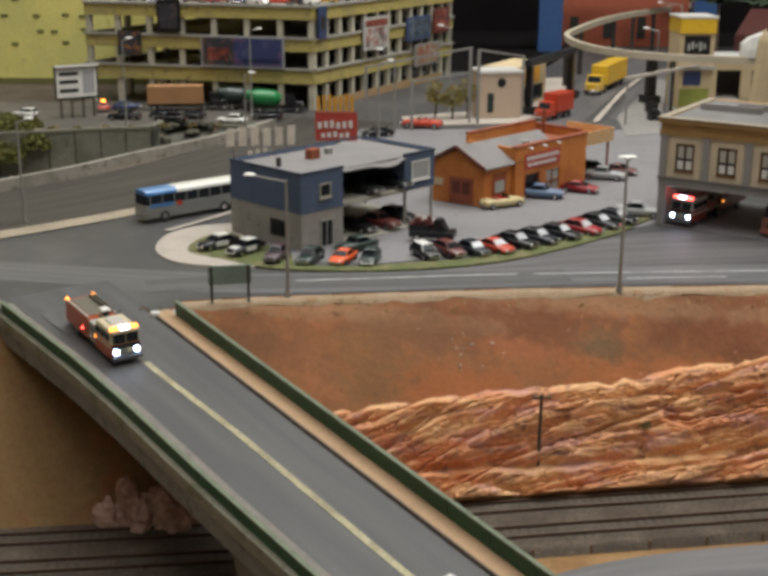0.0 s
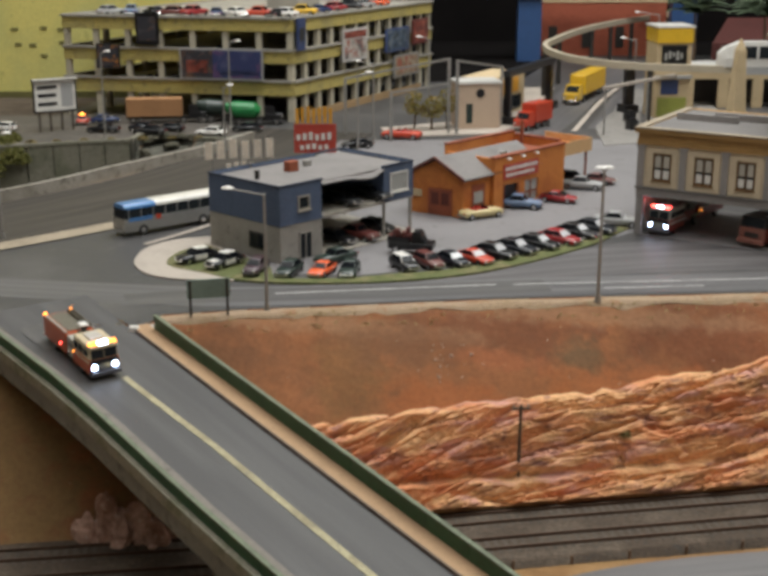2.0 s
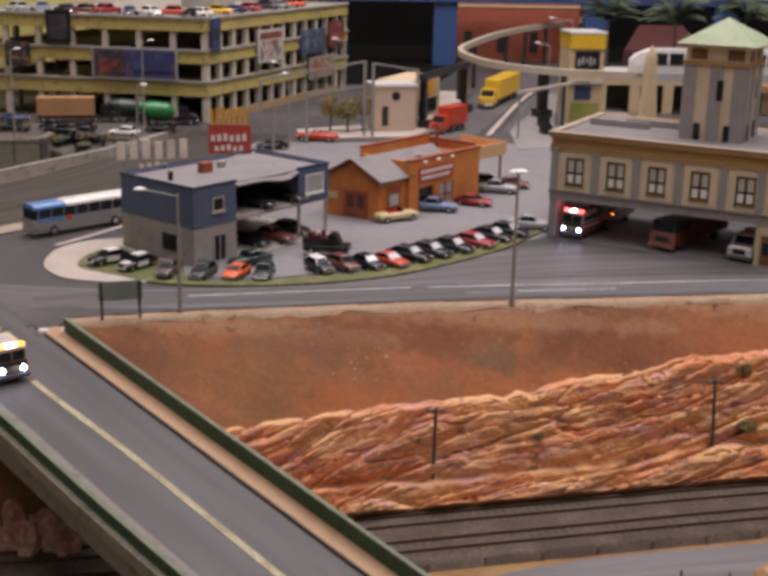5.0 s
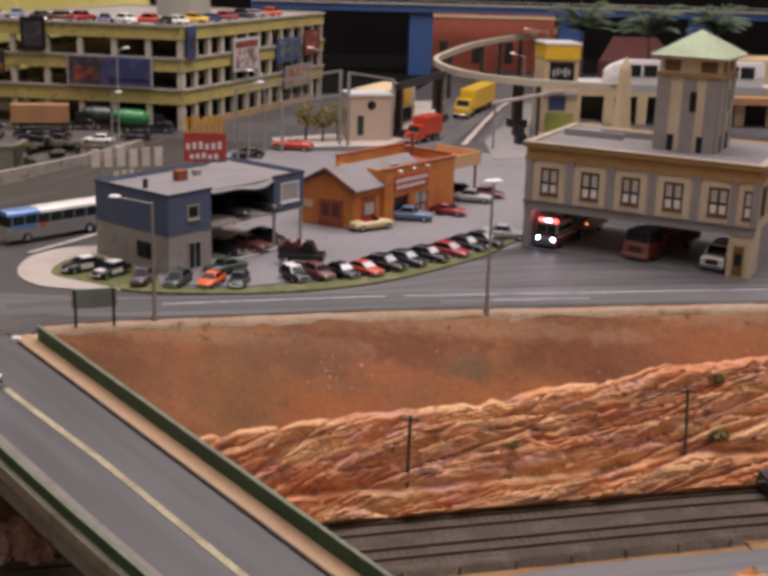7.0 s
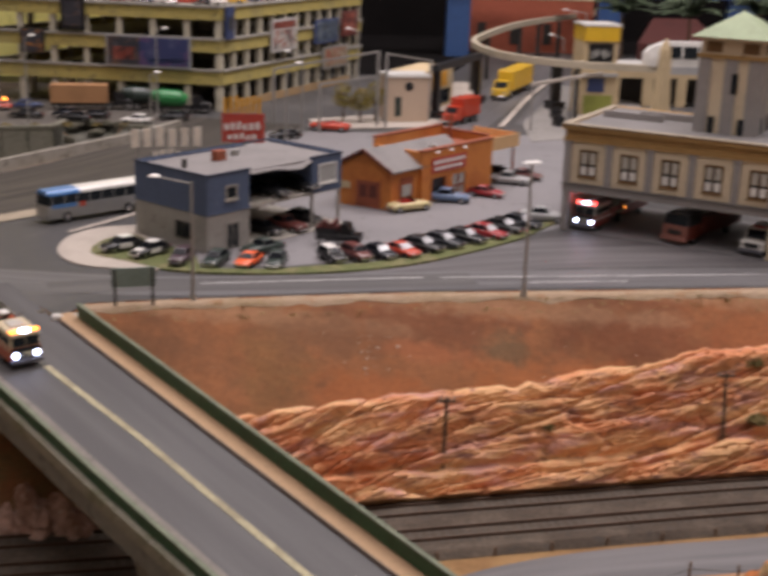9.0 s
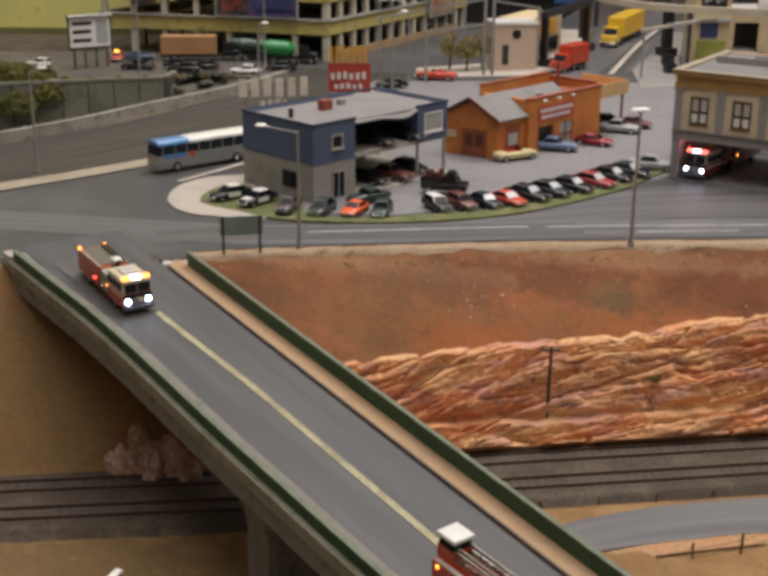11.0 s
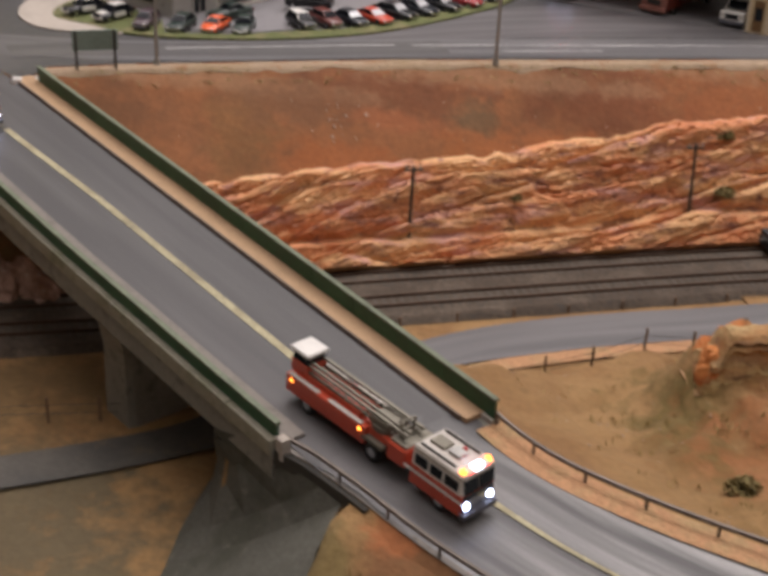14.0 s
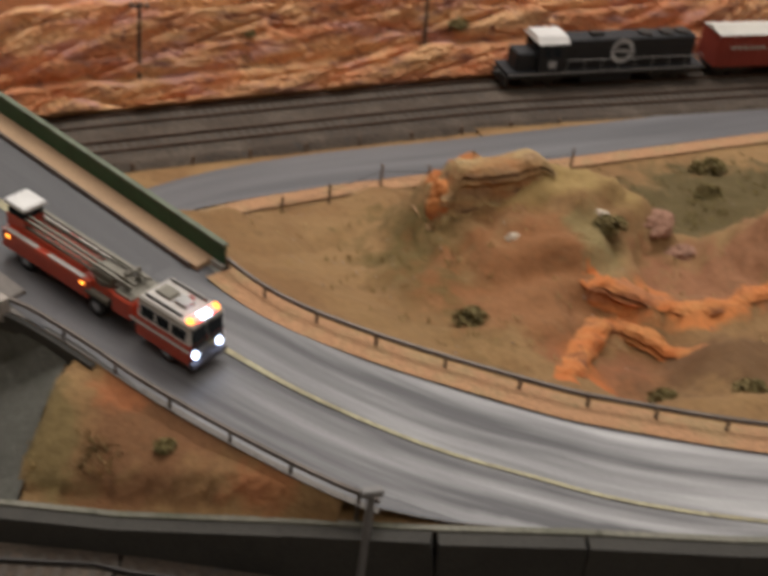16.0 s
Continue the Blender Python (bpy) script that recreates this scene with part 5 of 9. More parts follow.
# ---- coach ----
def coach():
    ob = thing("coach", "silver coach with blue front and white roof", "bus", spot(-20.8, 127.8, 0.1, 220), "")
    silver = surface("fluted_silver", (0.33, 0.33, 0.32), 0.35, 0.5, vary=0.1, relief=0.05)
    blue = paint("coach_blue", (0.07, 0.20, 0.46))
    s = Shape()
    sect = lambda x, f: [(x, -1.28 * f, 0.45), (x, 1.28 * f, 0.45), (x, 1.3 * f, 1.75), (x, 1.27 * f, 1.85), (x, -1.27 * f, 1.85), (x, -1.3 * f, 1.75)]
    part("body", s.loft([sect(-6.1, 0.97), sect(-5.9, 1), sect(5.8, 1), sect(6.1, 0.94)]), silver, ob)
    upper = lambda x, f: [(x, -1.27 * f, 1.85), (x, 1.27 * f, 1.85), (x, 1.2 * f, 2.85), (x, -1.2 * f, 2.85)]
    part("window_band", Shape().loft([upper(-6.05, 0.96), upper(-5.9, 1), upper(5.75, 1), upper(6.0, 0.92)]), GLASS, ob, "dark tinted window band")
    for i in range(9):
        x = -5.7 + 1.42 * i
        for y in (-1, 1):
            part("pillar", Shape().bar((x, y * 1.285, 1.85), (x - 0.1, y * 1.215, 2.85), 0.09, 0.06), silver, ob)
    roof = lambda x, f: [(x, -1.22 * f, 2.85), (x, 1.22 * f, 2.85), (x, 1.15 * f, 3.12), (x, 0.8 * f, 3.3), (x, -0.8 * f, 3.3), (x, -1.15 * f, 3.12)]
    part("roof", Shape().loft([roof(-6.0, 0.95), roof(-5.7, 1), roof(2.4, 1)]), WHITE, ob, "white roof")
    part("roof_front", Shape().loft([roof(2.4, 1.0), roof(5.6, 1), roof(6.0, 0.9)]), blue, ob, "blue front roof")
    part("stripe", Shape().box(2.9, 5.7, 1.302, 1.32, 1.55, 1.95).box(2.9, 5.7, -1.32, -1.302, 1.55, 1.95), blue, ob, "blue side stripe")
    for y in (-1.314, 1.314):
        part("emblem", Shape().box(1.9, 2.5, y - 0.012, y + 0.012, 1.45, 1.95), SCARLET, ob, "red emblem shape")
    part("windscreen", Shape().bar((6.07, 0, 1.75), (6.0, 0, 2.75), 2.1, 0.05), GLASS, ob)
    part("bumper", Shape().chamfer(6.0, 6.2, -1.2, 1.2, 0.4, 0.7, 0.08), CHROME, ob)
    for y in (-0.85, 0.85):
        part("headlight", Shape().cyl((6.08, y, 1.0), (6.16, y, 1.0), 0.16, n=10), LAMP_OFF, ob)
    for x in (4.0, -3.2, -4.4):
        for y in (-1.2, 1.2):
            add_wheel(ob, x, y, 0.55, 0.3)


coach()


# ---- fire trucks ----
OLD_RED = paint("dull_fire_red", (0.16, 0.032, 0.02))
DULL_FRONT = surface("faded_front_paint", (0.25, 0.10, 0.075), 0.6, vary=0.15, patch=0.8)
LADDER = surface("ladder_alloy", (0.17, 0.155, 0.12), 0.45, 0.5, vary=0.15, relief=0.03)


DULL_BUMPER = surface("dark_bumper_steel", (0.10, 0.10, 0.12), 0.6, 0.2, vary=0.15)
SILVER_LID = surface("tread_plate", (0.48, 0.45, 0.40), 0.5, 0.3, vary=0.1)


CAB_ROOF = surface("dusty_white_roof_paint", (0.50, 0.46, 0.41), 0.5, vary=0.15, patch=1.0, grain=5, relief=0.05, dirt=(0.25, 0.2, 0.17), dirty=0.35)


def ladder_truck(name, at, label, lit=True, red=FIRE_RED, top=WHITE, roof=CAB_ROOF, corner=LAMP_AMBER):
    """A tractor with a crew cab draws a long ladder trailer with a tiller cab at its end. Nose at x = 0."""
    ob = thing(name, label, "fire truck", at, "fire trucks")
    cab = part("cab", Shape().chamfer(-3.6, 0, -1.22, 1.22, 0.55, 1.72, 0.06), red, ob, "red crew cab")
    upper = lambda x, f=1.0: [(x, -1.2, 1.7), (x, 1.2, 1.7), (x, 1.14 * f, 2.62), (x, -1.14 * f, 2.62)]
    part("cab_top", Shape().loft([upper(-3.5), upper(-0.12), [(-0.05, -1.18, 1.7), (-0.05, 1.18, 1.7), (-0.18, 1.1, 2.6), (-0.18, -1.1, 2.6)]]), top, cab)
    part("cab_roof", Shape().chamfer(-3.55, -0.05, -1.18, 1.18, 2.6, 2.86, 0.12), roof, cab, "dusty cab roof")
    for y in (-0.56, 0.56):
        part("windscreen", Shape().bar((0.02, y, 1.76), (-0.12, y, 2.55), 1.0, 0.06), GLASS, cab)
    for x0, x1 in ((-1.25, -0.35), (-2.25, -1.45), (-3.3, -2.45)):
        for y in (-1.2, 1.2):
            part("side_window", Shape().box(x0, x1, y - 0.03 if y > 0 else y - 0.025, y + 0.025 if y > 0 else y + 0.03, 1.86, 2.42), GLASS, cab)
    part("bumper", Shape().chamfer(-0.05, 0.32, -1.24, 1.24, 0.42, 0.72, 0.06), DULL_BUMPER, cab)
    part("grille", Shape().box(0.04, 0.07, -0.62, 0.62, 0.8, 1.4), CHROME, cab)
    part("stripe", Shape().box(-4.0, 0.02, -1.235, -1.225, 1.25, 1.42).box(-4.0, 0.02, 1.225, 1.235, 1.25, 1.42), WHITE, cab)
    for y in (-0.86, 0.86):
        part("headlight", Shape().cyl((0.0, y, 1.06), (0.1, y, 1.06), 0.2, n=10), LAMP_WHITE if lit else LAMP_OFF, cab)
        part("corner_beacon", Shape().dome((-0.4, y * 1.05, 2.85), 0.2, 0.2, 0.26, 8, 3), corner if lit else LAMP_OFF, cab)
    part("light_bar", Shape().chamfer(-0.5, -0.15, -0.35, 0.35, 2.86, 3.04, 0.05), LAMP_WHITE if lit else LAMP_OFF, cab)
    for y in (-0.52, 0.52):
        part("side_flasher", Shape().chamfer(-0.5, -0.15, y - 0.16, y + 0.16, 2.86, 3.04, 0.05), LAMP_RED if lit else LAMP_OFF, cab)
        part("roof_rail", Shape().box(-3.3, -0.9, y * 1.7 - 0.05, y * 1.7 + 0.05, 2.86, 2.98), STEEL, cab)
    part("roof_box", Shape().chamfer(-2.0, -1.2, -0.35, 0.35, 2.86, 3.05, 0.05), GALV, cab)
    part("front_panel", Shape().box(0.0, 0.04, -1.1, 1.1, 0.74, 1.66), DARKS, cab, "dark front panel")
    part("beacon", Shape().dome((-1.6, 0.5, 2.86), 0.16, 0.16, 0.24, 8, 3), TAIL, cab)
    part("roof_vent", Shape().chamfer(-3.2, -2.2, -0.4, 0.4, 2.86, 3.0, 0.05), LADDER, cab)
    part("frame", Shape().box(-8.0, -3.9, -0.5, 0.5, 0.55, 0.95), STEEL, ob)
    part("engine_cover", Shape().chamfer(-5.4, -4.05, -1.15, 1.15, 0.95, 1.95, 0.1), red, ob)
    part("hose_tray", Shape().box(-5.3, -4.15, -1.0, 1.0, 1.95, 2.1), LADDER, ob)
    for y in (-1, 1):
        part("fender", Shape().chamfer(-7.3, -5.6, y * 1.0 - 0.22, y * 1.0 + 0.22, 1.06, 1.3, 0.08), LADDER, ob)
    for x in (-1.5, -6.4):
        for y in (-1.0, 1.0):
            add_wheel(ob, x, y, 0.52, 0.34)
    trailer = part("trailer", Shape().chamfer(-13.4, -7.0, -1.2, 1.2, 0.72, 1.75, 0.06).chamfer(-12.2, -7.8, -0.75, 0.75, 1.72, 2.05, 0.05).chamfer(-8.0, -5.4, -0.9, 0.9, 1.32, 1.75, 0.05), red, ob, "red equipment trailer")
    for y in (-1, 1):
        for i in range(3):
            x = -7.9 - 1.25 * i
            part("locker_door", Shape().box(x - 0.54, x + 0.54, y * 1.2 - 0.02, y * 1.2 + 0.02, 0.84, 1.58), red, trailer)
        part("locker_lid", Shape().box(-10.0, -7.4, y * 1.03 - 0.14, y * 1.03 + 0.14, 1.75, 1.8).box(-13.2, -10.8, y * 1.03 - 0.14, y * 1.03 + 0.14, 1.75, 1.8), SILVER_LID, trailer, "white tread plate lid")
        for x in (-7.4, -12.9):
            part("marker_lamp", Shape().dome((x, y * 1.2, 1.45), 0.14, 0.1, 0.16, 8, 3), LAMP_AMBER if lit else LAMP_OFF, trailer)
    for y in (-1.0, 1.0):
        add_wheel(ob, -11.6, y, 0.52, 0.34)
    ladder = Shape()
    for y, z in ((-0.62, 2.05), (0.62, 2.05), (-0.62, 2.5), (0.62, 2.5), (-0.42, 2.62), (0.42, 2.62)):
        ladder.bar((-12.2, y, z + 0.12), (-4.5, y, z - 0.06), 0.12, 0.12)
    for i in range(26):
        x = -12.0 + 0.285 * i
        ladder.bar((x, -0.6, 2.22), (x, 0.6, 2.22), 0.06, 0.06)
        if i % 2:
            for y in (-0.62, 0.62):
                ladder.bar((x, y, 2.1), (x + 0.5, y, 2.5), 0.05, 0.05)
    part("ladder", ladder, LADDER, ob, "grey alloy ladder lying along the trailer")
    part("turntable", Shape().cyl((-6.4, 0, 1.75), (-6.4, 0, 2.05), 0.95, n=16).chamfer(-7.2, -5.7, -0.8, 0.8, 2.0, 2.4, 0.08), LADDER, ob)
    tip = Shape()
    for y in (-0.5, 0.5):
        tip.bar((-5.1, y, 2.0), (-5.1, y, 2.9), 0.1, 0.1)
    tip.bar((-5.1, -0.5, 2.9), (-5.1, 0.5, 2.9), 0.1, 0.1).bar((-5.1, -0.5, 2.4), (-5.1, 0.5, 2.4), 0.1, 0.1)
    part("control_stand", tip, LADDER, ob)
    tiller = part("tiller_cab", Shape().chamfer(-13.6, -12.2, -0.72, 0.72, 1.75, 2.5, 0.06), red, ob)
    part("tiller_window", Shape().loft([[(-13.5, -0.68, 2.5), (-12.28, -0.68, 2.5), (-12.28, 0.68, 2.5), (-13.5, 0.68, 2.5)], [(-13.45, -0.62, 3.05), (-12.4, -0.62, 3.05), (-12.4, 0.62, 3.05), (-13.45, 0.62, 3.05)]]), GLASS, tiller)
    part("tiller_roof", Shape().chamfer(-13.7, -12.15, -0.78, 0.78, 3.05, 3.25, 0.08), WHITE, tiller, "white tiller roof")
    return ob


ladder_truck("ladder_truck", spot(10.7, 45.8, -5.08, -50.6, 3.8) @ Matrix.Scale(0.93, 4), "red and white ladder truck with lit lamps leaving the bridge")
# The bay's shade is mixed into this truck's darker red.
ladder_truck("ladder_truck", spot(29.9, 123.2, 0.16, 231), "red ladder truck with lit lamps in the station bay", True, surface("shaded_fire_red", (0.26, 0.03, 0.02), 0.35, vary=0.08, coat=0.3), CAB_ROOF, CAB_ROOF, LAMP_RED)


def pumper():
    ob = thing("fire_engine", "dull dark red fire engine parked in the station bay", "fire truck", spot(38.0, 118.2, 0.12, 224) @ Matrix.Scale(1.2, 4), "fire trucks")
    cab = part("cab", Shape().chamfer(-2.6, 0, -1.2, 1.2, 0.55, 1.7, 0.08), OLD_RED, ob)
    part("cab_top", Shape().loft([[(-2.5, -1.15, 1.7), (-0.05, -1.15, 1.7), (-0.05, 1.15, 1.7), (-2.5, 1.15, 1.7)], [(-2.45, -1.05, 2.6), (-0.3, -1.05, 2.6), (-0.3, 1.05, 2.6), (-2.45, 1.05, 2.6)]]), GREYISH, cab)
    part("windscreen", Shape().bar((-0.02, 0, 1.78), (-0.26, 0, 2.5), 1.9, 0.05), GLASS, cab)
    part("bumper", Shape().chamfer(0, 0.3, -1.2, 1.2, 0.42, 0.75, 0.06), DULL_FRONT, cab)
    part("front_panel", Shape().chamfer(-0.02, 0.05, -1.18, 1.18, 0.8, 1.66, 0.03), DULL_FRONT, cab, "faded orange-tan front")
    part("grille", Shape().box(0.05, 0.08, -0.6, 0.6, 0.9, 1.3), STEEL, cab)
    part("body", Shape().chamfer(-9.6, -2.75, -1.22, 1.22, 0.7, 2.1, 0.08), OLD_RED, ob)
    rack = Shape()
    for y in (-0.8, 0.0, 0.8):
        rack.bar((-9.4, y, 2.35), (-1.2, y, 2.55), 0.14, 0.14)
    for i in range(20):
        rack.bar((-9.2 + 0.4 * i, -0.8, 2.38), (-9.2 + 0.4 * i, 0.8, 2.38), 0.07, 0.07)
    part("ladder", rack, LADDER, ob)
    for x in (-1.5, -7.4):
        for y in (-1.0, 1.0):
            add_wheel(ob, x, y, 0.52, 0.34)


pumper()


def street_pumper():
    """A short pumper on the bridge: cream-topped crew cab, pump panel and red hose body. Nose at x = 0."""
    p = on_bridge(8.9, -6.1, 0.04)
    ob = thing("fire_engine", "orange-red fire engine with cream cab top and lit lamps on bridge", "fire truck", spot(p.x, p.y, p.z, -53.7, 5.3) @ Matrix.Scale(0.95, 4), "fire trucks")
    cab = part("cab", Shape().chamfer(-3.1, 0, -1.22, 1.22, 0.5, 1.68, 0.08), PUMP_RED, ob, "orange-red crew cab")
    side = lambda x, f: [(x, -1.2 * f, 1.66), (x, 1.2 * f, 1.66), (x, 1.12 * f, 2.5), (x, -1.12 * f, 2.5)]
    part("cab_top", Shape().loft([side(-3.05, 0.99), side(-0.3, 1.0), [(-0.04, -1.16, 1.66), (-0.04, 1.16, 1.66), (-0.2, 1.06, 2.48), (-0.2, -1.06, 2.48)]]), PUMP_CREAM, cab, "cream cab upper")
    part("cab_roof", Shape().chamfer(-3.1, -0.04, -1.18, 1.18, 2.48, 2.76, 0.13), PUMP_CREAM, cab)
    for y in (-0.54, 0.54):
        part("windscreen", Shape().bar((0.02, y, 1.74), (-0.15, y, 2.44), 0.98, 0.06), GLASS, cab)
    for x0, x1 in ((-1.2, -0.42), (-2.1, -1.4), (-2.9, -2.3)):
        for y in (-1.19, 1.19):
            part("side_window", Shape().box(x0, x1, y - 0.03, y + 0.03, 1.82, 2.34), GLASS, cab)
    part("front_panel", Shape().box(0.0, 0.04, -1.12, 1.12, 0.74, 1.62), DARKS, cab, "dark front panel")
    part("grille", Shape().box(0.04, 0.07, -0.5, 0.5, 0.8, 1.3), CHROME, cab)
    part("bumper", Shape().chamfer(-0.05, 0.38, -1.24, 1.24, 0.42, 0.72, 0.06), DULL_BUMPER, cab)
    for y in (-1, 1):
        part("headlight", Shape().cyl((0.04, y * 0.84, 1.06), (0.13, y * 0.84, 1.06), 0.22, n=10), LAMP_WHITE, cab)
        part("corner_lamp", Shape().dome((-0.36, y * 0.98, 2.75), 0.2, 0.2, 0.26, 8, 3), LAMP_AMBER, cab)
        part("side_flasher", Shape().chamfer(-0.5, -0.16, y * 0.58 - 0.16, y * 0.58 + 0.16, 2.76, 2.96, 0.05), LAMP_AMBER, cab)
        part("marker_lamp", Shape().dome((-2.95, y * 1.2, 1.35), 0.14, 0.1, 0.16, 8, 3), LAMP_AMBER, cab)
        part("stripe", Shape().box(-3.05, -0.02, y * 1.228 - 0.008, y * 1.228 + 0.008, 1.34, 1.52), PUMP_CREAM, cab)
    part("light_bar", Shape().chamfer(-0.5, -0.14, -0.36, 0.36, 2.76, 2.96, 0.05), LAMP_WHITE, cab)
    part("roof_hatch", Shape().chamfer(-2.6, -1.3, -0.6, 0.6, 2.76, 2.88, 0.05), CAB_ROOF, cab)
    pump = part("pump_panel", Shape().chamfer(-4.3, -3.15, -1.16, 1.16, 0.6, 2.2, 0.05), SILVER_LID, ob, "grey metal pump panel")
    for y in (-1, 1):
        for k in range(3):
            part("gauge", Shape().cyl((-3.95 + 0.32 * k, y * 1.12, 1.65), (-3.95 + 0.32 * k, y * 1.2, 1.65), 0.1, n=8), BLACK, pump)
        part("outlet", Shape().cyl((-3.75, y * 1.1, 1.0), (-3.75, y * 1.34, 0.96), 0.14, n=8), CHROME, pump)
    gun = part("deck_gun", Shape().cyl((-3.7, 0, 2.15), (-3.7, 0, 2.75), 0.16, n=8).cyl((-3.95, 0, 2.75), (-3.2, 0, 3.05), 0.14, 0.1, 8).chamfer(-4.1, -3.3, -0.4, 0.4, 2.2, 2.55, 0.08), BLACK, ob, "black deck gun")
    part("hood", Shape().chamfer(-4.2, -3.4, -0.36, 0.36, 3.0, 3.16, 0.06), WHITE, gun, "white cover")
    body = part("hose_body", Shape().chamfer(-8.8, -4.4, -1.22, 1.22, 0.62, 2.28, 0.06), PUMP_RED, ob, "orange-red locker body")
    part("hose_bed", Shape().box(-8.5, -4.7, -0.86, 0.86, 2.28, 2.36), LADDER, body)
    for y in (-1, 1):
        for k in range(3):
            part("locker_door", Shape().box(-5.75 - 1.0 * k, -4.85 - 1.0 * k, y * 1.225 - 0.015, y * 1.225 + 0.015, 1.25, 2.05), PUMP_RED, body)
        part("rim_rail", Shape().box(-8.75, -4.45, y * 1.12 - 0.07, y * 1.12 + 0.07, 2.28, 2.42), SILVER_LID, body)
        part("tail_lamp", Shape().dome((-8.6, y * 1.12, 2.4), 0.15, 0.15, 0.2, 8, 3), LAMP_AMBER, body)
        part("side_lamp", Shape().dome((-5.4, y * 1.23, 1.1), 0.14, 0.08, 0.14, 8, 3), LAMP_RED, body)
    part("ladder", Shape().bar((-8.4, 1.02, 2.5), (-4.6, 1.02, 2.5), 0.1, 0.3).bar((-8.4, 0.72, 2.5), (-4.6, 0.72, 2.5), 0.1, 0.3), LADDER, ob)
    part("step", Shape().box(-9.15, -8.8, -1.15, 1.15, 0.6, 0.72), SILVER_LID, body)
    for x in (-1.6, -6.6):
        for y in (-1.02, 1.02):
            add_wheel(ob, x, y, 0.52, 0.34)


PUMP_RED = paint("orange_red_engine_paint", (0.52, 0.10, 0.03))
PUMP_CREAM = paint("cream_engine_paint", (0.60, 0.50, 0.33))
street_pumper()


def utility_truck():
    """A boxy white utility vehicle with a dark grille."""
    ob = thing("utility_truck", "boxy white utility truck with dark grille in the station bay", "truck", spot(44.4, 113.9, 0.12, 232) @ Matrix.Scale(1.25, 4), "fire trucks")
    part("body", Shape().chamfer(-4.6, 0.0, -0.95, 0.95, 0.45, 1.25, 0.08), WHITE, ob)
    cab = part("cab", Shape().loft([[(-4.5, -0.93, 1.22), (-0.95, -0.93, 1.22), (-0.95, 0.93, 1.22), (-4.5, 0.93, 1.22)], [(-4.4, -0.82, 2.0), (-1.35, -0.82, 2.0), (-1.35, 0.82, 2.0), (-4.4, 0.82, 2.0)]]), WHITE, ob)
    part("windscreen", Shape().bar((-0.9, 0, 1.3), (-1.3, 0, 1.92), 1.5, 0.05), CAR_GLASS, cab)
    for y in (-1, 1):
        for x0, x1 in ((-2.5, -1.6), (-3.4, -2.6), (-4.3, -3.5)):
            part("side_window", Shape().box(x0, x1, y * 0.88 - 0.04, y * 0.88 + 0.04, 1.36, 1.86), CAR_GLASS, cab)
        part("headlight", Shape().cyl((-0.02, y * 0.7, 0.95), (0.06, y * 0.7, 0.95), 0.14, n=8), LAMP_OFF, ob)
    part("roof_light", Shape().chamfer(-2.3, -1.7, -0.5, 0.5, 2.0, 2.16, 0.04), TAIL, cab, "red roof light")
    part("grille", Shape().box(0.0, 0.04, -0.5, 0.5, 0.7, 1.1), BLACK, ob)
    part("bumper", Shape().chamfer(-0.05, 0.2, -0.95, 0.95, 0.38, 0.6, 0.05), DULL_BUMPER, ob)
    for x in (-0.95, -3.6):
        for y in (-0.82, 0.82):
            add_wheel(ob, x, y, 0.42, 0.28)


utility_truck()


# ---- goods vehicles in the upper streets ----
def lorry(name, at, cab_paint, box_paint, label, box=(-11.5, -2.6), round_top=False):
    ob = thing(name, label, "truck", at)
    cab = part("cab", Shape().chamfer(-1.2, 1.6, -1.15, 1.15, 0.7, 1.75, 0.15).loft([[(-1.2, -1.15, 1.7), (0.6, -1.15, 1.7), (0.6, 1.15, 1.7), (-1.2, 1.15, 1.7)], [(-1.2, -1.05, 2.8), (0.15, -1.05, 2.8), (0.15, 1.05, 2.8), (-1.2, 1.05, 2.8)]]), cab_paint, ob)
    part("windscreen", Shape().bar((0.62, 0, 1.8), (0.2, 0, 2.65), 1.9, 0.05), GLASS, cab)
    part("bumper", Shape().chamfer(1.6, 1.85, -1.15, 1.15, 0.45, 0.8, 0.06), CHROME, cab)
    for y in (-0.8, 0.8):
        part("headlight", Shape().cyl((1.58, y, 1.2), (1.68, y, 1.2), 0.16, n=8), LAMP_OFF, cab)
    a, b = box
    if round_top:
        drum = Shape()
        drum.cyl((a, 0, 2.9), (a + 1.6, 0, 2.4), 0.6, 1.35, 14).cyl((a + 1.6, 0, 2.4), (b - 1.2, 0, 2.2), 1.35, 1.25, 14).cyl((b - 1.2, 0, 2.2), (b - 0.2, 0, 2.1), 1.25, 0.6, 14)
        part("drum", drum, box_paint, ob, "green mixing drum")
    else:
        s = Shape().chamfer(a, b, -1.25, 1.25, 1.15, 3.95, 0.06)
        part("box_body", s, box_paint, ob)
        ribs = Shape()
        for x in np.arange(a + 0.4, b, 0.9):
            ribs.box(x - 0.04, x + 0.04, -1.29, 1.29, 1.2, 3.9)
        part("ribs", ribs, box_paint, ob)
    part("chassis", Shape().box(a, 0.5, -0.5, 0.5, 0.6, 1.15), STEEL, ob)
    for x in (0.7, -2.0, a + 1.0, a + 2.2):
        for y in (-1.0, 1.0):
            add_wheel(ob, x, y, 0.5, 0.34)
    return ob


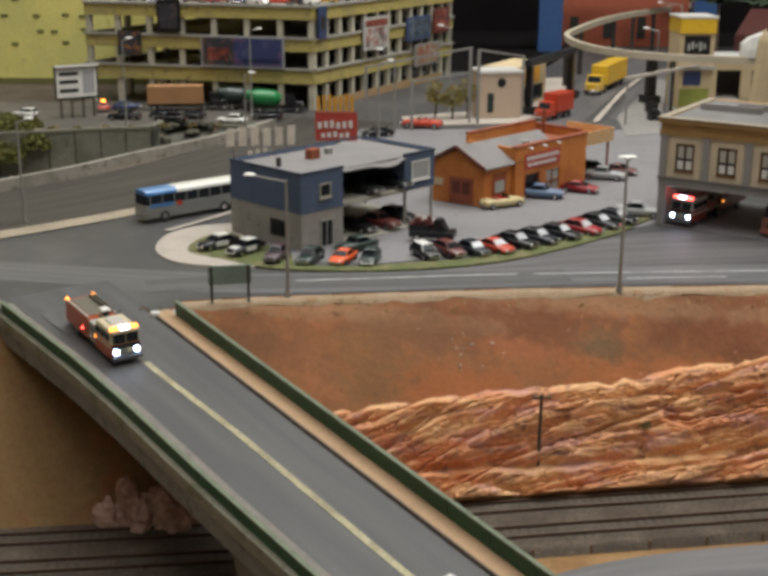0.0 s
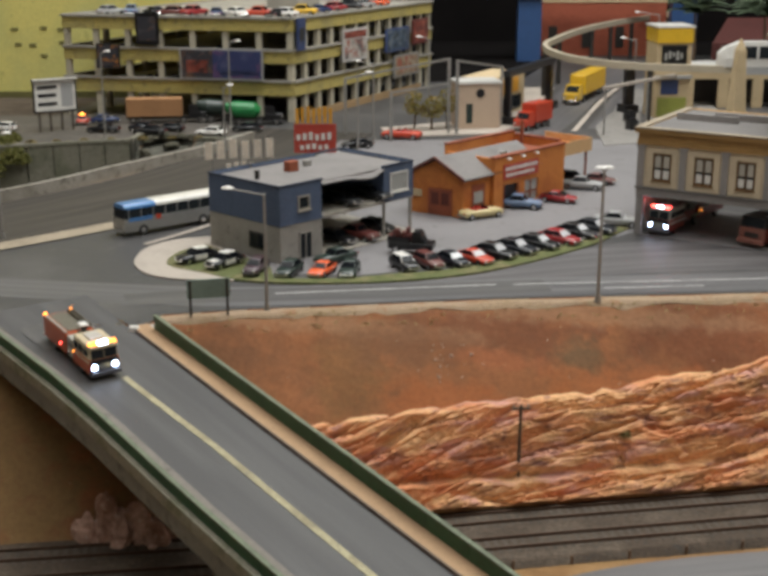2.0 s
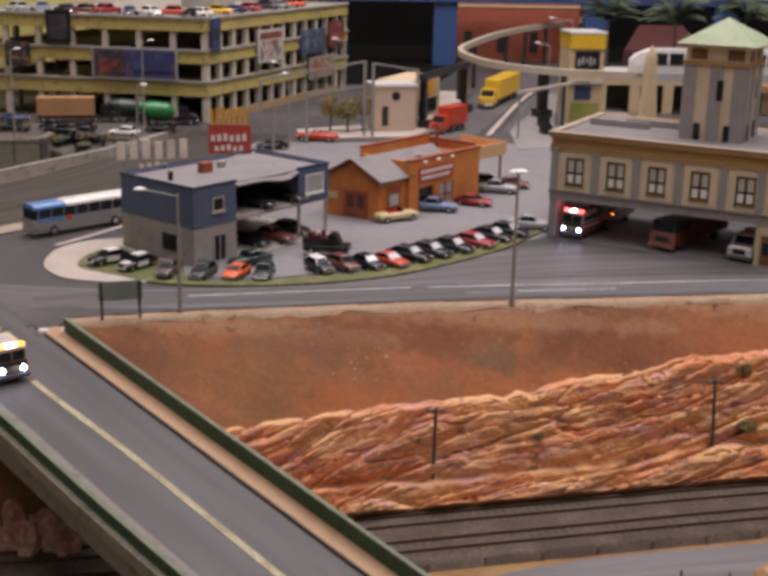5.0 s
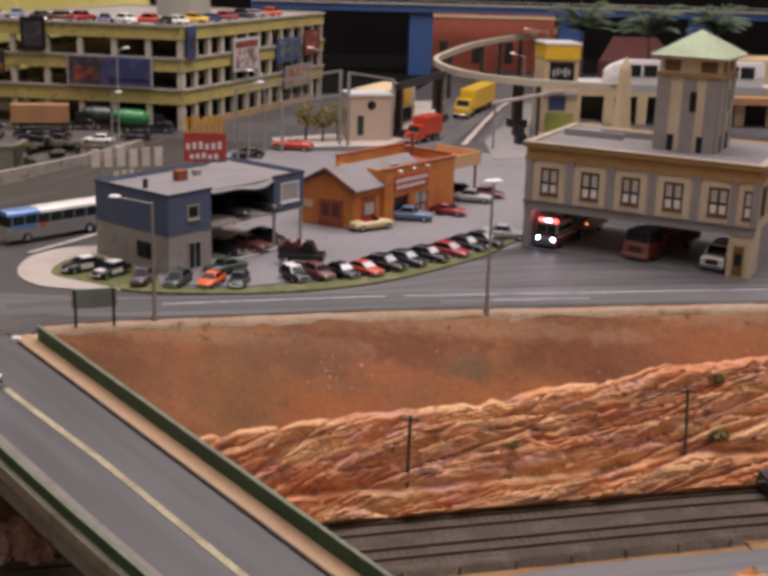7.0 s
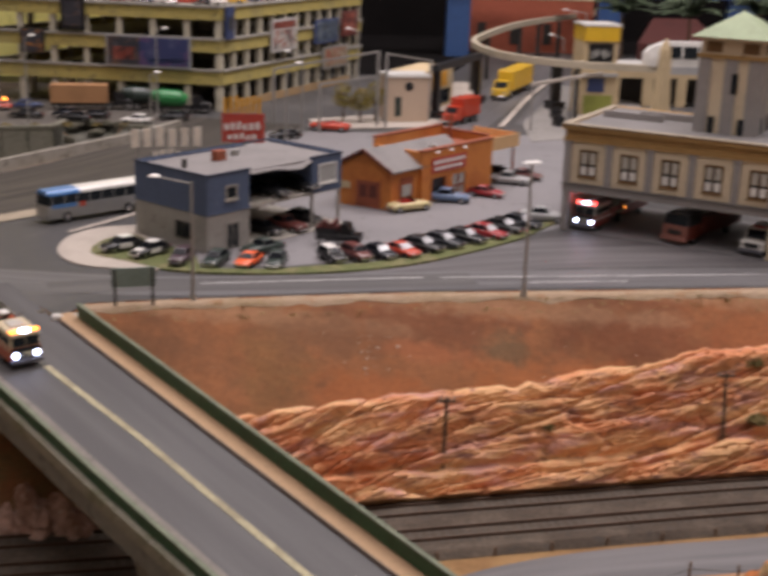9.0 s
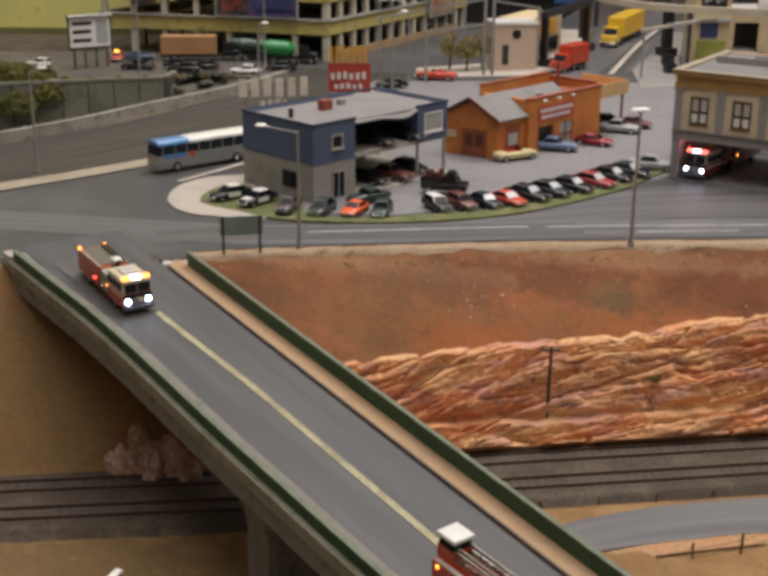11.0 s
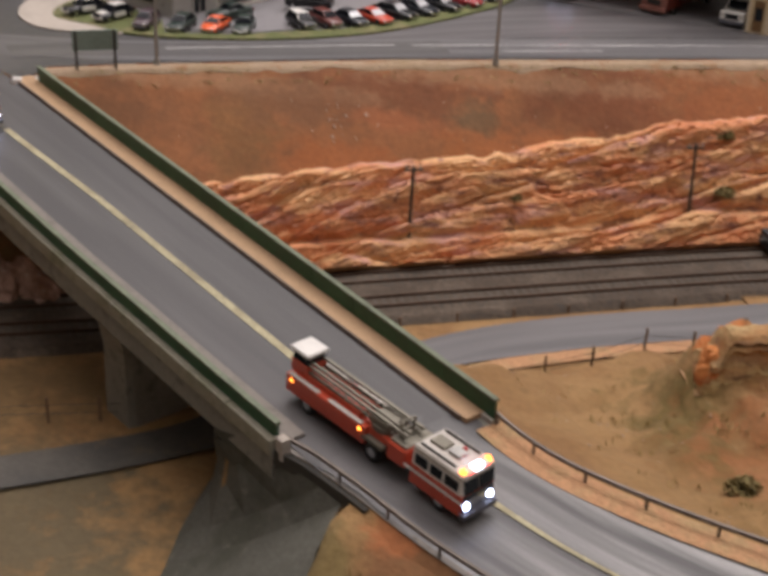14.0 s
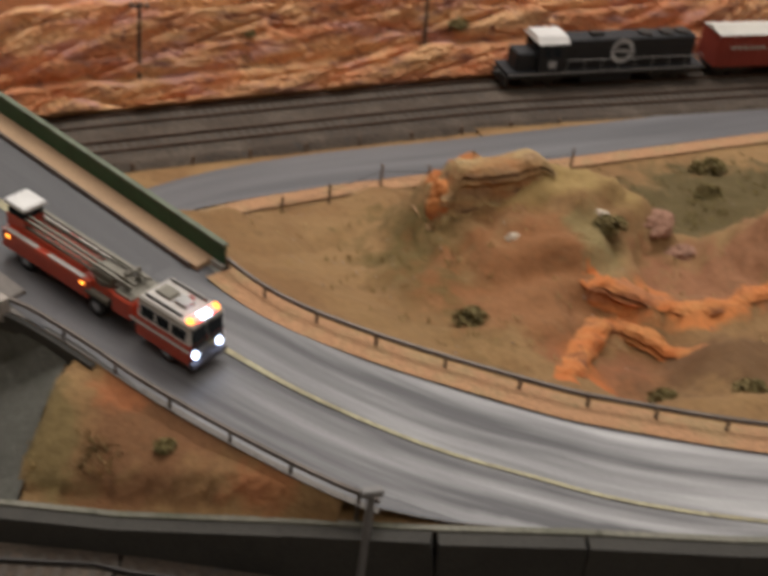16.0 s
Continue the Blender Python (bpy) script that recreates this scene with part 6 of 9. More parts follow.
TAN_BOX = surface("tan_corrugated", (0.38, 0.20, 0.09), 0.7, vary=0.15, patch=0.3)
GREEN_DRUM = paint("mixer_green", (0.02, 0.19, 0.05))
lorry("semi_trailer_truck", spot(-27.6, 199.0, 0.1, 6), BLACK, TAN_BOX, "tan box trailer truck before the car park", (-11.0, -2.2))
lorry("mixer_truck", spot(-15.3, 196.9, 0.1, 4), BLACK, GREEN_DRUM, "bright green mixer truck before the car park", (-7.4, -1.6), True)
lorry("mixer_truck", spot(-21.0, 200.4, 0.1, 14), BLACK, GREENISH, "dark green mixer truck beside the other one", (-6.8, -1.6), True)
lorry("box_truck", spot(24.2, 190.3, 0.1, 232), SCARLET, SCARLET, "bright red box truck leaving the crossing", (-6.4, -1.2))
lorry("semi_trailer_truck", spot(36.2, 218.5, 0.1, 246) @ Matrix.Scale(1.2, 4), YELLOW, YELLOW, "bright yellow trailer truck in the far street", (-14.5, -2.4))
for style, coat, x, y, rz, label in [("sedan", WHITE, -23.6, 185.6, 170, "white and black patrol car"), ("sedan", BLACK, -30.5, 189.5, 172, "black sedan"), ("hatch", DARKS, -35.0, 190.5, 168, "dark blue small car"), ("classic", BLACK, -40.5, 188.8, 175, "black older car"),
                                     ("sedan", SCARLET, -45.6, 197.5, 100, "red car"), ("sedan", NAVY, -42.2, 198.2, 20, "blue car"), ("hatch", WHITE, -56.0, 190.0, 160, "white small car"), ("sedan", BLACK, -18.6, 189.4, 175, "black sedan"), ("classic", BLACK, -33.0, 186.6, 172, "black older car")]:
    one = car(style, coat, spot(x, y, 0.1, rz), label + (" with lit amber lamp" if label == "red car" else "") + " waiting on the plaza", group="cars on the plaza")
    if label == "red car":
        part("roof_lamp", Shape().dome((-0.3, 0, 1.4), 0.4, 0.4, 0.4, 8, 3), LAMP_AMBER, one, "glowing amber roof lamp")


# ---- blue showroom ----
SHOW_BLUE = surface("faded_blue_wall", (0.085, 0.115, 0.19), 0.75, vary=0.14, patch=0.3, grain=5, dirt=(0.12, 0.15, 0.22), dirty=0.25)
SHOW_GREY = surface("grey_render", (0.36, 0.34, 0.31), 0.85, vary=0.12, patch=0.25, grain=5, dirt=(0.2, 0.18, 0.16), dirty=0.4)
ROOF_GREY = surface("tar_gravel_roof", (0.22, 0.205, 0.20), 0.9, vary=0.15, patch=0.2, grain=5)
BRICK_RED = surface("brick_red", (0.28, 0.08, 0.04), 0.85, vary=0.2, patch=0.4)
CURTAIN = surface("dull_curtain", (0.46, 0.43, 0.37), 0.8, vary=0.12)
PANE = paint("lit_window_pane", (0.40, 0.40, 0.38), 0.15)
CREAM = surface("cream_render", (0.55, 0.43, 0.26), 0.8, vary=0.1, patch=0.25, grain=5, dirt=(0.4, 0.3, 0.18), dirty=0.2)


def box_on(x0, x1, y0, y1, z0, z1):
    return Shape().box(x0, x1, y0, y1, z0, z1)


def window(parent, x0, x1, z0, z1, y=0.0, frame_mat=None, pane_mat=None, mull=1, sill=True):
    """A framed window in a wall of the thing whose outer face is y; outwards is -y."""
    fm = frame_mat or WHITE
    w = part("window", box_on(x0, x1, y - 0.02, y + 0.12, z0, z1), pane_mat or GLASS, parent)
    f = Shape()
    for a, b, c, d in ((x0 - 0.1, x0 + 0.06, z0 - 0.1, z1 + 0.1), (x1 - 0.06, x1 + 0.1, z0 - 0.1, z1 + 0.1), (x0, x1, z0 - 0.1, z0 + 0.06), (x0, x1, z1 - 0.06, z1 + 0.1)):
        f.box(a, b, y - 0.09, y + 0.02, c, d)
    for i in range(mull):
        x = x0 + (x1 - x0) * (i + 1) / (mull + 1)
        f.box(x - 0.05, x + 0.05, y - 0.07, y + 0.02, z0, z1)
    part("frame", f, fm, w)
    if sill:
        part("sill", box_on(x0 - 0.18, x1 + 0.18, y - 0.2, y + 0.02, z0 - 0.22, z0 - 0.1), fm, w)
    return w


def showroom():
    # local x runs along the open front (to the far end), y into the building
    ob = thing("car_showroom", "two-storey blue and grey car showroom with open bays", "building", spot(-8.1, 112.5, 0.1, 46), "")
    L, D, H, M = 18.5, 10.4, 7.4, 3.7
    # closed block at the near end
    for z0, z1, mat in ((0, M, SHOW_GREY), (M, H, SHOW_BLUE)):
        s = Shape()
        s.box(0, 5.4, 0, 0.35, z0, z1).box(0, 0.35, 0.35, D, z0, z1).box(5.05, 5.4, 0.35, D - 0.35, z0, z1 - 0.6 if z0 else z1)
        part("wall", s, mat, ob)
        if z0:
            s = Shape().box(L - 4.4, L, 0, 0.35, z0, z1).box(L - 0.35, L, 0.35, D, z0, z1).box(L - 4.4, L - 4.05, 0.35, D - 0.35, z0, z1 - 0.6)
            part("wall", s, mat, ob)
        part("wall", Shape().box(5.4, L - 4.4 if z0 else L - 2.0, D - 0.35, D, z0, z1).box(0.35, 5.05, D - 0.35, D, z0, z1), mat, ob)
    for x, y in ((L - 4.2, 0.2), (L - 0.2, 0.2), (L - 0.2, D - 0.5)):
        part("post", Shape().box(x - 0.12, x + 0.12, y - 0.12, y + 0.12, 0, M), SHOW_GREY, ob)
    part("soffit", Shape().box(L - 4.4, L, 0.0, D, M - 0.12, M), SHOW_GREY, ob)
    part("cladding_band", Shape().box(-0.06, 5.46, -0.06, 0.0, M - 0.1, M + 0.12).box(-0.06, 0.0, 0, D, M - 0.1, M + 0.12), SHOW_BLUE, ob)
    part("floor_slab", Shape().box(5.4, L - 4.4, 0.0, D - 0.35, M - 0.15, M + 0.2), CONCRETE, ob, "pale concrete upper deck")
    part("ground_slab", Shape().box(5.4, L, -0.8, D - 0.35, -0.1, 0.12), CONCRETE, ob)
    part("roof", Shape().box(0.35, L - 0.35, 0.35, D - 0.35, H - 0.55, H - 0.25), ROOF_GREY, ob, "grey gravelled flat roof")
    cap = Shape()
    for x0, x1, y0, y1 in ((-0.08, 5.5, -0.08, 0.14), (-0.08, 0.14, 0.14, D), (0.14, L, D - 0.14, D + 0.08), (L - 0.14, L + 0.08, -0.08, D - 0.14), (L - 4.5, L - 0.14, -0.08, 0.14)):
        cap.box(x0, x1, y0, y1, H - 0.06, H + 0.1)
    part("parapet", cap, surface("dark_blue_coping", (0.03, 0.04, 0.065), 0.75, vary=0.15), ob)
    lip = []
    for i in range(19):
        x = 5.42 + (L - 9.9) * i / 18
        sag = 0.32 * smooth(0.35, 0.72, i / 18) - 0.42 * smooth(0.78, 1.0, i / 18)
        lip.append([(x, -0.25 - sag * 0.6, H - 0.42 - sag), (x, 0.9, H - 0.24), (x, 0.9, H - 0.36), (x, -0.25 - sag * 0.6, H - 0.54 - sag)])
    part("canopy_edge", Shape().loft(lip), ROOF_GREY, ob, "warped front edge of the roof sheet")
    part("chimney", Shape().chamfer(6.4, 7.7, 5.6, 6.5, H - 0.3, H + 0.75, 0.05), BRICK_RED, ob, "small red brick chimney")
    part("roof_vent", Shape().cyl((2.0, 5.4, H - 0.3), (2.0, 5.4, H + 0.6), 0.25, n=8), STEEL, ob)
    part("roof_vent", Shape().chamfer(9.6, 10.4, 6.6, 7.2, H - 0.3, H + 0.35, 0.05), GALV, ob)
    window(ob, 2.4, 3.7, M + 1.2, M + 2.4, 0.0, CONCRETE, GLASS, 0)
    window(ob, L - 3.4, L - 0.9, M + 1.0, M + 2.8, 0.0, WHITE, PANE, 0)
    d = part("door", box_on(2.5, 3.9, -0.03, 0.1, 0.1, 2.5), GLASS, ob)
    part("frame", Shape().box(2.35, 2.5, -0.1, 0.02, 0.0, 2.65).box(3.9, 4.05, -0.1, 0.02, 0.0, 2.65).box(2.35, 4.05, -0.1, 0.02, 2.5, 2.65).box(3.15, 3.25, -0.1, 0.02, 0.1, 2.5), SHOW_GREY, d)
    # side window, in the wall at x = 0
    w = part("window", box_on(-0.03, 0.1, 2.3, 4.3, 1.1, 2.5), GLASS, ob)
    part("frame", Shape().box(-0.1, 0.02, 2.2, 2.32, 1.0, 2.6).box(-0.1, 0.02, 4.28, 4.4, 1.0, 2.6).box(-0.1, 0.02, 2.2, 4.4, 1.0, 1.12).box(-0.1, 0.02, 2.2, 4.4, 2.48, 2.6).box(-0.08, 0.02, 3.25, 3.35, 1.1, 2.5), STEEL, w)


showroom()


def letters(name, at, rows, label, posts=(), back=None):
    """A sign whose words cannot be read: a plain bar for each letter."""
    ob = thing(name, label, "sign", at)
    if back:
        x0, x1, z0, z1, mat = back
        part("panel", box_on(x0, x1, -0.1, 0.1, z0, z1), mat, ob)
    for x0, x1, z0, z1, n, mat in rows:
        for i in range(n):
            a = x0 + (x1 - x0) * i / n
            b = a + (x1 - x0) / n * 0.62
            lift = 0.12 * ((i * 7) % 3 - 1)
            part("letter_bar", box_on(a, b, -0.2, -0.1, z0 + lift * 0.3, z1 + lift), mat, ob)
    for x, z0, z1 in posts:
        part("post", Shape().cyl((x, 0.15, z0), (x, 0.15, z1), 0.1, n=6), GALV, ob)
    return ob


LETTER_TAN = surface("weathered_letter_tan", (0.86, 0.76, 0.64), 0.8, vary=0.2)
SIGN_RED = paint("sign_red", (0.46, 0.06, 0.04), 0.5)
SIGN_GOLD = paint("sign_gold", (0.68, 0.33, 0.03), 0.5)
letters("rooftop_letters", spot(-13.2, 128.0, 6.3, 8), [(-3.7, 3.9, 1.1, 3.0, 6, LETTER_TAN), (-1.5, 1.6, -0.4, 0.7, 4, LETTER_TAN)], "tan free-standing sign letters above the showroom", [(-3.0, -7.3, 1.2), (0.2, -7.3, 1.2), (3.0, -7.3, 1.2)])
letters("street_sign", spot(-6.2, 146, 0.1, 0), [(-2.2, 2.2, 6.1, 6.9, 6, WHITE), (-1.8, 1.8, 5.0, 5.6, 5, WHITE), (-2.3, 2.3, 8.1, 10.0, 7, SIGN_GOLD)], "red sign with white bars and gold letters on top", [(-1.6, 0, 4.8), (1.6, 0, 4.8)], (-2.5, 2.5, 4.6, 8.0, SIGN_RED))


# ---- orange workshop ----
ORANGE_WALL = surface("burnt_orange_wall", (0.56, 0.20, 0.045), 0.75, vary=0.12, patch=0.35, grain=5, second=(0.46, 0.145, 0.035))
DARK_TRIM = surface("dark_red_trim", (0.12, 0.03, 0.02), 0.7, vary=0.15)


def workshop():
    ob = thing("repair_workshop", "burnt orange repair workshop with gabled office and canopy", "building", spot(10.4, 131.2, 0.1, 47), "")
    # local x along the front to the far end, y into the block (to the camera's left)
    s = Shape()
    s.prism([(0, 0), (4.8, 0), (4.8, 6.6), (-1.2, 6.6)], 0, 4.4)
    part("wall", s, ORANGE_WALL, ob)
    gable = Shape().add([(0, 0, 4.4), (-1.2, 6.6, 4.4), (-0.6, 3.3, 6.1), (4.8, 0, 4.4), (4.8, 6.6, 4.4), (4.8, 3.3, 6.1)], [(0, 2, 1), (3, 4, 5), (0, 3, 5, 2), (1, 2, 5, 4), (0, 1, 4, 3)])
    part("gable", gable, ORANGE_WALL, ob)
    roof = Shape()
    for y0, y1 in ((-0.5, 3.3), (7.1, 3.3)):
        z0 = 4.15
        xa = -0.5 if y0 < 0 else -1.6
        roof.add([(xa, y0, z0), (14.0, y0, z0), (14.0, y1, 6.3), (-1.1, y1, 6.3), (xa, y0, z0 + 0.18), (14.0, y0, z0 + 0.18), (14.0, y1, 6.48), (-1.1, y1, 6.48)],
                 [(0, 1, 2, 3), (4, 7, 6, 5), (0, 4, 5, 1), (1, 5, 6, 2), (2, 6, 7, 3), (3, 7, 4, 0)])
    part("roof", roof, ROOF_GREY, ob, "grey shingled pitched roof")
    edge = Shape().bar((-0.45, -0.45, 4.25), (-1.05, 3.3, 6.42), 0.2, 0.3).bar((-1.6, 7.05, 4.25), (-1.05, 3.3, 6.42), 0.2, 0.3)
    part("bargeboard", edge, DARK_TRIM, ob)
    # gable-end window and side window
    w = part("door", Shape().prism([(-0.26, 1.3), (-0.83, 4.2), (-0.95, 4.18), (-0.38, 1.28)], 0.1, 3.0), BRICK_RED, ob, "wide dark red door")
    for a in (0.12, 0.55):
        q = lambda u: (-0.31 - 0.57 * u, 1.29 + 2.9 * u)
        (xa, ya), (xb, yb2) = q(a), q(a + 0.33)
        part("pane", Shape().prism([(xa - 0.02, ya), (xb - 0.02, yb2), (xb - 0.1, yb2 - 0.02), (xa - 0.1, ya - 0.02)], 1.2, 2.6), DARK_TRIM, w)
    part("notice", Shape().prism([(-1.02, 5.0), (-1.26, 6.2), (-1.36, 6.18), (-1.12, 4.98)], 1.9, 2.7), CREAM, ob, "small pale notice board")
    w = part("window", box_on(1.4, 3.8, -0.05, 0.1, 1.0, 3.4), BRICK_RED, ob)
    part("pane", box_on(1.8, 3.4, -0.09, 0.02, 1.3, 2.6), PANE, w)
    # taller front block with the doors
    s = Shape().box(4.8, 18.4, -0.5, 0.0, 0, 0.2)
    for x0, x1, z0, z1 in ((4.8, 6.6, 0, 5.9), (9.2, 10.6, 0, 5.9), (13.2, 18.4, 0, 5.9), (6.6, 9.2, 2.7, 5.9), (10.6, 13.2, 2.7, 5.9)):
        s.box(x0, x1, -0.5, 0.0, z0, z1)
    part("front_wall", s, ORANGE_WALL, ob)
    part("side_wall", Shape().box(18.0, 18.4, 0.0, 7.0, 0, 6.2).box(4.8, 5.2, 0.0, 6.6, 4.2, 5.9).box(5.2, 18.0, 6.6, 7.0, 0, 6.6), ORANGE_WALL, ob)
    part("coping", Shape().box(4.7, 18.5, -0.6, 0.1, 5.9, 6.1).box(17.95, 18.5, 0.1, 7.1, 6.2, 6.4).box(5.2, 17.95, 6.55, 7.1, 6.6, 6.8), BRICK_RED, ob)
    part("flat_roof", Shape().box(14.0, 18.0, 0.0, 6.6, 5.1, 5.3), BRICK_RED, ob)
    for x0, x1, mat in ((6.6, 9.2, BLACK), (10.6, 13.2, PANE)):
        part("garage_door", box_on(x0, x1, -0.3, -0.2, 0, 2.7), mat, ob)
    part("door_frame", Shape().box(10.6, 13.2, -0.4, -0.3, 1.2, 1.35).box(11.8, 11.95, -0.4, -0.3, 0, 2.7), BRICK_RED, ob)
    for x in (6.57, 9.22):
        part("door_post", box_on(x - 0.07, x + 0.07, -0.56, -0.5, 0, 2.8), BRICK_RED, ob)
    sign = part("sign_board", box_on(6.4, 13.0, -0.62, -0.52, 3.3, 5.0), SIGN_RED, ob, "red sign board with pale bars")
    for i in range(9):
        part("letter_bar", box_on(6.7 + 0.68 * i, 7.2 + 0.68 * i, -0.68, -0.62, 4.3, 4.7), WHITE, sign)
        if i < 8:
            part("letter_bar", box_on(6.9 + 0.68 * i, 7.4 + 0.68 * i, -0.68, -0.62, 3.6, 3.95), WHITE, sign)
    for x in (7.0, 9.6, 12.2):
        part("sign_lamp", Shape().cyl((x, -0.5, 5.7), (x, -1.0, 5.85), 0.05, n=5).dome((x, -1.0, 5.65), 0.22, 0.22, 0.2, 8, 3), WHITE, ob)
    part("roof_vent", Shape().chamfer(9, 10, 1.6, 2.6, 5.2, 5.9, 0.05), GALV, ob)
    part("flue", Shape().cyl((17.0, 4.8, 5.2), (17.0, 4.8, 8.3), 0.22, n=8), BRICK_RED, ob)
    can = part("canopy", Shape().box(18.4, 24.4, -0.2, 6.6, 4.7, 5.0), ORANGE_WALL, ob)
    part("canopy_fascia", Shape().box(18.4, 24.5, -0.3, -0.2, 4.3, 5.9).box(24.4, 24.5, -0.2, 6.6, 4.3, 5.9), surface("peach_fascia", (0.62, 0.40, 0.20), 0.7, vary=0.15), can)
    for x, y in ((24.0, 0.2), (24.0, 6.0)):
        part("canopy_post", Shape().cyl((x, y, 0), (x, y, 4.8), 0.16, n=8), BRICK_RED, can)


workshop()


# ---- fire station ----
STONE_GREY = surface("grey_pilaster", (0.30, 0.28, 0.27), 0.8, vary=0.12, patch=0.3, grain=5)
STONE_CREAM = surface("warm_cream_panel", (0.62, 0.52, 0.37), 0.8, vary=0.1, patch=0.3, grain=5)
CORNICE = surface("ochre_cornice", (0.36, 0.215, 0.075), 0.7, vary=0.12, patch=0.4)
SASH = surface("brown_sash", (0.16, 0.085, 0.03), 0.6, vary=0.15)
TILE_GREEN = surface("pale_green_tiles", (0.28, 0.34, 0.21), 0.7, vary=0.12, patch=0.4, grain=4)


def station():
    # local x along the street front, y into the building
    ob = thing("fire_station", "cream and grey fire station over open truck bays", "building", spot(27.7, 124.2, 0.1, -32.5), "")
    L, D, Z0, Z1 = 23.4, 15.5, 4.4, 9.5
    part("wall", Shape().box(0, L, 0, 0.4, Z0, Z1), STONE_CREAM, ob)
    part("wall", Shape().box(L - 0.4, L, 0.4, D, Z0, Z1), STONE_CREAM, ob)
    part("wall", Shape().box(0, 0.4, 0.4, D, 0, Z1), STONE_GREY, ob)
    # Pale lining and ceiling are added to brighten the dim bays.
    BAY = surface("brightened_bay_render", (0.70, 0.68, 0.62), 0.85, vary=0.15, patch=0.3, dirt=(0.3, 0.28, 0.24), dirty=0.4)
    part("wall", Shape().box(0.4, L - 0.4, D - 0.4, D, Z0, Z1), STONE_GREY, ob)
    for x0, x1 in ((0.4, 1.4), (L - 5.0, L - 0.4)):
        part("rear_pier", Shape().box(x0, x1, D - 0.4, D, 0, Z0), BAY, ob)
    part("lining", Shape().box(0.4, 0.46, 0.7, D - 0.4, 0.06, Z0), BAY, ob)
    part("floor_slab", Shape().box(0.4, L - 0.4, 0.4, D - 0.4, Z0, Z0 + 0.35), STONE_GREY, ob)
    part("pier", Shape().box(L - 2.3, L, 0.0, 3.6, 0, Z0), STONE_CREAM, ob)
    part("pier", Shape().box(L - 0.5, L, 3.6, D, 0, Z0), STONE_GREY, ob)
    part("pier", Shape().box(-0.05, 0.7, -0.05, 0.6, 0, Z0), STONE_GREY, ob)
    part("inner_ceiling", Shape().box(0.46, L - 0.4, 0.4, D - 0.4, Z0 - 0.05, Z0 - 0.004), BAY, ob)
    part("lintel", Shape().box(-0.1, L + 0.1, -0.15, 0.0, Z0 - 0.25, Z0 + 0.5), STONE_GREY, ob)
    part("ledge", Shape().box(-0.2, L + 0.2, -0.3, 0.0, Z0 + 0.5, Z0 + 0.68), surface("dark_ledge", (0.15, 0.14, 0.135), 0.8, vary=0.15), ob, "dark grey ledge")
    part("roof", Shape().box(0.4, L - 0.4, 0.4, D - 0.4, Z1 + 0.9, Z1 + 1.5), surface("grey_roof_felt", (0.17, 0.16, 0.155), 0.9, vary=0.1, patch=0.2), ob, "dull grey felt roof")
    for z0, z1, out in ((Z1 - 0.1, Z1 + 0.35, 0.2), (Z1 + 0.35, Z1 + 1.1, 0.1), (Z1 + 1.1, Z1 + 1.55, 0.4)):
        part("cornice", Shape().box(-out, L + out, -out, 0.4, z0, z1).box(L - 0.4, L + out, 0.4, D + out, z0, z1).box(-out, 0.4, 0.4, D + out, z0, z1).box(0.4, L - 0.4, D - 0.4, D + out, z0, z1), CORNICE, ob, "ochre moulded cornice")
    part("coping", Shape().box(-0.5, L + 0.5, -0.5, 0.35, Z1 + 1.55, Z1 + 1.68).box(L - 0.35, L + 0.5, 0.35, D, Z1 + 1.55, Z1 + 1.68).box(-0.5, 0.35, 0.35, D, Z1 + 1.55, Z1 + 1.68), TAN_WALK, ob)
    centres = [(2.5, 1.75), (6.8, 1.75), (11.0, 1.7), (15.3, 1.75), (19.7, 1.75), (22.55, 0.75)]
    edges = [0.25] + [(a[0] + b[0]) / 2 for a, b in zip(centres[:-1], centres[1:])] + [L - 0.15]
    for x in edges:
        part("pilaster", Shape().box(x - 0.36, x + 0.36, -0.14, 0.0, Z0 + 0.55, Z1 - 0.4).box(x - 0.48, x + 0.48, -0.18, 0.0, Z1 - 0.4, Z1 - 0.1), STONE_GREY, ob)
    for c, w in centres:
        a, b = c - w / 2 - (0.72 if w > 1 else 0.45), c + w / 2 + (0.72 if w > 1 else 0.45)
        part("surround", Shape().box(a, b, -0.08, 0.0, Z0 + 0.75, Z0 + 1.25).box(a, b, -0.08, 0.0, Z1 - 0.85, Z1 - 0.42)
             .box(a, c - w / 2 - 0.1, -0.08, 0.0, Z0 + 1.25, Z1 - 0.85).box(c + w / 2 + 0.1, b, -0.08, 0.0, Z0 + 1.25, Z1 - 0.85), STONE_CREAM, ob)
        win = window(ob, c - w / 2, c + w / 2, Z0 + 1.5, Z1 - 1.0, 0.0, SASH, GLASS, 1 if w > 1.5 else 0)
        part("apron_panel", box_on(c - w / 2 - 0.1, c + w / 2 + 0.1, -0.1, -0.01, Z0 + 1.25, Z0 + 1.5), SASH, win, "brown wooden apron")
        n = 2 if w > 1.5 else 1
        for i in range(n):
            a = c - w / 2 + w / n * i + 0.14
            b = a + w / n - 0.28
            part("blind", box_on(a, b, -0.04, -0.02, Z0 + 1.64, Z0 + 2.5), WHITE, win, "white half blind")
            part("blind", box_on(a, b, -0.04, -0.02, Z0 + 2.75, Z1 - 1.15), CURTAIN, win, "dull pale blind")
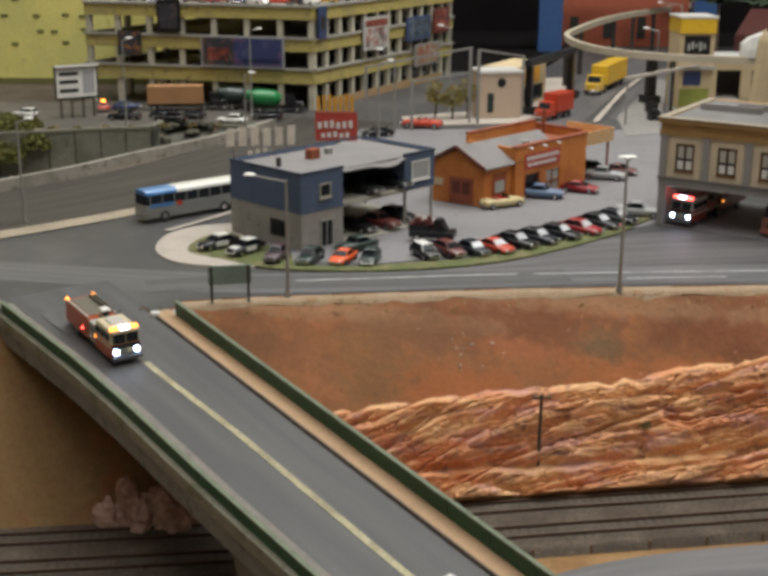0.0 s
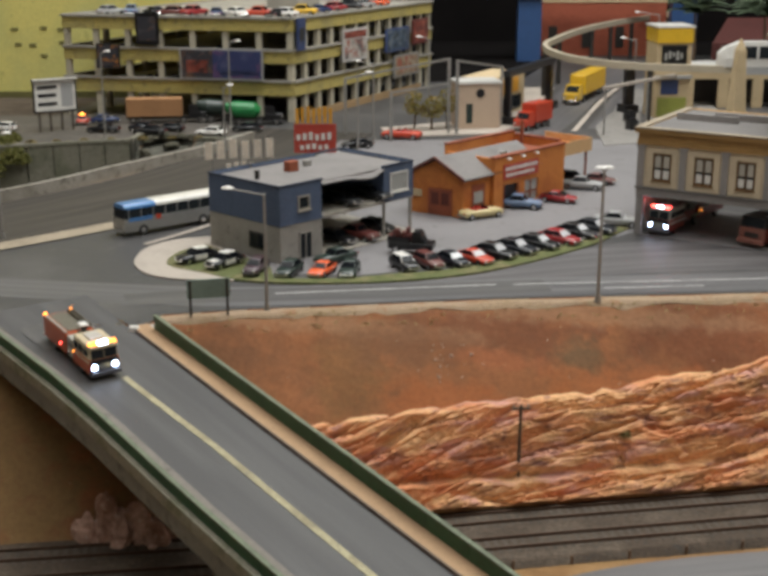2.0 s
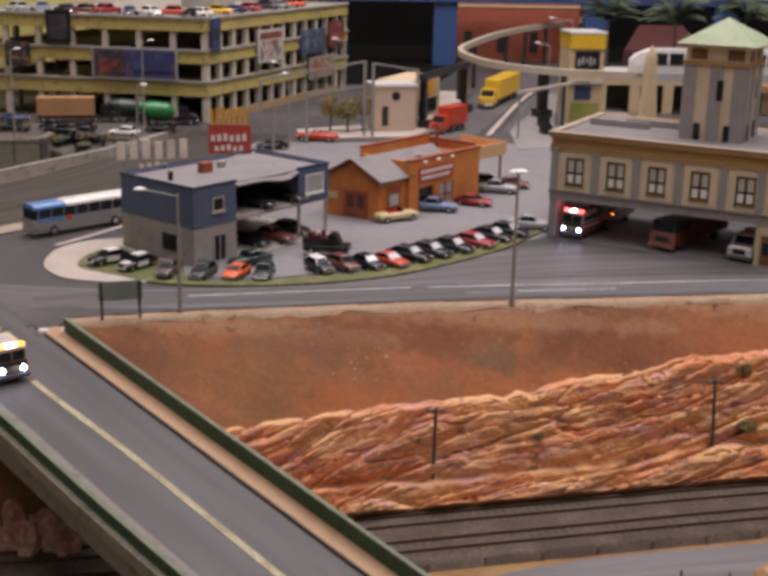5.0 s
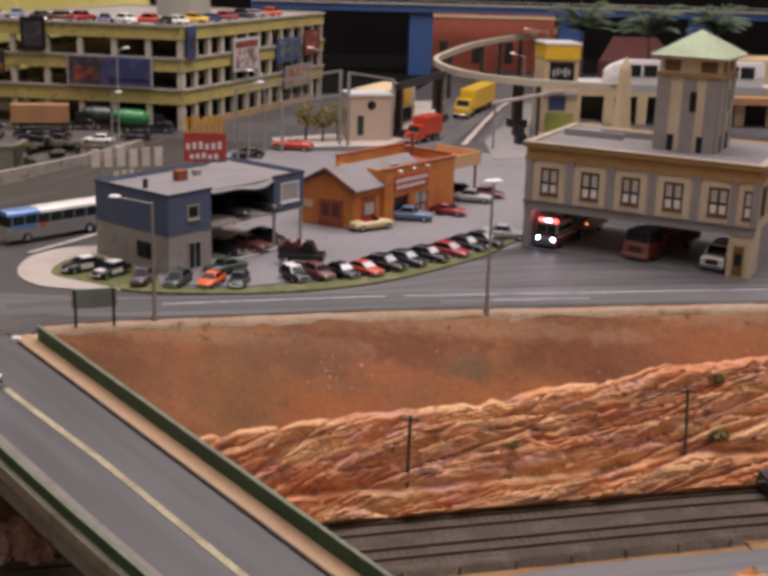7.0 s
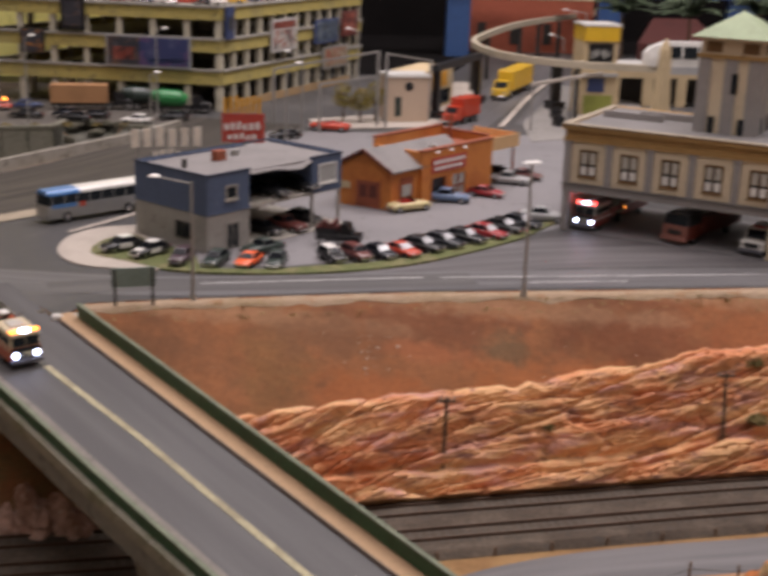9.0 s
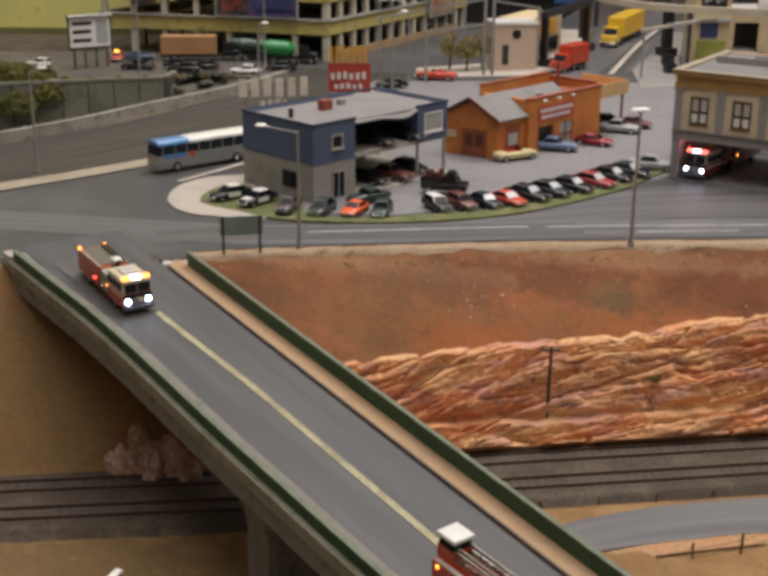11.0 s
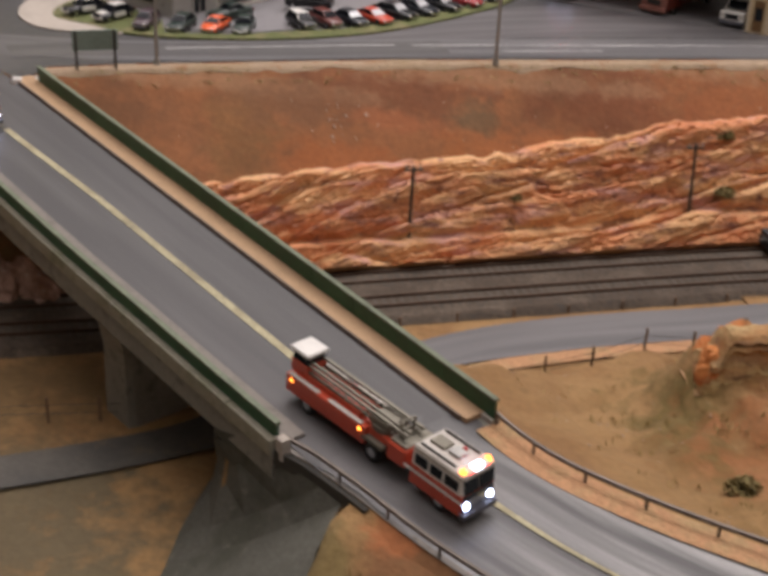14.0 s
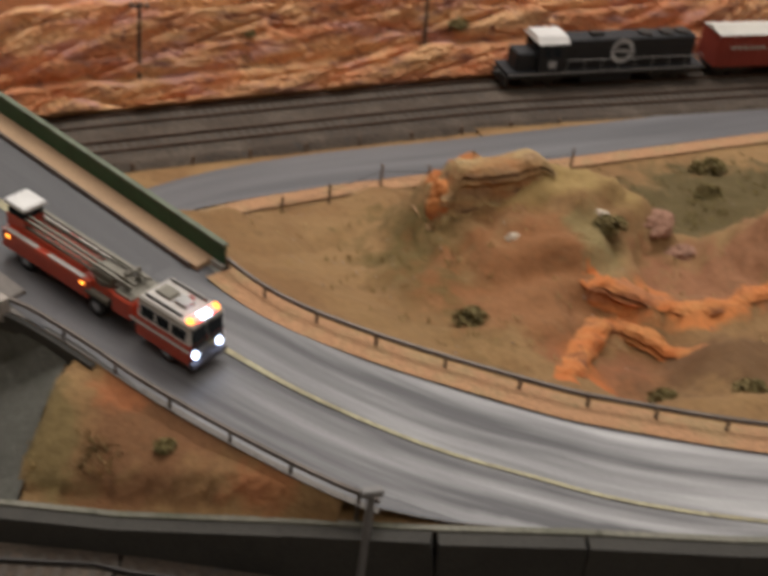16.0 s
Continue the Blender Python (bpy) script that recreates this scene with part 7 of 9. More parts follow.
    # side face
    for y0 in (2.0, 6.0, 10.0):
        w = part("window", box_on(L - 0.1, L + 0.03, y0, y0 + 2.0, Z0 + 1.3, Z1 - 0.9), GLASS, ob)
        part("frame", Shape().box(L, L + 0.09, y0 - 0.15, y0 + 0.05, Z0 + 1.2, Z1 - 0.8).box(L, L + 0.09, y0 + 1.95, y0 + 2.15, Z0 + 1.2, Z1 - 0.8).box(L, L + 0.09, y0 + 0.95, y0 + 1.05, Z0 + 1.3, Z1 - 0.9), SASH, w)
    d = part("door", box_on(L - 1.75, L - 0.75, -0.04, 0.1, 0.15, 3.1), SASH, ob)
    part("pane", box_on(L - 1.6, L - 0.9, -0.07, 0.0, 1.2, 2.4), GLASS, d)
    part("surround", Shape().box(L - 2.0, L - 1.75, -0.12, 0.0, 0, 3.4).box(L - 0.75, L - 0.5, -0.12, 0.0, 0, 3.4).box(L - 2.0, L - 0.5, -0.12, 0.0, 3.1, 3.4), CREAM, d)
    part("bay_floor", Shape().box(0.4, L - 2.3, 0.0, D - 0.4, -0.1, 0.06), LOT, ob)
    # roof lights and ridge pieces behind the cornice
    for x, y in ((1.2, 7.5), (4.6, 9.5)):
        part("roof_upstand", Shape().box(x, x + 6.5, y, y + 0.35, Z1 + 1.2, Z1 + 2.2), STONE_GREY, ob)
    # tower
    tx, ty, w, dd = L - 11.7, 4.5, 6.1, 6.8
    tower = part("tower", Shape().box(tx, tx + w, ty, ty + dd, Z1 + 0.5, 20.2), STONE_CREAM, ob, "cream and grey hose tower")
    for x in (tx - 0.02, tx + 2.6, tx + w - 1.2):
        part("pilaster", Shape().box(x - 0.08, x + 1.2, ty - 0.14, ty, Z1 + 0.6, 18.4), STONE_GREY, tower)
    for y in (ty, ty + dd - 1.5, ty + 2.4):
        part("pilaster", Shape().box(tx + w, tx + w + 0.14, y, y + 1.5, Z1 + 0.6, 18.4), STONE_GREY, tower)
    part("string_course", Shape().box(tx - 0.25, tx + w + 0.25, ty - 0.25, ty + dd + 0.25, 18.4, 18.75), CORNICE, tower)
    for x in (tx + 0.5, tx + 4.1):
        part("belfry_opening", box_on(x, x + 1.6, ty - 0.05, ty + 0.1, 18.95, 20.0), SASH, tower)
    for y in (ty + 0.6, ty + 3.6):
        part("belfry_opening", box_on(tx + w - 0.1, tx + w + 0.05, y, y + 1.9, 18.95, 20.0), SASH, tower)
    for x0, z0, z1 in ((tx + 3.3, 15.0, 17.0), (tx + 1.35, 10.9, 12.6), (tx + 4.3, 10.9, 12.6)):
        part("slit_window", box_on(x0, x0 + 0.62, ty - 0.17, ty + 0.1, z0, z1), GLASS, tower)
        part("slit_window", box_on(tx + w - 0.1, tx + w + 0.17, ty + 1.4 + x0 - tx - 0.9, ty + 2.0 + x0 - tx - 0.9, z0, z1), GLASS, tower)
    c = (tx + w / 2, ty + dd / 2)
    part("eaves", Shape().box(tx - 0.7, tx + w + 0.7, ty - 0.7, ty + dd + 0.7, 20.2, 20.45), STONE_CREAM, tower)
    part("roof", Shape().add([(tx - 0.9, ty - 0.9, 20.45), (tx + w + 0.9, ty - 0.9, 20.45), (tx + w + 0.9, ty + dd + 0.9, 20.45), (tx - 0.9, ty + dd + 0.9, 20.45), (c[0], c[1], 22.9)], [(0, 1, 4), (1, 2, 4), (2, 3, 4), (3, 0, 4), (3, 2, 1, 0)]), TILE_GREEN, tower, "pale green pyramid roof")


station()

# ---- car park building ----
YELLOW_BAND = surface("mustard_parapet", (0.48, 0.395, 0.125), 0.8, vary=0.18, patch=0.18, grain=4, second=(0.40, 0.34, 0.13), dirt=(0.24, 0.20, 0.09), dirty=0.5)
COLUMN = surface("pale_column", (0.50, 0.46, 0.36), 0.8, vary=0.14, patch=0.3, grain=5)
SLAB = surface("stained_slab", (0.33, 0.31, 0.27), 0.85, vary=0.15, patch=0.2)


def car_park():
    ob = thing("car_park", "mustard-yellow open car park with cars on its roof", "building")
    C, A, B = Vector((-12, 198.8)), Vector((-0.975, 0.222)), Vector((0.48, 0.877))
    LA, LB = 39.0, 50.0
    foot = [C + Vector((0.3, 0.3)), C + B * LB, C + B * LB + A * LA, C + A * LA]
    for z in (4.8, 9.9, 15.8):
        part("slab", Shape().prism([tuple(p) for p in foot], z, z + 0.45), SLAB, ob)
    centre = (foot[1] + foot[3]) / 2

    def facade(o, d, length, bays):
        inward = (centre - (o + d * length / 2)).normalized()
        n = Vector((-d.y, d.x))
        if n.dot(inward) < 0:
            n = -n

        def run(a, b, t0, t1, z0, z1):
            q = [o + d * a + n * t0, o + d * b + n * t0, o + d * b + n * t1, o + d * a + n * t1]
            return Shape().prism([tuple(p) for p in q], z0, z1)
        for z0, z1 in ((4.2, 6.3), (9.3, 11.2), (14.3, 16.2)):
            for i in range(bays):
                a, b = length * i / bays + 0.02, length * (i + 1) / bays - 0.02
                part("parapet_panel", run(a, b, -0.25, 0.15, z0, z1), YELLOW_BAND, ob)
            part("ledge", run(0, length, -0.6, 0.3, z1, z1 + 0.35), SLAB, ob)
        for i in range(bays + 1):
            x = min(max(length * i / bays, 0.45), length - 0.45)
            part("column", run(x - 0.45, x + 0.45, 0.0, 0.8, 0, 14.4), COLUMN, ob)
    facade(C, A, LA, 7)
    facade(C, B, LB, 12)
    facade(foot[2], -A, LA, 4)
    facade(foot[3], B, LB, 5)
    core = C + A * 13 + B * 26
    part("stair_core", Shape().prism([tuple(core + A * a + B * b) for a, b in ((0, 0), (6, 0), (6, 7), (0, 7))], 0, 19.5), SLAB, ob, "grey stair core")
    part("low_wall", Shape().prism([tuple(C + B * 4 + Vector((0.1, -0.2))), tuple(C + B * 46), tuple(C + B * 46 + A * 0.3), tuple(C + B * 4 + A * 0.3)], 0, 1.3), surface("dusty_tan_wall", (0.37, 0.25, 0.13), 0.8, vary=0.15), ob)
    # posters hung on the parapets
    PIC_BLUE, PIC_WHITE = paint("poster_blue", (0.06, 0.085, 0.20), 0.5), paint("poster_white", (0.52, 0.50, 0.48), 0.5)

    PRINT_NIGHT = printed("night_print", [(0.035, 0.045, 0.13), (0.07, 0.08, 0.17), (0.10, 0.06, 0.15)])
    PRINT_DARK = printed("dark_print", [(0.035, 0.035, 0.045), (0.08, 0.075, 0.085), (0.14, 0.08, 0.05)])
    PRINT_RED = printed("red_print", [(0.22, 0.05, 0.035), (0.34, 0.11, 0.08), (0.08, 0.03, 0.03)], 0.6)
    PRINT_AMBER = printed("amber_print", [(0.05, 0.05, 0.06), (0.38, 0.16, 0.04), (0.02, 0.02, 0.03)], 0.5)
    PRINT_PALE = printed("pale_print", [(0.50, 0.47, 0.43), (0.12, 0.11, 0.11), (0.34, 0.12, 0.09)], 0.5)
    PRINT_SEA = printed("sea_print", [(0.06, 0.09, 0.15), (0.16, 0.19, 0.22), (0.03, 0.04, 0.05)], 0.5)
    PRINT_EARTH = printed("earth_print", [(0.24, 0.17, 0.11), (0.30, 0.09, 0.06), (0.36, 0.30, 0.22)], 0.5)

    def poster(o, d, a, b, z0, z1, pieces, label):
        n = Vector((d.y, -d.x))
        if n.dot(Vector((0, -1))) < 0:
            n = -n
        p = part("poster", Shape().prism([tuple(o + d * a + n * 0.7), tuple(o + d * b + n * 0.7), tuple(o + d * b + n * 1.0), tuple(o + d * a + n * 1.0)], z0, z1), pieces[0], ob, label)
        for u0, u1, v0, v1, mat in pieces[1]:
            x0, x1 = a + (b - a) * u0, a + (b - a) * u1
            part("picture", Shape().prism([tuple(o + d * x0 + n * 1.0), tuple(o + d * x1 + n * 1.0), tuple(o + d * x1 + n * 1.06), tuple(o + d * x0 + n * 1.06)], z0 + (z1 - z0) * v0, z0 + (z1 - z0) * v1), mat, p)
    poster(C, A, 4.6, 18.6, 6.6, 11.6, (SILVER, [(0.02, 0.60, 0.06, 0.94, PRINT_NIGHT), (0.60, 0.98, 0.06, 0.94, PRINT_DARK), (0.66, 0.92, 0.22, 0.62, PRINT_RED), (0.06, 0.52, 0.16, 0.30, PIC_BLUE)]), "blue and white billboard with a red picture")
    poster(C, A, 22.0, 26.0, 12.0, 17.0, (BLACK, [(0.12, 0.88, 0.12, 0.88, PRINT_DARK)]), "black hanging poster")
    poster(C, A, 29.0, 33.0, 8.0, 12.0, (GREYISH, [(0.06, 0.94, 0.06, 0.94, PRINT_AMBER)]), "dark poster with amber blots")
    poster(C, B, 0.2, 2.6, 11.4, 16.4, (NAVY, [(0.2, 0.8, 0.3, 0.7, GREYISH)]), "dark blue corner banner")
    poster(C, B, 14.5, 23.0, 8.2, 13.6, (PIC_WHITE, [(0.06, 0.94, 0.72, 0.92, PRINT_RED), (0.08, 0.92, 0.10, 0.66, PRINT_PALE)]), "white poster with dark picture")
    poster(C, B, 30.0, 39.0, 8.4, 12.6, (PIC_BLUE, [(0.06, 0.94, 0.08, 0.92, PRINT_SEA)]), "blue poster with grey pictures")
    poster(C, B, 40.5, 47.0, 9.0, 13.6, (MAROON, [(0.08, 0.92, 0.1, 0.9, PRINT_RED)]), "dark red poster")
    poster(C, B, 33.0, 43.0, 3.6, 7.6, (GALV, [(0.06, 0.94, 0.1, 0.9, PRINT_EARTH)]), "tan and red poster in a grey frame")
    coats = [SILVER, SLATE_BLUE, BLACK, MAROON, CRIMSON, NAVY, WHITE, SCARLET, BLACK, WHITE, YELLOW, NAVY, CRIMSON, GREYISH, SILVER, ORANGE]
    names = ["silver", "slate blue", "black", "maroon", "crimson", "navy", "white", "scarlet", "black", "white", "yellow", "navy", "crimson", "grey", "silver", "orange"]
    for i in range(16):
        if i < 9:
            p, rz = C + A * (33 - 3.6 * i) + B * (3.4 + (i % 3) * 0.4), 60 + 35 * (i % 4)
        else:
            p, rz = C + B * (4 + 5.2 * (i - 9)) + A * 3.6, 150 + 20 * (i % 3)
        car(("sedan", "classic", "coupe")[i % 3], coats[i], spot(p.x, p.y, 16.26, rz) @ Matrix.Scale(1.15, 4), f"{names[i]} car on the car park roof", group="cars on the roof")
    for i, (a, b, z) in enumerate([(10, 4, 5.3), (22, 4, 5.3), (27, 5, 5.3), (14, 4, 10.4), (31, 4, 10.4)]):
        p = C + A * a + B * b
        car("sedan", (BLACK, GREYISH)[i % 2], spot(p.x, p.y, z, 80), "dark car inside the car park", group="cars inside the car park")


car_park()

# ---- yellow building behind, white billboard ----
BACK_YELLOW = surface("flat_yellow_wall", (0.72, 0.64, 0.20), 0.85, vary=0.1, patch=0.06, grain=3, second=(0.62, 0.58, 0.20), dirt=(0.45, 0.42, 0.13), dirty=0.15)
DARK_OLIVE = surface("dark_olive", (0.16, 0.15, 0.05), 0.8, vary=0.2)
yb = thing("yellow_building", "tall plain yellow building behind the car park", "building")
part("wall", box_on(-130, -22, 252, 258, 0, 48), BACK_YELLOW, yb)
part("wall", box_on(-135, -43, 228, 232, 0, 46), BACK_YELLOW, yb)
rng = random.Random(4)
# Thin olive blocks stand in for shadow marks on the wall.
for i in range(34):
    x, z = -96 + 1.5 * i + rng.uniform(-1, 1), rng.choice((7.2, 9.6, 12.4, 15.2, 18.5)) + rng.uniform(-0.3, 0.3)
    part("vent", box_on(x, x + 1.2, 227.8, 228, z, z + 0.45), DARK_OLIVE, yb)
# Dark olive strip along the foot of the wall.
part("base_course", box_on(-135, -43, 227.6, 228, 0, 1.2), DARK_OLIVE, yb)
# Dark strip holds the ground's shade as well as the road's own tone.
flat("service_road", [(-118, 206), (-52, 206), (-47, 227.4), (-118, 227.4)], 0.12, BALLAST, "dark road strip below the yellow building, shade in its colour", "road")
bb = thing("billboard", "white billboard with dark frame on wooden legs", "billboard", spot(-48.0, 190.6, 1.1, 33) @ Matrix.Diagonal((1.0, 1, 0.88, 1)))
part("panel", box_on(-3.2, 3.2, -0.15, 0.15, 2.4, 7.6), WHITE, bb)
part("frame", Shape().box(-3.5, 3.5, -0.3, 0.3, 7.6, 8.0).box(-3.4, -3.2, -0.2, 0.2, 2.2, 7.6).box(3.2, 3.4, -0.2, 0.2, 2.2, 7.6).box(-3.4, 3.4, -0.2, 0.2, 2.1, 2.4), BLACK, bb)
part("light_strip", box_on(-3.5, 3.5, -0.7, -0.3, 7.7, 8.05), WHITE, bb)
for k, (x0, x1, z0) in enumerate(((-2.7, 0.3, 6.2), (-2.7, 0.2, 4.8), (-2.7, 0.2, 3.3), )):
    part("letter_bar", box_on(x0, x1, -0.2, -0.15, z0, z0 + 0.6), GREYISH, bb)
part("picture", box_on(1.0, 2.8, -0.2, -0.15, 3.0, 7.0), SILVER, bb)
for x in (-2.6, -0.9, 0.9, 2.6):
    part("leg", box_on(x - 0.15, x + 0.15, -0.15, 0.15, -1.25, 2.3), TIE, bb)

# ---- steel frame, brick block and dark gap at the back ----
FRAME_BLUE = paint("girder_blue", (0.03, 0.075, 0.20), 0.5)
BRICKS = surface("far_brick", (0.33, 0.085, 0.045), 0.85, vary=0.15, patch=0.2, grain=2)
fr = thing("elevated_road", "blue steel elevated road at the back", "bridge")
for x0, x1 in ((34.2, 39.6), (69.4, 75.2), (100, 106)):
    part("post", box_on(x0, x1, 288, 291, 0, 14.4), FRAME_BLUE, fr)
part("girder", box_on(-2, 130, 287, 293, 14.4, 16.0), FRAME_BLUE, fr)
part("railing", Shape().box(-2, 130, 286.9, 287.1, 17.0, 17.2).box(-2, 130, 286.9, 287.1, 16.4, 16.55), GALV, fr)
for i in range(34):
    part("baluster", box_on(-1 + 3.9 * i, -0.8 + 3.9 * i, 286.9, 287.1, 16.0, 17.2), GALV, fr)
part("deck_edge", box_on(-2, 130, 286.6, 287.0, 15.9, 16.35), GALV, fr)
bk = thing("brick_warehouse", "plain red brick warehouse behind the monorail", "building")
part("wall", box_on(39, 71, 300, 306, 0, 14), BRICKS, bk)
part("band", box_on(39, 71, 299.8, 300, 12.6, 13.2), CREAM, bk)
for i in range(4):
    part("window", box_on(43 + 8 * i, 45 + 8 * i, 299.85, 300, 2.0, 7.0), STEEL, bk)
# Black wall added so that the gap at the back stays dark.
dk = thing("back_wall", "black wall darkening the gap behind the layout", "wall", kind="structure")
part("wall", box_on(-140, 160, 338, 344, -20, 130), surface("black_gap_wall", (0.009, 0.008, 0.008), 0.9, vary=0.2, patch=0.05), dk)

for mat in ("black_gap_wall", "black_gap_floor"):
    bpy.data.materials[mat].node_tree.nodes["Principled BSDF"].inputs["Specular IOR Level"].default_value = 0.03

# ---- monorail ----
BEAM = surface("beam_concrete", (0.46, 0.40, 0.30), 0.75, vary=0.1, patch=0.3)
mono = thing("monorail_beam", "pale curved monorail beam on dark columns", "monorail", kind="structure")
line = spline([(75, 312, 9.0), (54.6, 282.7, 9.0), (44, 262.7, 9.0), (35.8, 241.5, 9.0), (32.5, 230, 9.0), (32.3, 219, 9.0), (35, 207.5, 9.0), (42, 199.5, 8.9), (52, 197.5, 8.7), (64, 198, 8.4), (80, 198, 8.2), (100, 196, 8.0)], 1.6)
ss = sides(line)
part("beam", Shape().loft([[p - s * 0.45 + Vector((0, 0, -0.55)), p + s * 0.45 + Vector((0, 0, -0.55)), p + s * 0.45 + Vector((0, 0, 0.55)), p - s * 0.45 + Vector((0, 0, 0.55))] for p, s in zip(line, ss)]), BEAM, mono)
for i in (4, 14, 22, 29, 46, 58, 80):
    if i < len(line):
        p = line[i]
        part("column", Shape().box(p.x - 0.4, p.x + 0.4, p.y - 0.35, p.y + 0.35, 0, p.z - 0.5), STEEL, mono)
arm = thing("street_beam", "thin pale beam spanning the far street on slim posts", "beam", kind="structure")
part("beam", Shape().bar((35.2, 185.0, 7.2), (50.0, 201.7, 7.2), 0.5, 0.45), PAVING, arm)
for x, y in ((35.6, 185.4), (44.0, 194.9)):
    part("post", Shape().box(x - 0.14, x + 0.14, y - 0.14, y + 0.14, 0.1, 7.0), GALV, arm)
tr = thing("monorail_train", "white monorail train with dark windows on its beam", "train", spot(66.0, 198.0, 8.4, 0) @ Matrix.Diagonal((1, 1, 1.45, 1)))
sect = lambda x, f, g: [(x, -1.3 * f, 0.4), (x, 1.3 * f, 0.4), (x, 1.45 * f, 1.6 * g), (x, 1.2 * f, 3.1 * g), (x, -1.2 * f, 3.1 * g), (x, -1.45 * f, 1.6 * g)]
part("body", Shape().loft([sect(-10.5, 0.35, 0.6), sect(-9.4, 0.8, 0.8), sect(-7, 1, 1), sect(16, 1, 1)]), WHITE, tr, True)
for i in range(8):
    part("window", Shape().box(-7 + 2.7 * i, -4.7 + 2.7 * i, -1.5, -1.2, 1.35, 2.65), GLASS, tr)
part("skirt", Shape().box(-8, 16, -1.35, 1.35, -0.4, 0.42), SILVER, tr)

# ---- sign tower, obelisk and low buildings to its side ----
tw = thing("sign_tower", "cream sign tower with yellow cap and dark screen", "building", spot(49.6, 202, 0.1, 4) @ Matrix.Diagonal((0.8, 1, 1, 1)))
part("body", box_on(-3.6, 3.6, 0, 6, 0, 12.2), CREAM, tw)
part("cap", Shape().chamfer(-3.7, 3.7, -0.3, 6.3, 12.2, 14.6, 0.1), YELLOW, tw, "bright yellow cap")
part("cap_edge", box_on(-3.9, 3.9, -0.4, 6.4, 14.6, 14.9), WHITE, tw)
part("screen", box_on(-2.6, 2.6, -0.12, 0, 8.6, 11.8), BLACK, tw, "dark screen with pale figures")
for i in range(5):
    part("screen_mark", box_on(-2.0 + 0.8 * i, -1.5 + 0.8 * i, -0.16, -0.12, 9.4 + 0.3 * (i % 3), 10.6 + 0.3 * (i % 2)), PANE, tw)
part("awning", box_on(-3.8, 3.8, -0.5, 0.0, 6.5, 7.0), SILVER, tw)
part("shop_window", box_on(-2.4, 1.2, -0.1, 0, 3.9, 6.2), NAVY, tw)
part("shop_front", box_on(-3.0, 3.0, -0.1, 0, 0.3, 3.4), surface("olive_panel", (0.28, 0.30, 0.06), 0.7), tw)
ob = thing("obelisk", "pale cream obelisk with pointed tip", "obelisk", spot(56.6, 189.5, 0.1, 15) @ Matrix.Diagonal((0.8, 0.8, 1.1, 1)))
part("shaft", Shape().loft([[(-1.5, -1.5, 0), (1.5, -1.5, 0), (1.5, 1.5, 0), (-1.5, 1.5, 0)], [(-0.8, -0.8, 11.2), (0.8, -0.8, 11.2), (0.8, 0.8, 11.2), (-0.8, 0.8, 11.2)], [(-0.05, -0.05, 12.8), (0.05, -0.05, 12.8), (0.05, 0.05, 12.8), (-0.05, 0.05, 12.8)]]), CREAM, ob)
part("plinth", Shape().chamfer(-2, 2, -2, 2, 0, 1.0, 0.15), PAVING, ob)
lb = thing("shop_row", "cream shop row with dark openings", "building")
s = Shape().box(54.5, 100, 214, 222, 5.0, 7.0)
for x in (54.5, 60.5, 66.5, 72.5, 78.5, 84.5, 90.5):
    s.box(x, x + 1.8, 214, 214.6, 0, 5.0)
part("wall", s, CREAM, lb)
part("back_wall", box_on(54.5, 100, 220, 222, 0, 5.0), STEEL, lb)
part("roof_edge", box_on(54.2, 100.4, 213.6, 222.3, 7.0, 7.3), WHITE, lb)
part("upper_floor", box_on(80, 104, 216, 226, 7.3, 11.6), surface("sand_block", (0.48, 0.36, 0.20), 0.8), lb)
part("awning", box_on(80, 92, 211.5, 214, 4.2, 5.4), TAN_BOX, lb)
rr = thing("red_roof_hall", "dark red sloping roof hall behind the palms", "building")
part("roof", Shape().add([(72, 262, 6.5), (90, 262, 6.5), (90, 280, 10.5), (80, 280, 10.5), (72, 262, 0), (90, 262, 0), (90, 280, 0), (80, 280, 0)], [(0, 1, 2, 3), (4, 5, 1, 0), (5, 6, 2, 1), (7, 4, 0, 3)]), surface("dark_red_roof", (0.07, 0.016, 0.013), 0.7), rr)
# street with pale kerbs to the back
for path, name, label, mat, lw, rw, z in [([(24, 186, 0), (33.5, 213, 0), (43.5, 243, 0), (58, 280, 0)], "far_street", "dark street running to the back", STREET, 4.4, 4.4, 0.13), ([(31.5, 188, 0), (42, 222, 0), (52, 250, 0)], "median", "pale median kerb in the far street", PAVING, 0.42, 0.42, 0.28), ([(38.5, 190, 0), (49, 225, 0), (60, 255, 0)], "far_lane", "grey far lanes", STREET, 4.6, 4.6, 0.12)]:
    s, uv = ribbon(spline(path, 4), lw, rw, z, 3)
    solo(name, s, mat, label, "road", kind="structure", uv=uv)
flat("far_pavement", [(3, 183.5), (20, 186.5), (28.5, 208), (36, 240), (30, 240), (18, 200), (2, 192)], 0.25, PAVING, "pale pavement beside the far street", "pavement", thick=0.2)
flat("far_pavement", [(34.0, 176), (35.5, 192), (43.5, 215), (51, 238), (53.5, 238), (47, 212), (42, 190), (39.2, 178)], 0.2, WORN_PAVING, "worn grey pavement beside the station's corner", "pavement", thick=0.15)
flat("far_pavement", [(43, 186), (44.5, 196), (54, 232), (62, 232), (58, 196), (56, 186)], 0.25, WORN_PAVING, "worn grey pavement before the sign tower", "pavement", thick=0.2)

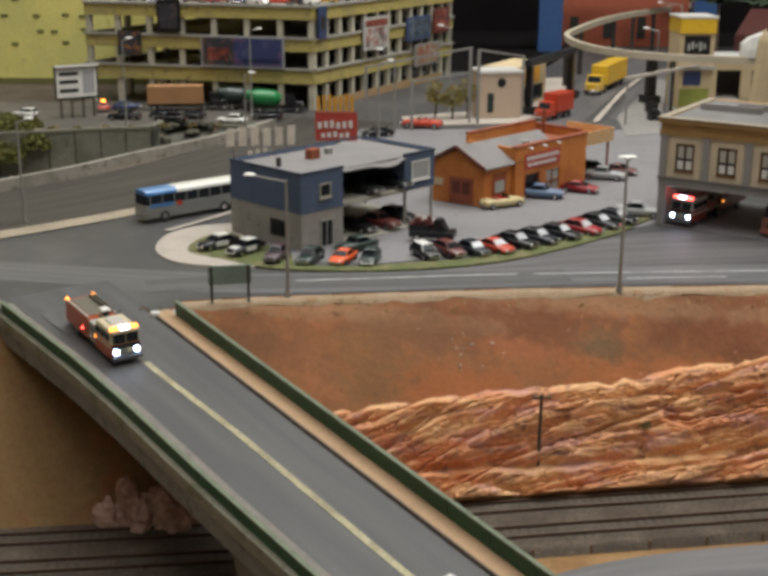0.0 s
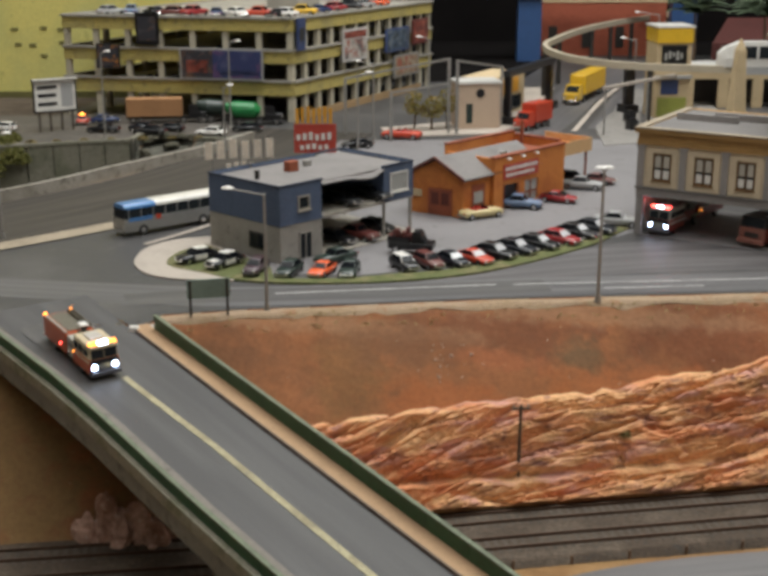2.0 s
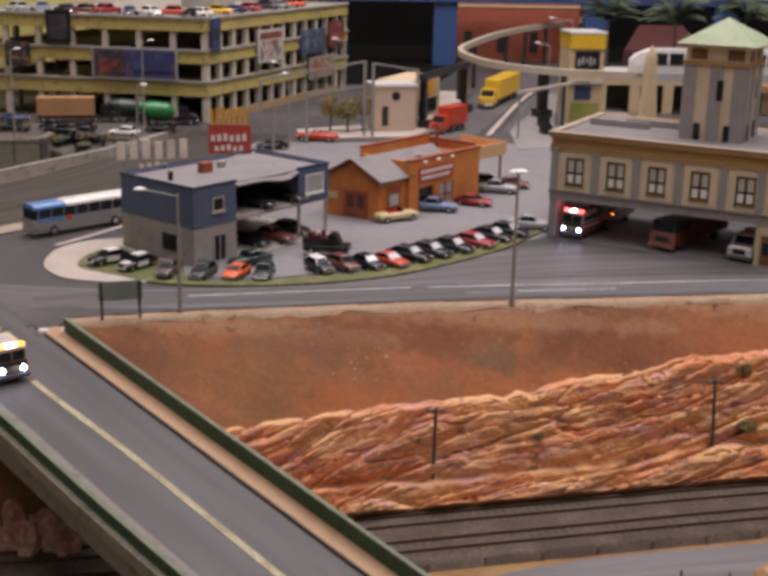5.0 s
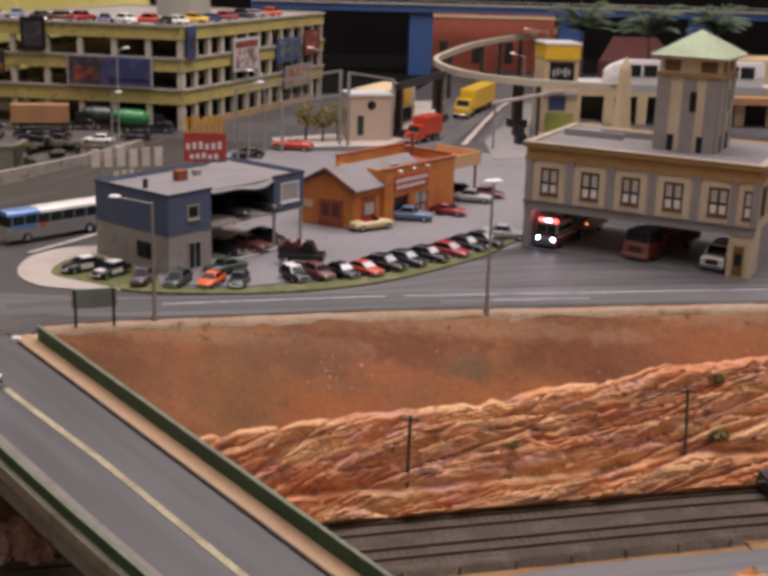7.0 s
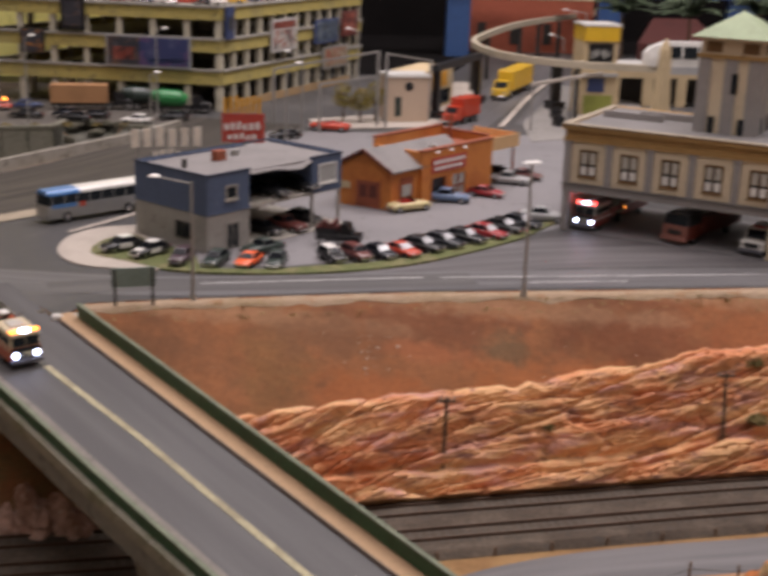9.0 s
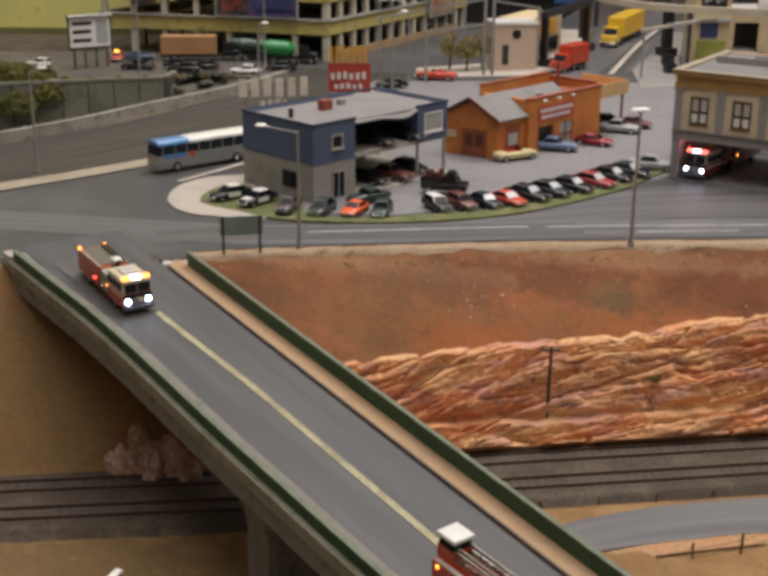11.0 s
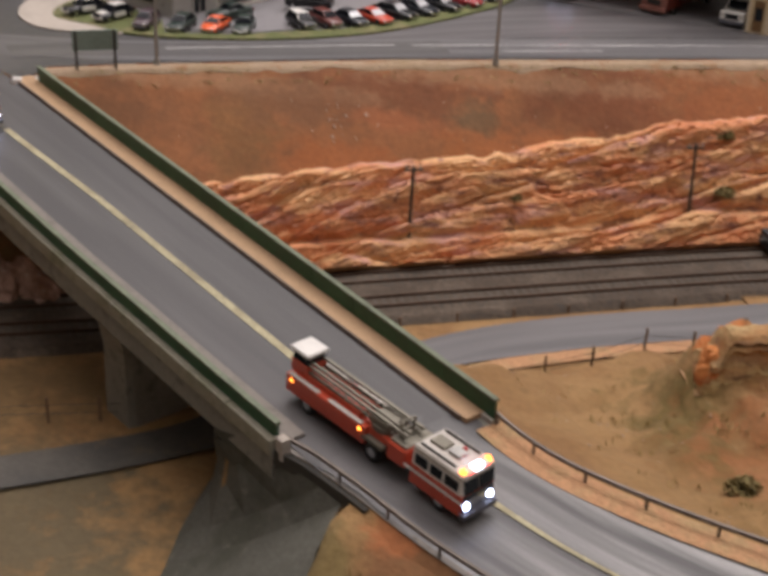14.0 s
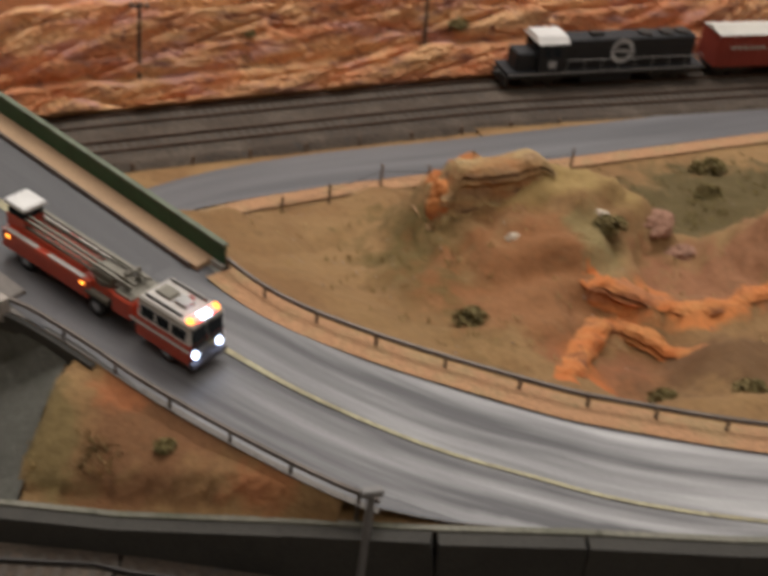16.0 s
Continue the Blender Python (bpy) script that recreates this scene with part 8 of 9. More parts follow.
# ---- pale wall house, kiosk, black gate, gantries ----
ph = thing("pale_house", "pale cream house wall with white coping", "building", spot(14.0, 190.5, 0.1, 10))
part("body", box_on(0, 6.6, 0, 5, 0, 7.0), surface("pale_pink_render", (0.52, 0.40, 0.30), 0.8, vary=0.1, patch=0.3), ph)
part("coping", box_on(-0.2, 6.8, -0.2, 5.2, 7.0, 7.4), WHITE, ph)
part("emblem", Shape().cyl((3.4, -0.08, 5.6), (3.4, 0.0, 5.6), 0.7, n=12), BLACK, ph, "dark round emblem")
part("leaf_panel", box_on(1.2, 2.2, -0.06, 0.0, 1.0, 4.0), GREENISH, ph)
gt = thing("black_gate", "black street gate with heavy posts", "gate", spot(22.1, 195.4, 0.1, 64))
for x in (0, 20.8):
    part("post", Shape().box(x - 0.55, x + 0.55, -0.5, 0.5, 0, 8.0), BLACK, gt)
    part("planter", Shape().chamfer(x - 1.1, x + 1.1, -1.4, 1.4, 0, 1.3, 0.15), BLACK, gt)
part("beam", Shape().box(-1.0, 21.8, -0.6, 0.6, 7.6, 8.6), GREYISH, gt)
py = thing("street_pylon", "black street pylon with planter beside the sign tower", "pylon", spot(43.9, 208.6, 0.2, 20))
part("post", Shape().chamfer(-0.8, 0.8, -0.6, 0.6, 0, 7.4, 0.06), BLACK, py)
part("planter", Shape().chamfer(-1.3, 1.3, -1.5, 1.5, 0, 1.3, 0.15), BLACK, py)
part("cap", Shape().chamfer(-1.0, 1.0, -0.8, 0.8, 7.4, 7.8, 0.05), GREYISH, py)
for x, y in ((40.9, 190.4), (42.2, 198.6)):
    solo("planter", Shape().chamfer(-0.8, 0.8, -0.8, 0.8, 0, 1.4, 0.12).chamfer(-0.6, 0.6, -0.6, 0.6, 1.38, 1.7, 0.1), BLACK, "black street planter on the worn pavement", "planter", spot(x, y, 0.2, 20), "street planters")
sh = thing("corner_shop", "cream corner shop with orange sign", "shop", spot(20.6, 201, 0.1, 62))
part("body", box_on(0, 13, 0, 6, 0, 6.6), CREAM, sh)
part("sign_board", box_on(3, 10, -0.15, 0, 3.6, 6.0), SIGN_GOLD, sh)
part("shop_window", box_on(1.5, 11.5, -0.1, 0, 0.6, 3.0), GLASS, sh)


def gantry(at, posts, beams, label):
    g = thing("wire_gantry", label, "gantry", at, "gantries")
    for x, y, h in posts:
        part("post", Shape().box(x - 0.22, x + 0.22, y - 0.22, y + 0.22, 0, h), GALV, g)
    for a, b in beams:
        part("beam", Shape().bar(a, b, 0.22, 0.3), GALV, g)


gantry(spot(3.4, 180.5, 0.1), [(0, 0, 7.2), (8.8, 6.2, 11.4), (-6.8, 6.0, 8.5)], [((0, 0, 7.1), (8.8, 6.2, 7.6)), ((-6.8, 6, 8.4), (8.8, 6.2, 11.3))], "grey steel wire gantry over the tram street")
gantry(spot(13.4, 186.0, 0.1), [(0, 0, 11.2), (7.5, 8, 9.4)], [((0, 0, 11.1), (7.5, 8, 9.3))], "grey steel wire gantry beside the pale house")


# ---- street lamps, signs and poles ----
def street_lamp(x, y, h, arm, label, base=0.1, double=False):
    ob = thing("street_lamp", label, "street lamp", spot(x, y, base), "street lamps")
    part("pole", Shape().cyl((0, 0, -0.3), (0, 0, h), 0.17, 0.10, 8), GALV, ob)
    part("base", Shape().cyl((0, 0, -0.1), (0, 0, 0.5), 0.3, 0.24, 8), GALV, ob)
    arms = [arm, (-arm[0], -arm[1])] if double else [arm]
    for ax, ay in arms:
        tip = Vector((ax, ay, h + 0.35))
        part("arm", Shape().cyl((0, 0, h - 0.15), tuple(tip), 0.07, n=6), GALV, ob)
        part("head", Shape().dome((tip.x, tip.y, tip.z - 0.05), 0.55, 0.4, 0.22, 10, 3), WHITE, ob, "pale lamp head")


street_lamp(19.7, 100.6, 11.2, (0.3, 0.1), "tall grey street lamp with twin heads on the verge", double=True)
street_lamp(-8.3, 98.4, 9.9, (-3.0, 0.5), "grey street lamp with long arm on the verge")
street_lamp(-37.3, 123.2, 10.4, (1.2, 0.2), "grey street lamp beside the highway")
street_lamp(-21.5, 193.5, 13.0, (1.4, 0), "tall grey street lamp on the plaza")
street_lamp(-20.0, 172.0, 9.0, (1.0, 0.0), "short grey street lamp by the barrier")
street_lamp(-39.0, 183.0, 12.5, (1.0, 0.0), "grey street lamp at the plaza edge")
street_lamp(-1.4, 173.0, 10.6, (1.6, 0.3), "grey street lamp in the upper street")
street_lamp(0.8, 178.0, 11.6, (-2.2, 0.3), "grey street lamp beside the red sign")
street_lamp(9.6, 196.0, 13.4, (-1.6, 0.3), "grey street lamp beside the shelter")
street_lamp(44.8, 209.0, 12.0, (-2.0, 1.0), "grey street lamp beside the sign tower")
street_lamp(55.5, 240.0, 14.0, (-4.0, 1.0), "grey street lamp before the warehouse")
sg = thing("road_sign", "dark green road sign on two posts", "road sign", spot(-12.9, 96.8, 0.1, 12))
part("panel", box_on(-1.75, 1.75, -0.07, 0.07, 1.55, 3.15), surface("sign_back_green", (0.21, 0.28, 0.245), 0.6), sg)
part("rail", Shape().box(-1.8, 1.8, 0.07, 0.14, 1.9, 2.05).box(-1.8, 1.8, 0.07, 0.14, 2.7, 2.85), STEEL, sg)
for x in (-1.5, 1.5):
    part("post", box_on(x - 0.1, x + 0.1, -0.1, 0.1, -0.4, 3.1), STEEL, sg)


def wire_pole(x, y, z0, z1, lean, label):
    ob = thing("telegraph_pole", label, "pole", spot(x, y, z0), "telegraph poles")
    h = z1 - z0
    part("shaft", Shape().cyl((0, 0, -2.2), (lean, 0, h), 0.16, 0.12, 8), TIE, ob)
    part("cross_arm", Shape().bar((lean - 0.7, 0, h - 0.3), (lean + 0.7, 0, h - 0.3), 0.12, 0.16), TIE, ob)
    for d in (-0.55, 0.55):
        part("insulator", Shape().cyl((lean + d, 0, h - 0.22), (lean + d, 0, h + 0.08), 0.09, 0.06, 6), PAVING, ob)


wire_pole(11.7, 87.7, -11.2, -4.2, 0.1, "dark wooden telegraph pole on the rock ledge")
wire_pole(35.5, 91.8, -10.4, -3.6, -0.5, "dark wooden telegraph pole leaning on the rock ledge")
wire_pole(64.5, 97.0, -9.6, -3.0, -0.2, "dark wooden telegraph pole beside the tracks")


# ---- trains ----
LOCO_BLACK = surface("locomotive_black", (0.012, 0.0125, 0.014), 0.6, vary=0.2, patch=0.5, grain=4, relief=0.05)
BOX_RED = surface("boxcar_red", (0.25, 0.035, 0.02), 0.65, vary=0.12, patch=0.4)


def bogie(parent, x, n):
    b = part("bogie", Shape().box(x - 0.95 * n, x + 0.95 * n, -1.05, -0.85, 0.45, 0.9).box(x - 0.95 * n, x + 0.95 * n, 0.85, 1.05, 0.45, 0.9).box(x - 0.5, x + 0.5, -1.0, 1.0, 0.5, 0.95), STEEL, parent)
    for i in range(n):
        a = x + (i - (n - 1) / 2) * 1.75
        part("wheel", Shape().cyl((a, -0.86, 0.5), (a, -0.68, 0.5), 0.5, n=12).cyl((a, 0.68, 0.5), (a, 0.86, 0.5), 0.5, n=12).cyl((a, -0.7, 0.5), (a, 0.7, 0.5), 0.12, n=6), STEEL, b)


def track_pose(x, off):
    y0, y1 = lerp(TRACK, x - 3) + off, lerp(TRACK, x + 3) + off
    return spot(x, (y0 + y1) / 2, LOW + 0.5, math.degrees(math.atan2(y1 - y0, 6)) + 180)


def locomotive(x):
    ob = thing("diesel_locomotive", "black diesel locomotive with white cab roof and ring emblem", "locomotive", track_pose(x, -1.6))
    # nose at +x
    part("frame", Shape().chamfer(-9.2, 9.2, -1.5, 1.5, 1.05, 1.45, 0.05), LOCO_BLACK, ob)
    for y in (-1.508, 1.508):
        part("sill_stripe", Shape().box(-9.2, 9.2, y - 0.008, y + 0.008, 1.28, 1.4), GALV, ob)
    part("fuel_tank", Shape().chamfer(-2.4, 2.4, -1.3, 1.3, 0.35, 1.05, 0.15), LOCO_BLACK, ob)
    part("long_hood", Shape().chamfer(-8.2, 4.2, -0.98, 0.98, 1.45, 3.95, 0.16), LOCO_BLACK, ob)
    part("short_hood", Shape().chamfer(6.6, 8.4, -0.98, 0.98, 1.45, 3.0, 0.16), LOCO_BLACK, ob)
    cab = part("cab", Shape().box(4.2, 6.6, -1.42, 1.42, 1.45, 3.9), LOCO_BLACK, ob)
    part("cab_roof", Shape().loft([[(4.1, -1.5, 3.88), (6.9, -1.5, 3.88), (6.9, 1.5, 3.88), (4.1, 1.5, 3.88)], [(4.15, -1.0, 4.4), (6.8, -1.0, 4.4), (6.8, 1.0, 4.4), (4.15, 1.0, 4.4)]]), WHITE, cab, "white cab roof")
    for y in (-1.43, 1.43):
        part("window", Shape().box(4.7, 5.4, y - 0.02, y + 0.02, 2.75, 3.5).box(5.6, 6.3, y - 0.02, y + 0.02, 2.75, 3.5), GLASS, cab)
    part("windscreen", Shape().box(6.6, 6.63, -1.2, -0.2, 3.1, 3.7).box(6.6, 6.63, 0.2, 1.2, 3.1, 3.7), GLASS, cab)
    for y in (-1.445, 1.445):
        part("number_box", Shape().box(5.0, 5.7, y - 0.015, y + 0.015, 1.8, 2.4), SILVER, cab)
    for y, sg in ((0.985, 1), (-0.985, -1)):
        ring = Shape()
        pts = [(-1.2 + r * math.cos(6.28318 * i / 20), y + sg * 0.03, 2.85 + r * math.sin(6.28318 * i / 20)) for r in (1.1, 0.7) for i in range(20)]
        ring.add(pts, [(i, (i + 1) % 20, 20 + (i + 1) % 20, 20 + i) for i in range(20)])
        emblem = part("emblem", ring, SILVER, ob, "pale ring emblem")
        part("emblem_bar", Shape().box(-1.75, -0.65, min(y, y + sg * 0.034), max(y, y + sg * 0.034), 2.72, 2.98), SILVER, emblem)
    for x in (-7.2, -5.6, -3.6):
        part("roof_fan", Shape().cyl((x, 0, 3.9), (x, 0, 4.15), 0.66, n=14), STEEL, ob)
    part("exhaust", Shape().chamfer(0.4, 1.6, -0.3, 0.3, 3.9, 4.25, 0.05), STEEL, ob)
    for i in range(7):
        for y in (-0.99, 0.99):
            part("hood_door", Shape().box(-7.6 + 1.6 * i, -6.3 + 1.6 * i, y - 0.012, y + 0.012, 1.7, 3.3), LOCO_BLACK, ob)
    rails = Shape()
    for y in (-1.46, 1.46):
        rails.cyl((-8.9, y, 2.4), (4.0, y, 2.4), 0.035, n=5)
        for i in range(9):
            rails.cyl((-8.8 + 1.6 * i, y, 1.4), (-8.8 + 1.6 * i, y, 2.4), 0.03, n=5)
    part("handrail", rails, GALV, ob)
    for x in (9.55, -9.55):
        part("coupler", Shape().box(x - 0.35, x + 0.35, -0.2, 0.2, 0.85, 1.15), STEEL, ob)
    part("plough", Shape().box(9.1, 9.3, -1.4, 1.4, 0.3, 1.1), STEEL, ob)
    bogie(ob, 6.0, 2)
    bogie(ob, -6.0, 2)


def boxcar(x):
    ob = thing("boxcar", "red-brown boxcar with pale roof and side bars", "railway wagon", track_pose(x, -1.6), "goods wagons")
    part("body", Shape().box(-7.7, 7.7, -1.45, 1.45, 1.1, 4.0), BOX_RED, ob)
    part("roof", Shape().loft([[(-7.8, -1.52, 4.0), (-7.8, 1.52, 4.0), (-7.8, 0, 4.35)], [(7.8, -1.52, 4.0), (7.8, 1.52, 4.0), (7.8, 0, 4.35)]]), surface("dusty_white_roof", (0.55, 0.52, 0.46), 0.8, vary=0.15), ob, "dusty white roof")
    for y in (-1.46, 1.46):
        part("sliding_door", Shape().box(-1.4, 1.4, y - 0.03, y + 0.03, 1.2, 3.9), BOX_RED, ob)
        ribs = Shape()
        for i in range(14):
            a = -7.4 + 1.14 * i
            ribs.box(a - 0.05, a + 0.05, y - 0.05, y + 0.05, 1.2, 3.95)
        part("ribs", ribs, BOX_RED, ob)
        for i in range(6):
            part("letter_bar", Shape().box(3.0 + 0.6 * i, 3.4 + 0.6 * i, y - 0.07, y + 0.07, 2.7, 3.0), PAVING, ob)
    part("sill", Shape().box(-7.7, 7.7, -1.0, 1.0, 0.9, 1.1), STEEL, ob)
    bogie(ob, 5.6, 2)
    bogie(ob, -5.6, 2)


locomotive(50.2)
boxcar(68.2)
boxcar(85.1)


# ---- hillside rocks, shrubs, foreground ----
def boulder(x, y, rx, ry, rz, seed, material, label, sink=0.25, turn=0.0, name="boulder"):
    s = Shape()
    n, m = 28, 12
    for k in range(m + 1):
        a = -0.35 + (1.5708 + 0.35) * k / m
        for i in range(n):
            b = 6.28318 * i / n
            p = Vector((math.cos(a) * math.cos(b), math.cos(a) * math.sin(b), math.sin(a)))
            layer = math.floor((p.z + 0.25 * noise.noise((p.x * 1.5 + seed, p.y * 1.5, 0))) * 4.0) / 4.0
            r = 1 + 0.30 * noise.noise((p.x * 1.3 + seed, p.y * 1.3, p.z * 1.3)) + 0.16 * noise.noise((p.x * 3 + seed, p.y * 3, layer * 9)) + 0.05 * noise.noise((p.x * 8, p.y * 8 + seed, p.z * 8))
            s.v.append((p.x * r * rx, p.y * r * ry, p.z * r * rz))
    s.f = [(k * n + i, k * n + (i + 1) % n, (k + 1) * n + (i + 1) % n, (k + 1) * n + i) for k in range(m) for i in range(n)]
    solo(name, s, material, label, "rock", spot(x, y, height(x, y) - sink, turn), "rocks on the hillside")


ORANGE_ROCK = strata("orange_sandstone", (0.54, 0.23, 0.075), (0.54, 0.155, 0.036), (0.42, 0.17, 0.07), (0.24, 0.09, 0.04))
PALE_ROCK = surface("pale_rock", (0.55, 0.47, 0.36), 0.9, vary=0.2)
PALE_RUBBLE = surface("grey_rubble", (0.20, 0.18, 0.14), 0.9, vary=0.25, patch=0.6, grain=3, relief=0.7)
DARK_RUBBLE = surface("dark_rubble", (0.085, 0.078, 0.055), 0.9, vary=0.3, patch=0.6, grain=3, relief=0.7, second=(0.055, 0.055, 0.035))
PINK_ROCK = surface("pinkish_rock", (0.29, 0.155, 0.10), 0.92, vary=0.25, patch=0.6, grain=3, relief=0.7)


LEDGE_ROCK = strata("hilltop_sandstone", (0.44, 0.32, 0.15), (0.36, 0.17, 0.065), (0.34, 0.21, 0.11), (0.16, 0.08, 0.038))


def scarp(way, rise, back, seed, material, label, lip=0.25, proud=0.0, wild=1.0):
    """A broken cliff of a few beds along a line: tread, rim, undercut and face down to the soil. It faces to the right of the way."""
    line = spline([(x, y, 0) for x, y in way], 0.28)
    s, m = Shape(), 9
    for i, (p, sd) in enumerate(zip(line, sides(line))):
        u = i / (len(line) - 1)
        fade = smooth(0, 0.14, u) * smooth(1, 0.86, u)
        h = rise * fade * (0.8 + 0.5 * noise.noise((p.x * 0.5, p.y * 0.5, seed)))
        jag = wild * 0.45 * noise.noise((p.x * 0.9, p.y * 0.9, seed + 3.0)) + wild * 0.22 * noise.noise((p.x * 2.6, p.y * 2.6, seed + 5.0))
        hind = p - sd * back * 0.6
        base = height(hind.x, hind.y) + proud * fade
        for k, (o, z) in enumerate(((-back, -0.05), (-back * 0.55, 0.06), (-0.4, 0.16), (0.0, 0.08), (lip * 0.7, -0.18), (-0.08, -0.26), (lip * 0.9, -0.5), (lip * 0.5, -0.72), (lip + 0.3, -0.3))):
            w = 0.14 * noise.noise((p.x * 1.8, p.y * 1.8, k * 4.1 + seed))
            q = p + sd * (o + jag + w * (0 if k == 0 else 1))
            ground = height(q.x, q.y)
            s.v.append((q.x, q.y, ground + z if k in (0, 8) else max(base + z * h + w * 0.6 * fade * wild, ground - 0.12)))
    s.f = [(i * m + k, i * m + k + 1, (i + 1) * m + k + 1, (i + 1) * m + k) for i in range(len(line) - 1) for k in range(m - 1)]
    solo("rock_outcrop", s, material, label, "rock", group="rocks on the hillside")


scarp([(26.0, 60.9), (28.4, 61.0), (30.8, 60.9), (33.0, 61.4), (35.4, 61.6)], 1.35, 2.4, 1.0, LEDGE_ROCK, "brown sandstone ledge under the hill's crest", 0.5, 0.7, 0.3)
boulder(27.5, 61.5, 1.35, 1.0, 1.7, 2.0, ORANGE_ROCK, "bright orange rock block at the ledge's end", 0.1, 20)
scarp([(28.6, 43.8), (30.2, 46.3), (32.0, 48.8), (33.6, 50.5), (34.6, 50.9)], 1.5, 1.2, 6.0, ORANGE_ROCK, "bright orange rock scarp above the bend", 0.4, 0.1, 0.22)
scarp([(34.2, 51.0), (35.4, 49.8), (36.8, 48.2), (38.4, 46.8)], 1.2, 0.9, 9.0, ORANGE_ROCK, "orange rock rim of the hollow above the bend", 0.3, 0.1, 0.22)
scarp([(33.0, 53.4), (34.8, 52.2), (37.0, 51.2), (39.6, 50.6), (42.4, 50.7), (46.0, 51.6)], 1.0, 1.4, 5.0, ORANGE_ROCK, "long orange rock ledge below the pink mound", 0.4, 0.05, 0.35)
boulder(40.7, 59.5, 1.5, 1.1, 0.8, 4.0, PINK_ROCK, "pinkish rock at the hill's shoulder", 0.3, 40)
boulder(42.0, 57.9, 1.2, 0.9, 0.6, 14.0, PINK_ROCK, "small pinkish rock at the hill's shoulder", 0.25, 10)
boulder(30.2, 57.2, 0.52, 0.36, 0.36, 8.0, PALE_ROCK, "single pale rock on the slope", 0.1)
boulder(36.3, 58.6, 0.5, 0.42, 0.42, 9.0, PALE_ROCK, "grey rock beside a shrub", 0.15)
PINK_RUBBLE = surface("pink_rubble", (0.50, 0.32, 0.25), 0.92, vary=0.3, patch=0.5, grain=2.5, relief=0.8, second=(0.30, 0.16, 0.11), dirt=(0.52, 0.44, 0.38), dirty=0.4)
for k, (x, y, rx, ry, rz) in enumerate([(-18.6, 81.4, 2.0, 1.2, 3.4), (-16.4, 81.2, 2.3, 1.3, 2.9), (-14.2, 81.6, 2.0, 1.1, 2.2), (-17.4, 80.5, 1.5, 0.9, 1.8), (-15.0, 80.6, 1.6, 0.8, 1.3), (-12.6, 81.4, 1.7, 0.9, 1.3), (-20.3, 81.0, 1.2, 0.9, 2.2), (-13.2, 80.9, 1.1, 0.6, 0.8)]):
    boulder(x, y, rx, ry, rz, 110.0 + 7 * k, PINK_RUBBLE, "jagged pinkish rock under the bridge", 0.5, 35 * k - 60)

LEAF = surface("dusty_foliage", (0.19, 0.15, 0.055), 0.95, vary=0.35, patch=1.5, grain=6, second=(0.25, 0.19, 0.08))
LEAF_GREEN = surface("green_foliage", (0.115, 0.115, 0.025), 0.9, vary=0.4, patch=0.8, grain=6, second=(0.17, 0.16, 0.04))
BARK = surface("bark", (0.10, 0.065, 0.04), 0.9, vary=0.25)


def leaf_ball(seed, count, rx, ry, rz, size):
    rnd = random.Random(seed)
    s = Shape()
    while count:
        p = Vector((rnd.uniform(-1, 1), rnd.uniform(-1, 1), rnd.uniform(-0.2, 1)))
        if p.length > 1 or noise.noise((p.x * 2 + seed, p.y * 2, p.z * 2)) < -0.2:
            continue
        c = Vector((p.x * rx, p.y * ry, p.z * rz))
        a = Vector((rnd.gauss(0, 1), rnd.gauss(0, 1), rnd.gauss(0, 0.6))).normalized() * size * rnd.uniform(0.6, 1.3)
        b = a.cross(Vector((rnd.gauss(0, 1), rnd.gauss(0, 1), rnd.gauss(0, 1)))).normalized() * size * 0.5
        s.add([c - a, c + b, c + a, c - b], [(0, 1, 2, 3)])
        count -= 1
    return s


def shrub(x, y, r, seed, label, material=None, z=None, h=0.8):
    ob = thing("shrub", label, "shrub", spot(x, y, height(x, y) if z is None else z), "shrubs")
    part("foliage", leaf_ball(seed, int(620 * max(r, 0.8)), r, r * 0.8, r * h, 0.13 + 0.04 * r), material or LEAF, ob)
    stems = Shape()
    for i in range(5):
        a = 6.28 * i / 5
        stems.cyl((0, 0, -0.2), (math.cos(a) * r * 0.5, math.sin(a) * r * 0.5, r * h * 0.6), 0.05, 0.02, 5)
    part("stems", stems, BARK, ob)


for i, (x, y, r) in enumerate([(25.4, 50.3, 1.0), (36.4, 57.5, 1.1), (52.8, 73.5, 1.5), (34.1, 44.2, 0.9), (37.8, 42.5, 1.0), (44, 68, 1.0), (51, 70, 1.2), (45.5, 60.5, 1.0), (8.4, 41.2, 0.5)]):
    shrub(x, y, r, i + 20, "low dusty green shrub on the dry slope", h=0.6)
for i, (x, y, r, z) in enumerate([(-52.5, 176.8, 2.2, 0), (-57, 176.5, 3.2, 0.2), (-56.5, 181, 3.0, 0.1), (-61, 175, 3.8, 0), (-52.5, 181, 1.8, 0.1), (-60, 181, 3.4, 0.1), (-50.8, 175.2, 2.6, -1.6), (-54.5, 173.0, 3.2, -3.0)]):
    shrub(x, y, r, i + 60, "dense yellow-green bush above the cutting", LEAF_GREEN, z, 0.75)

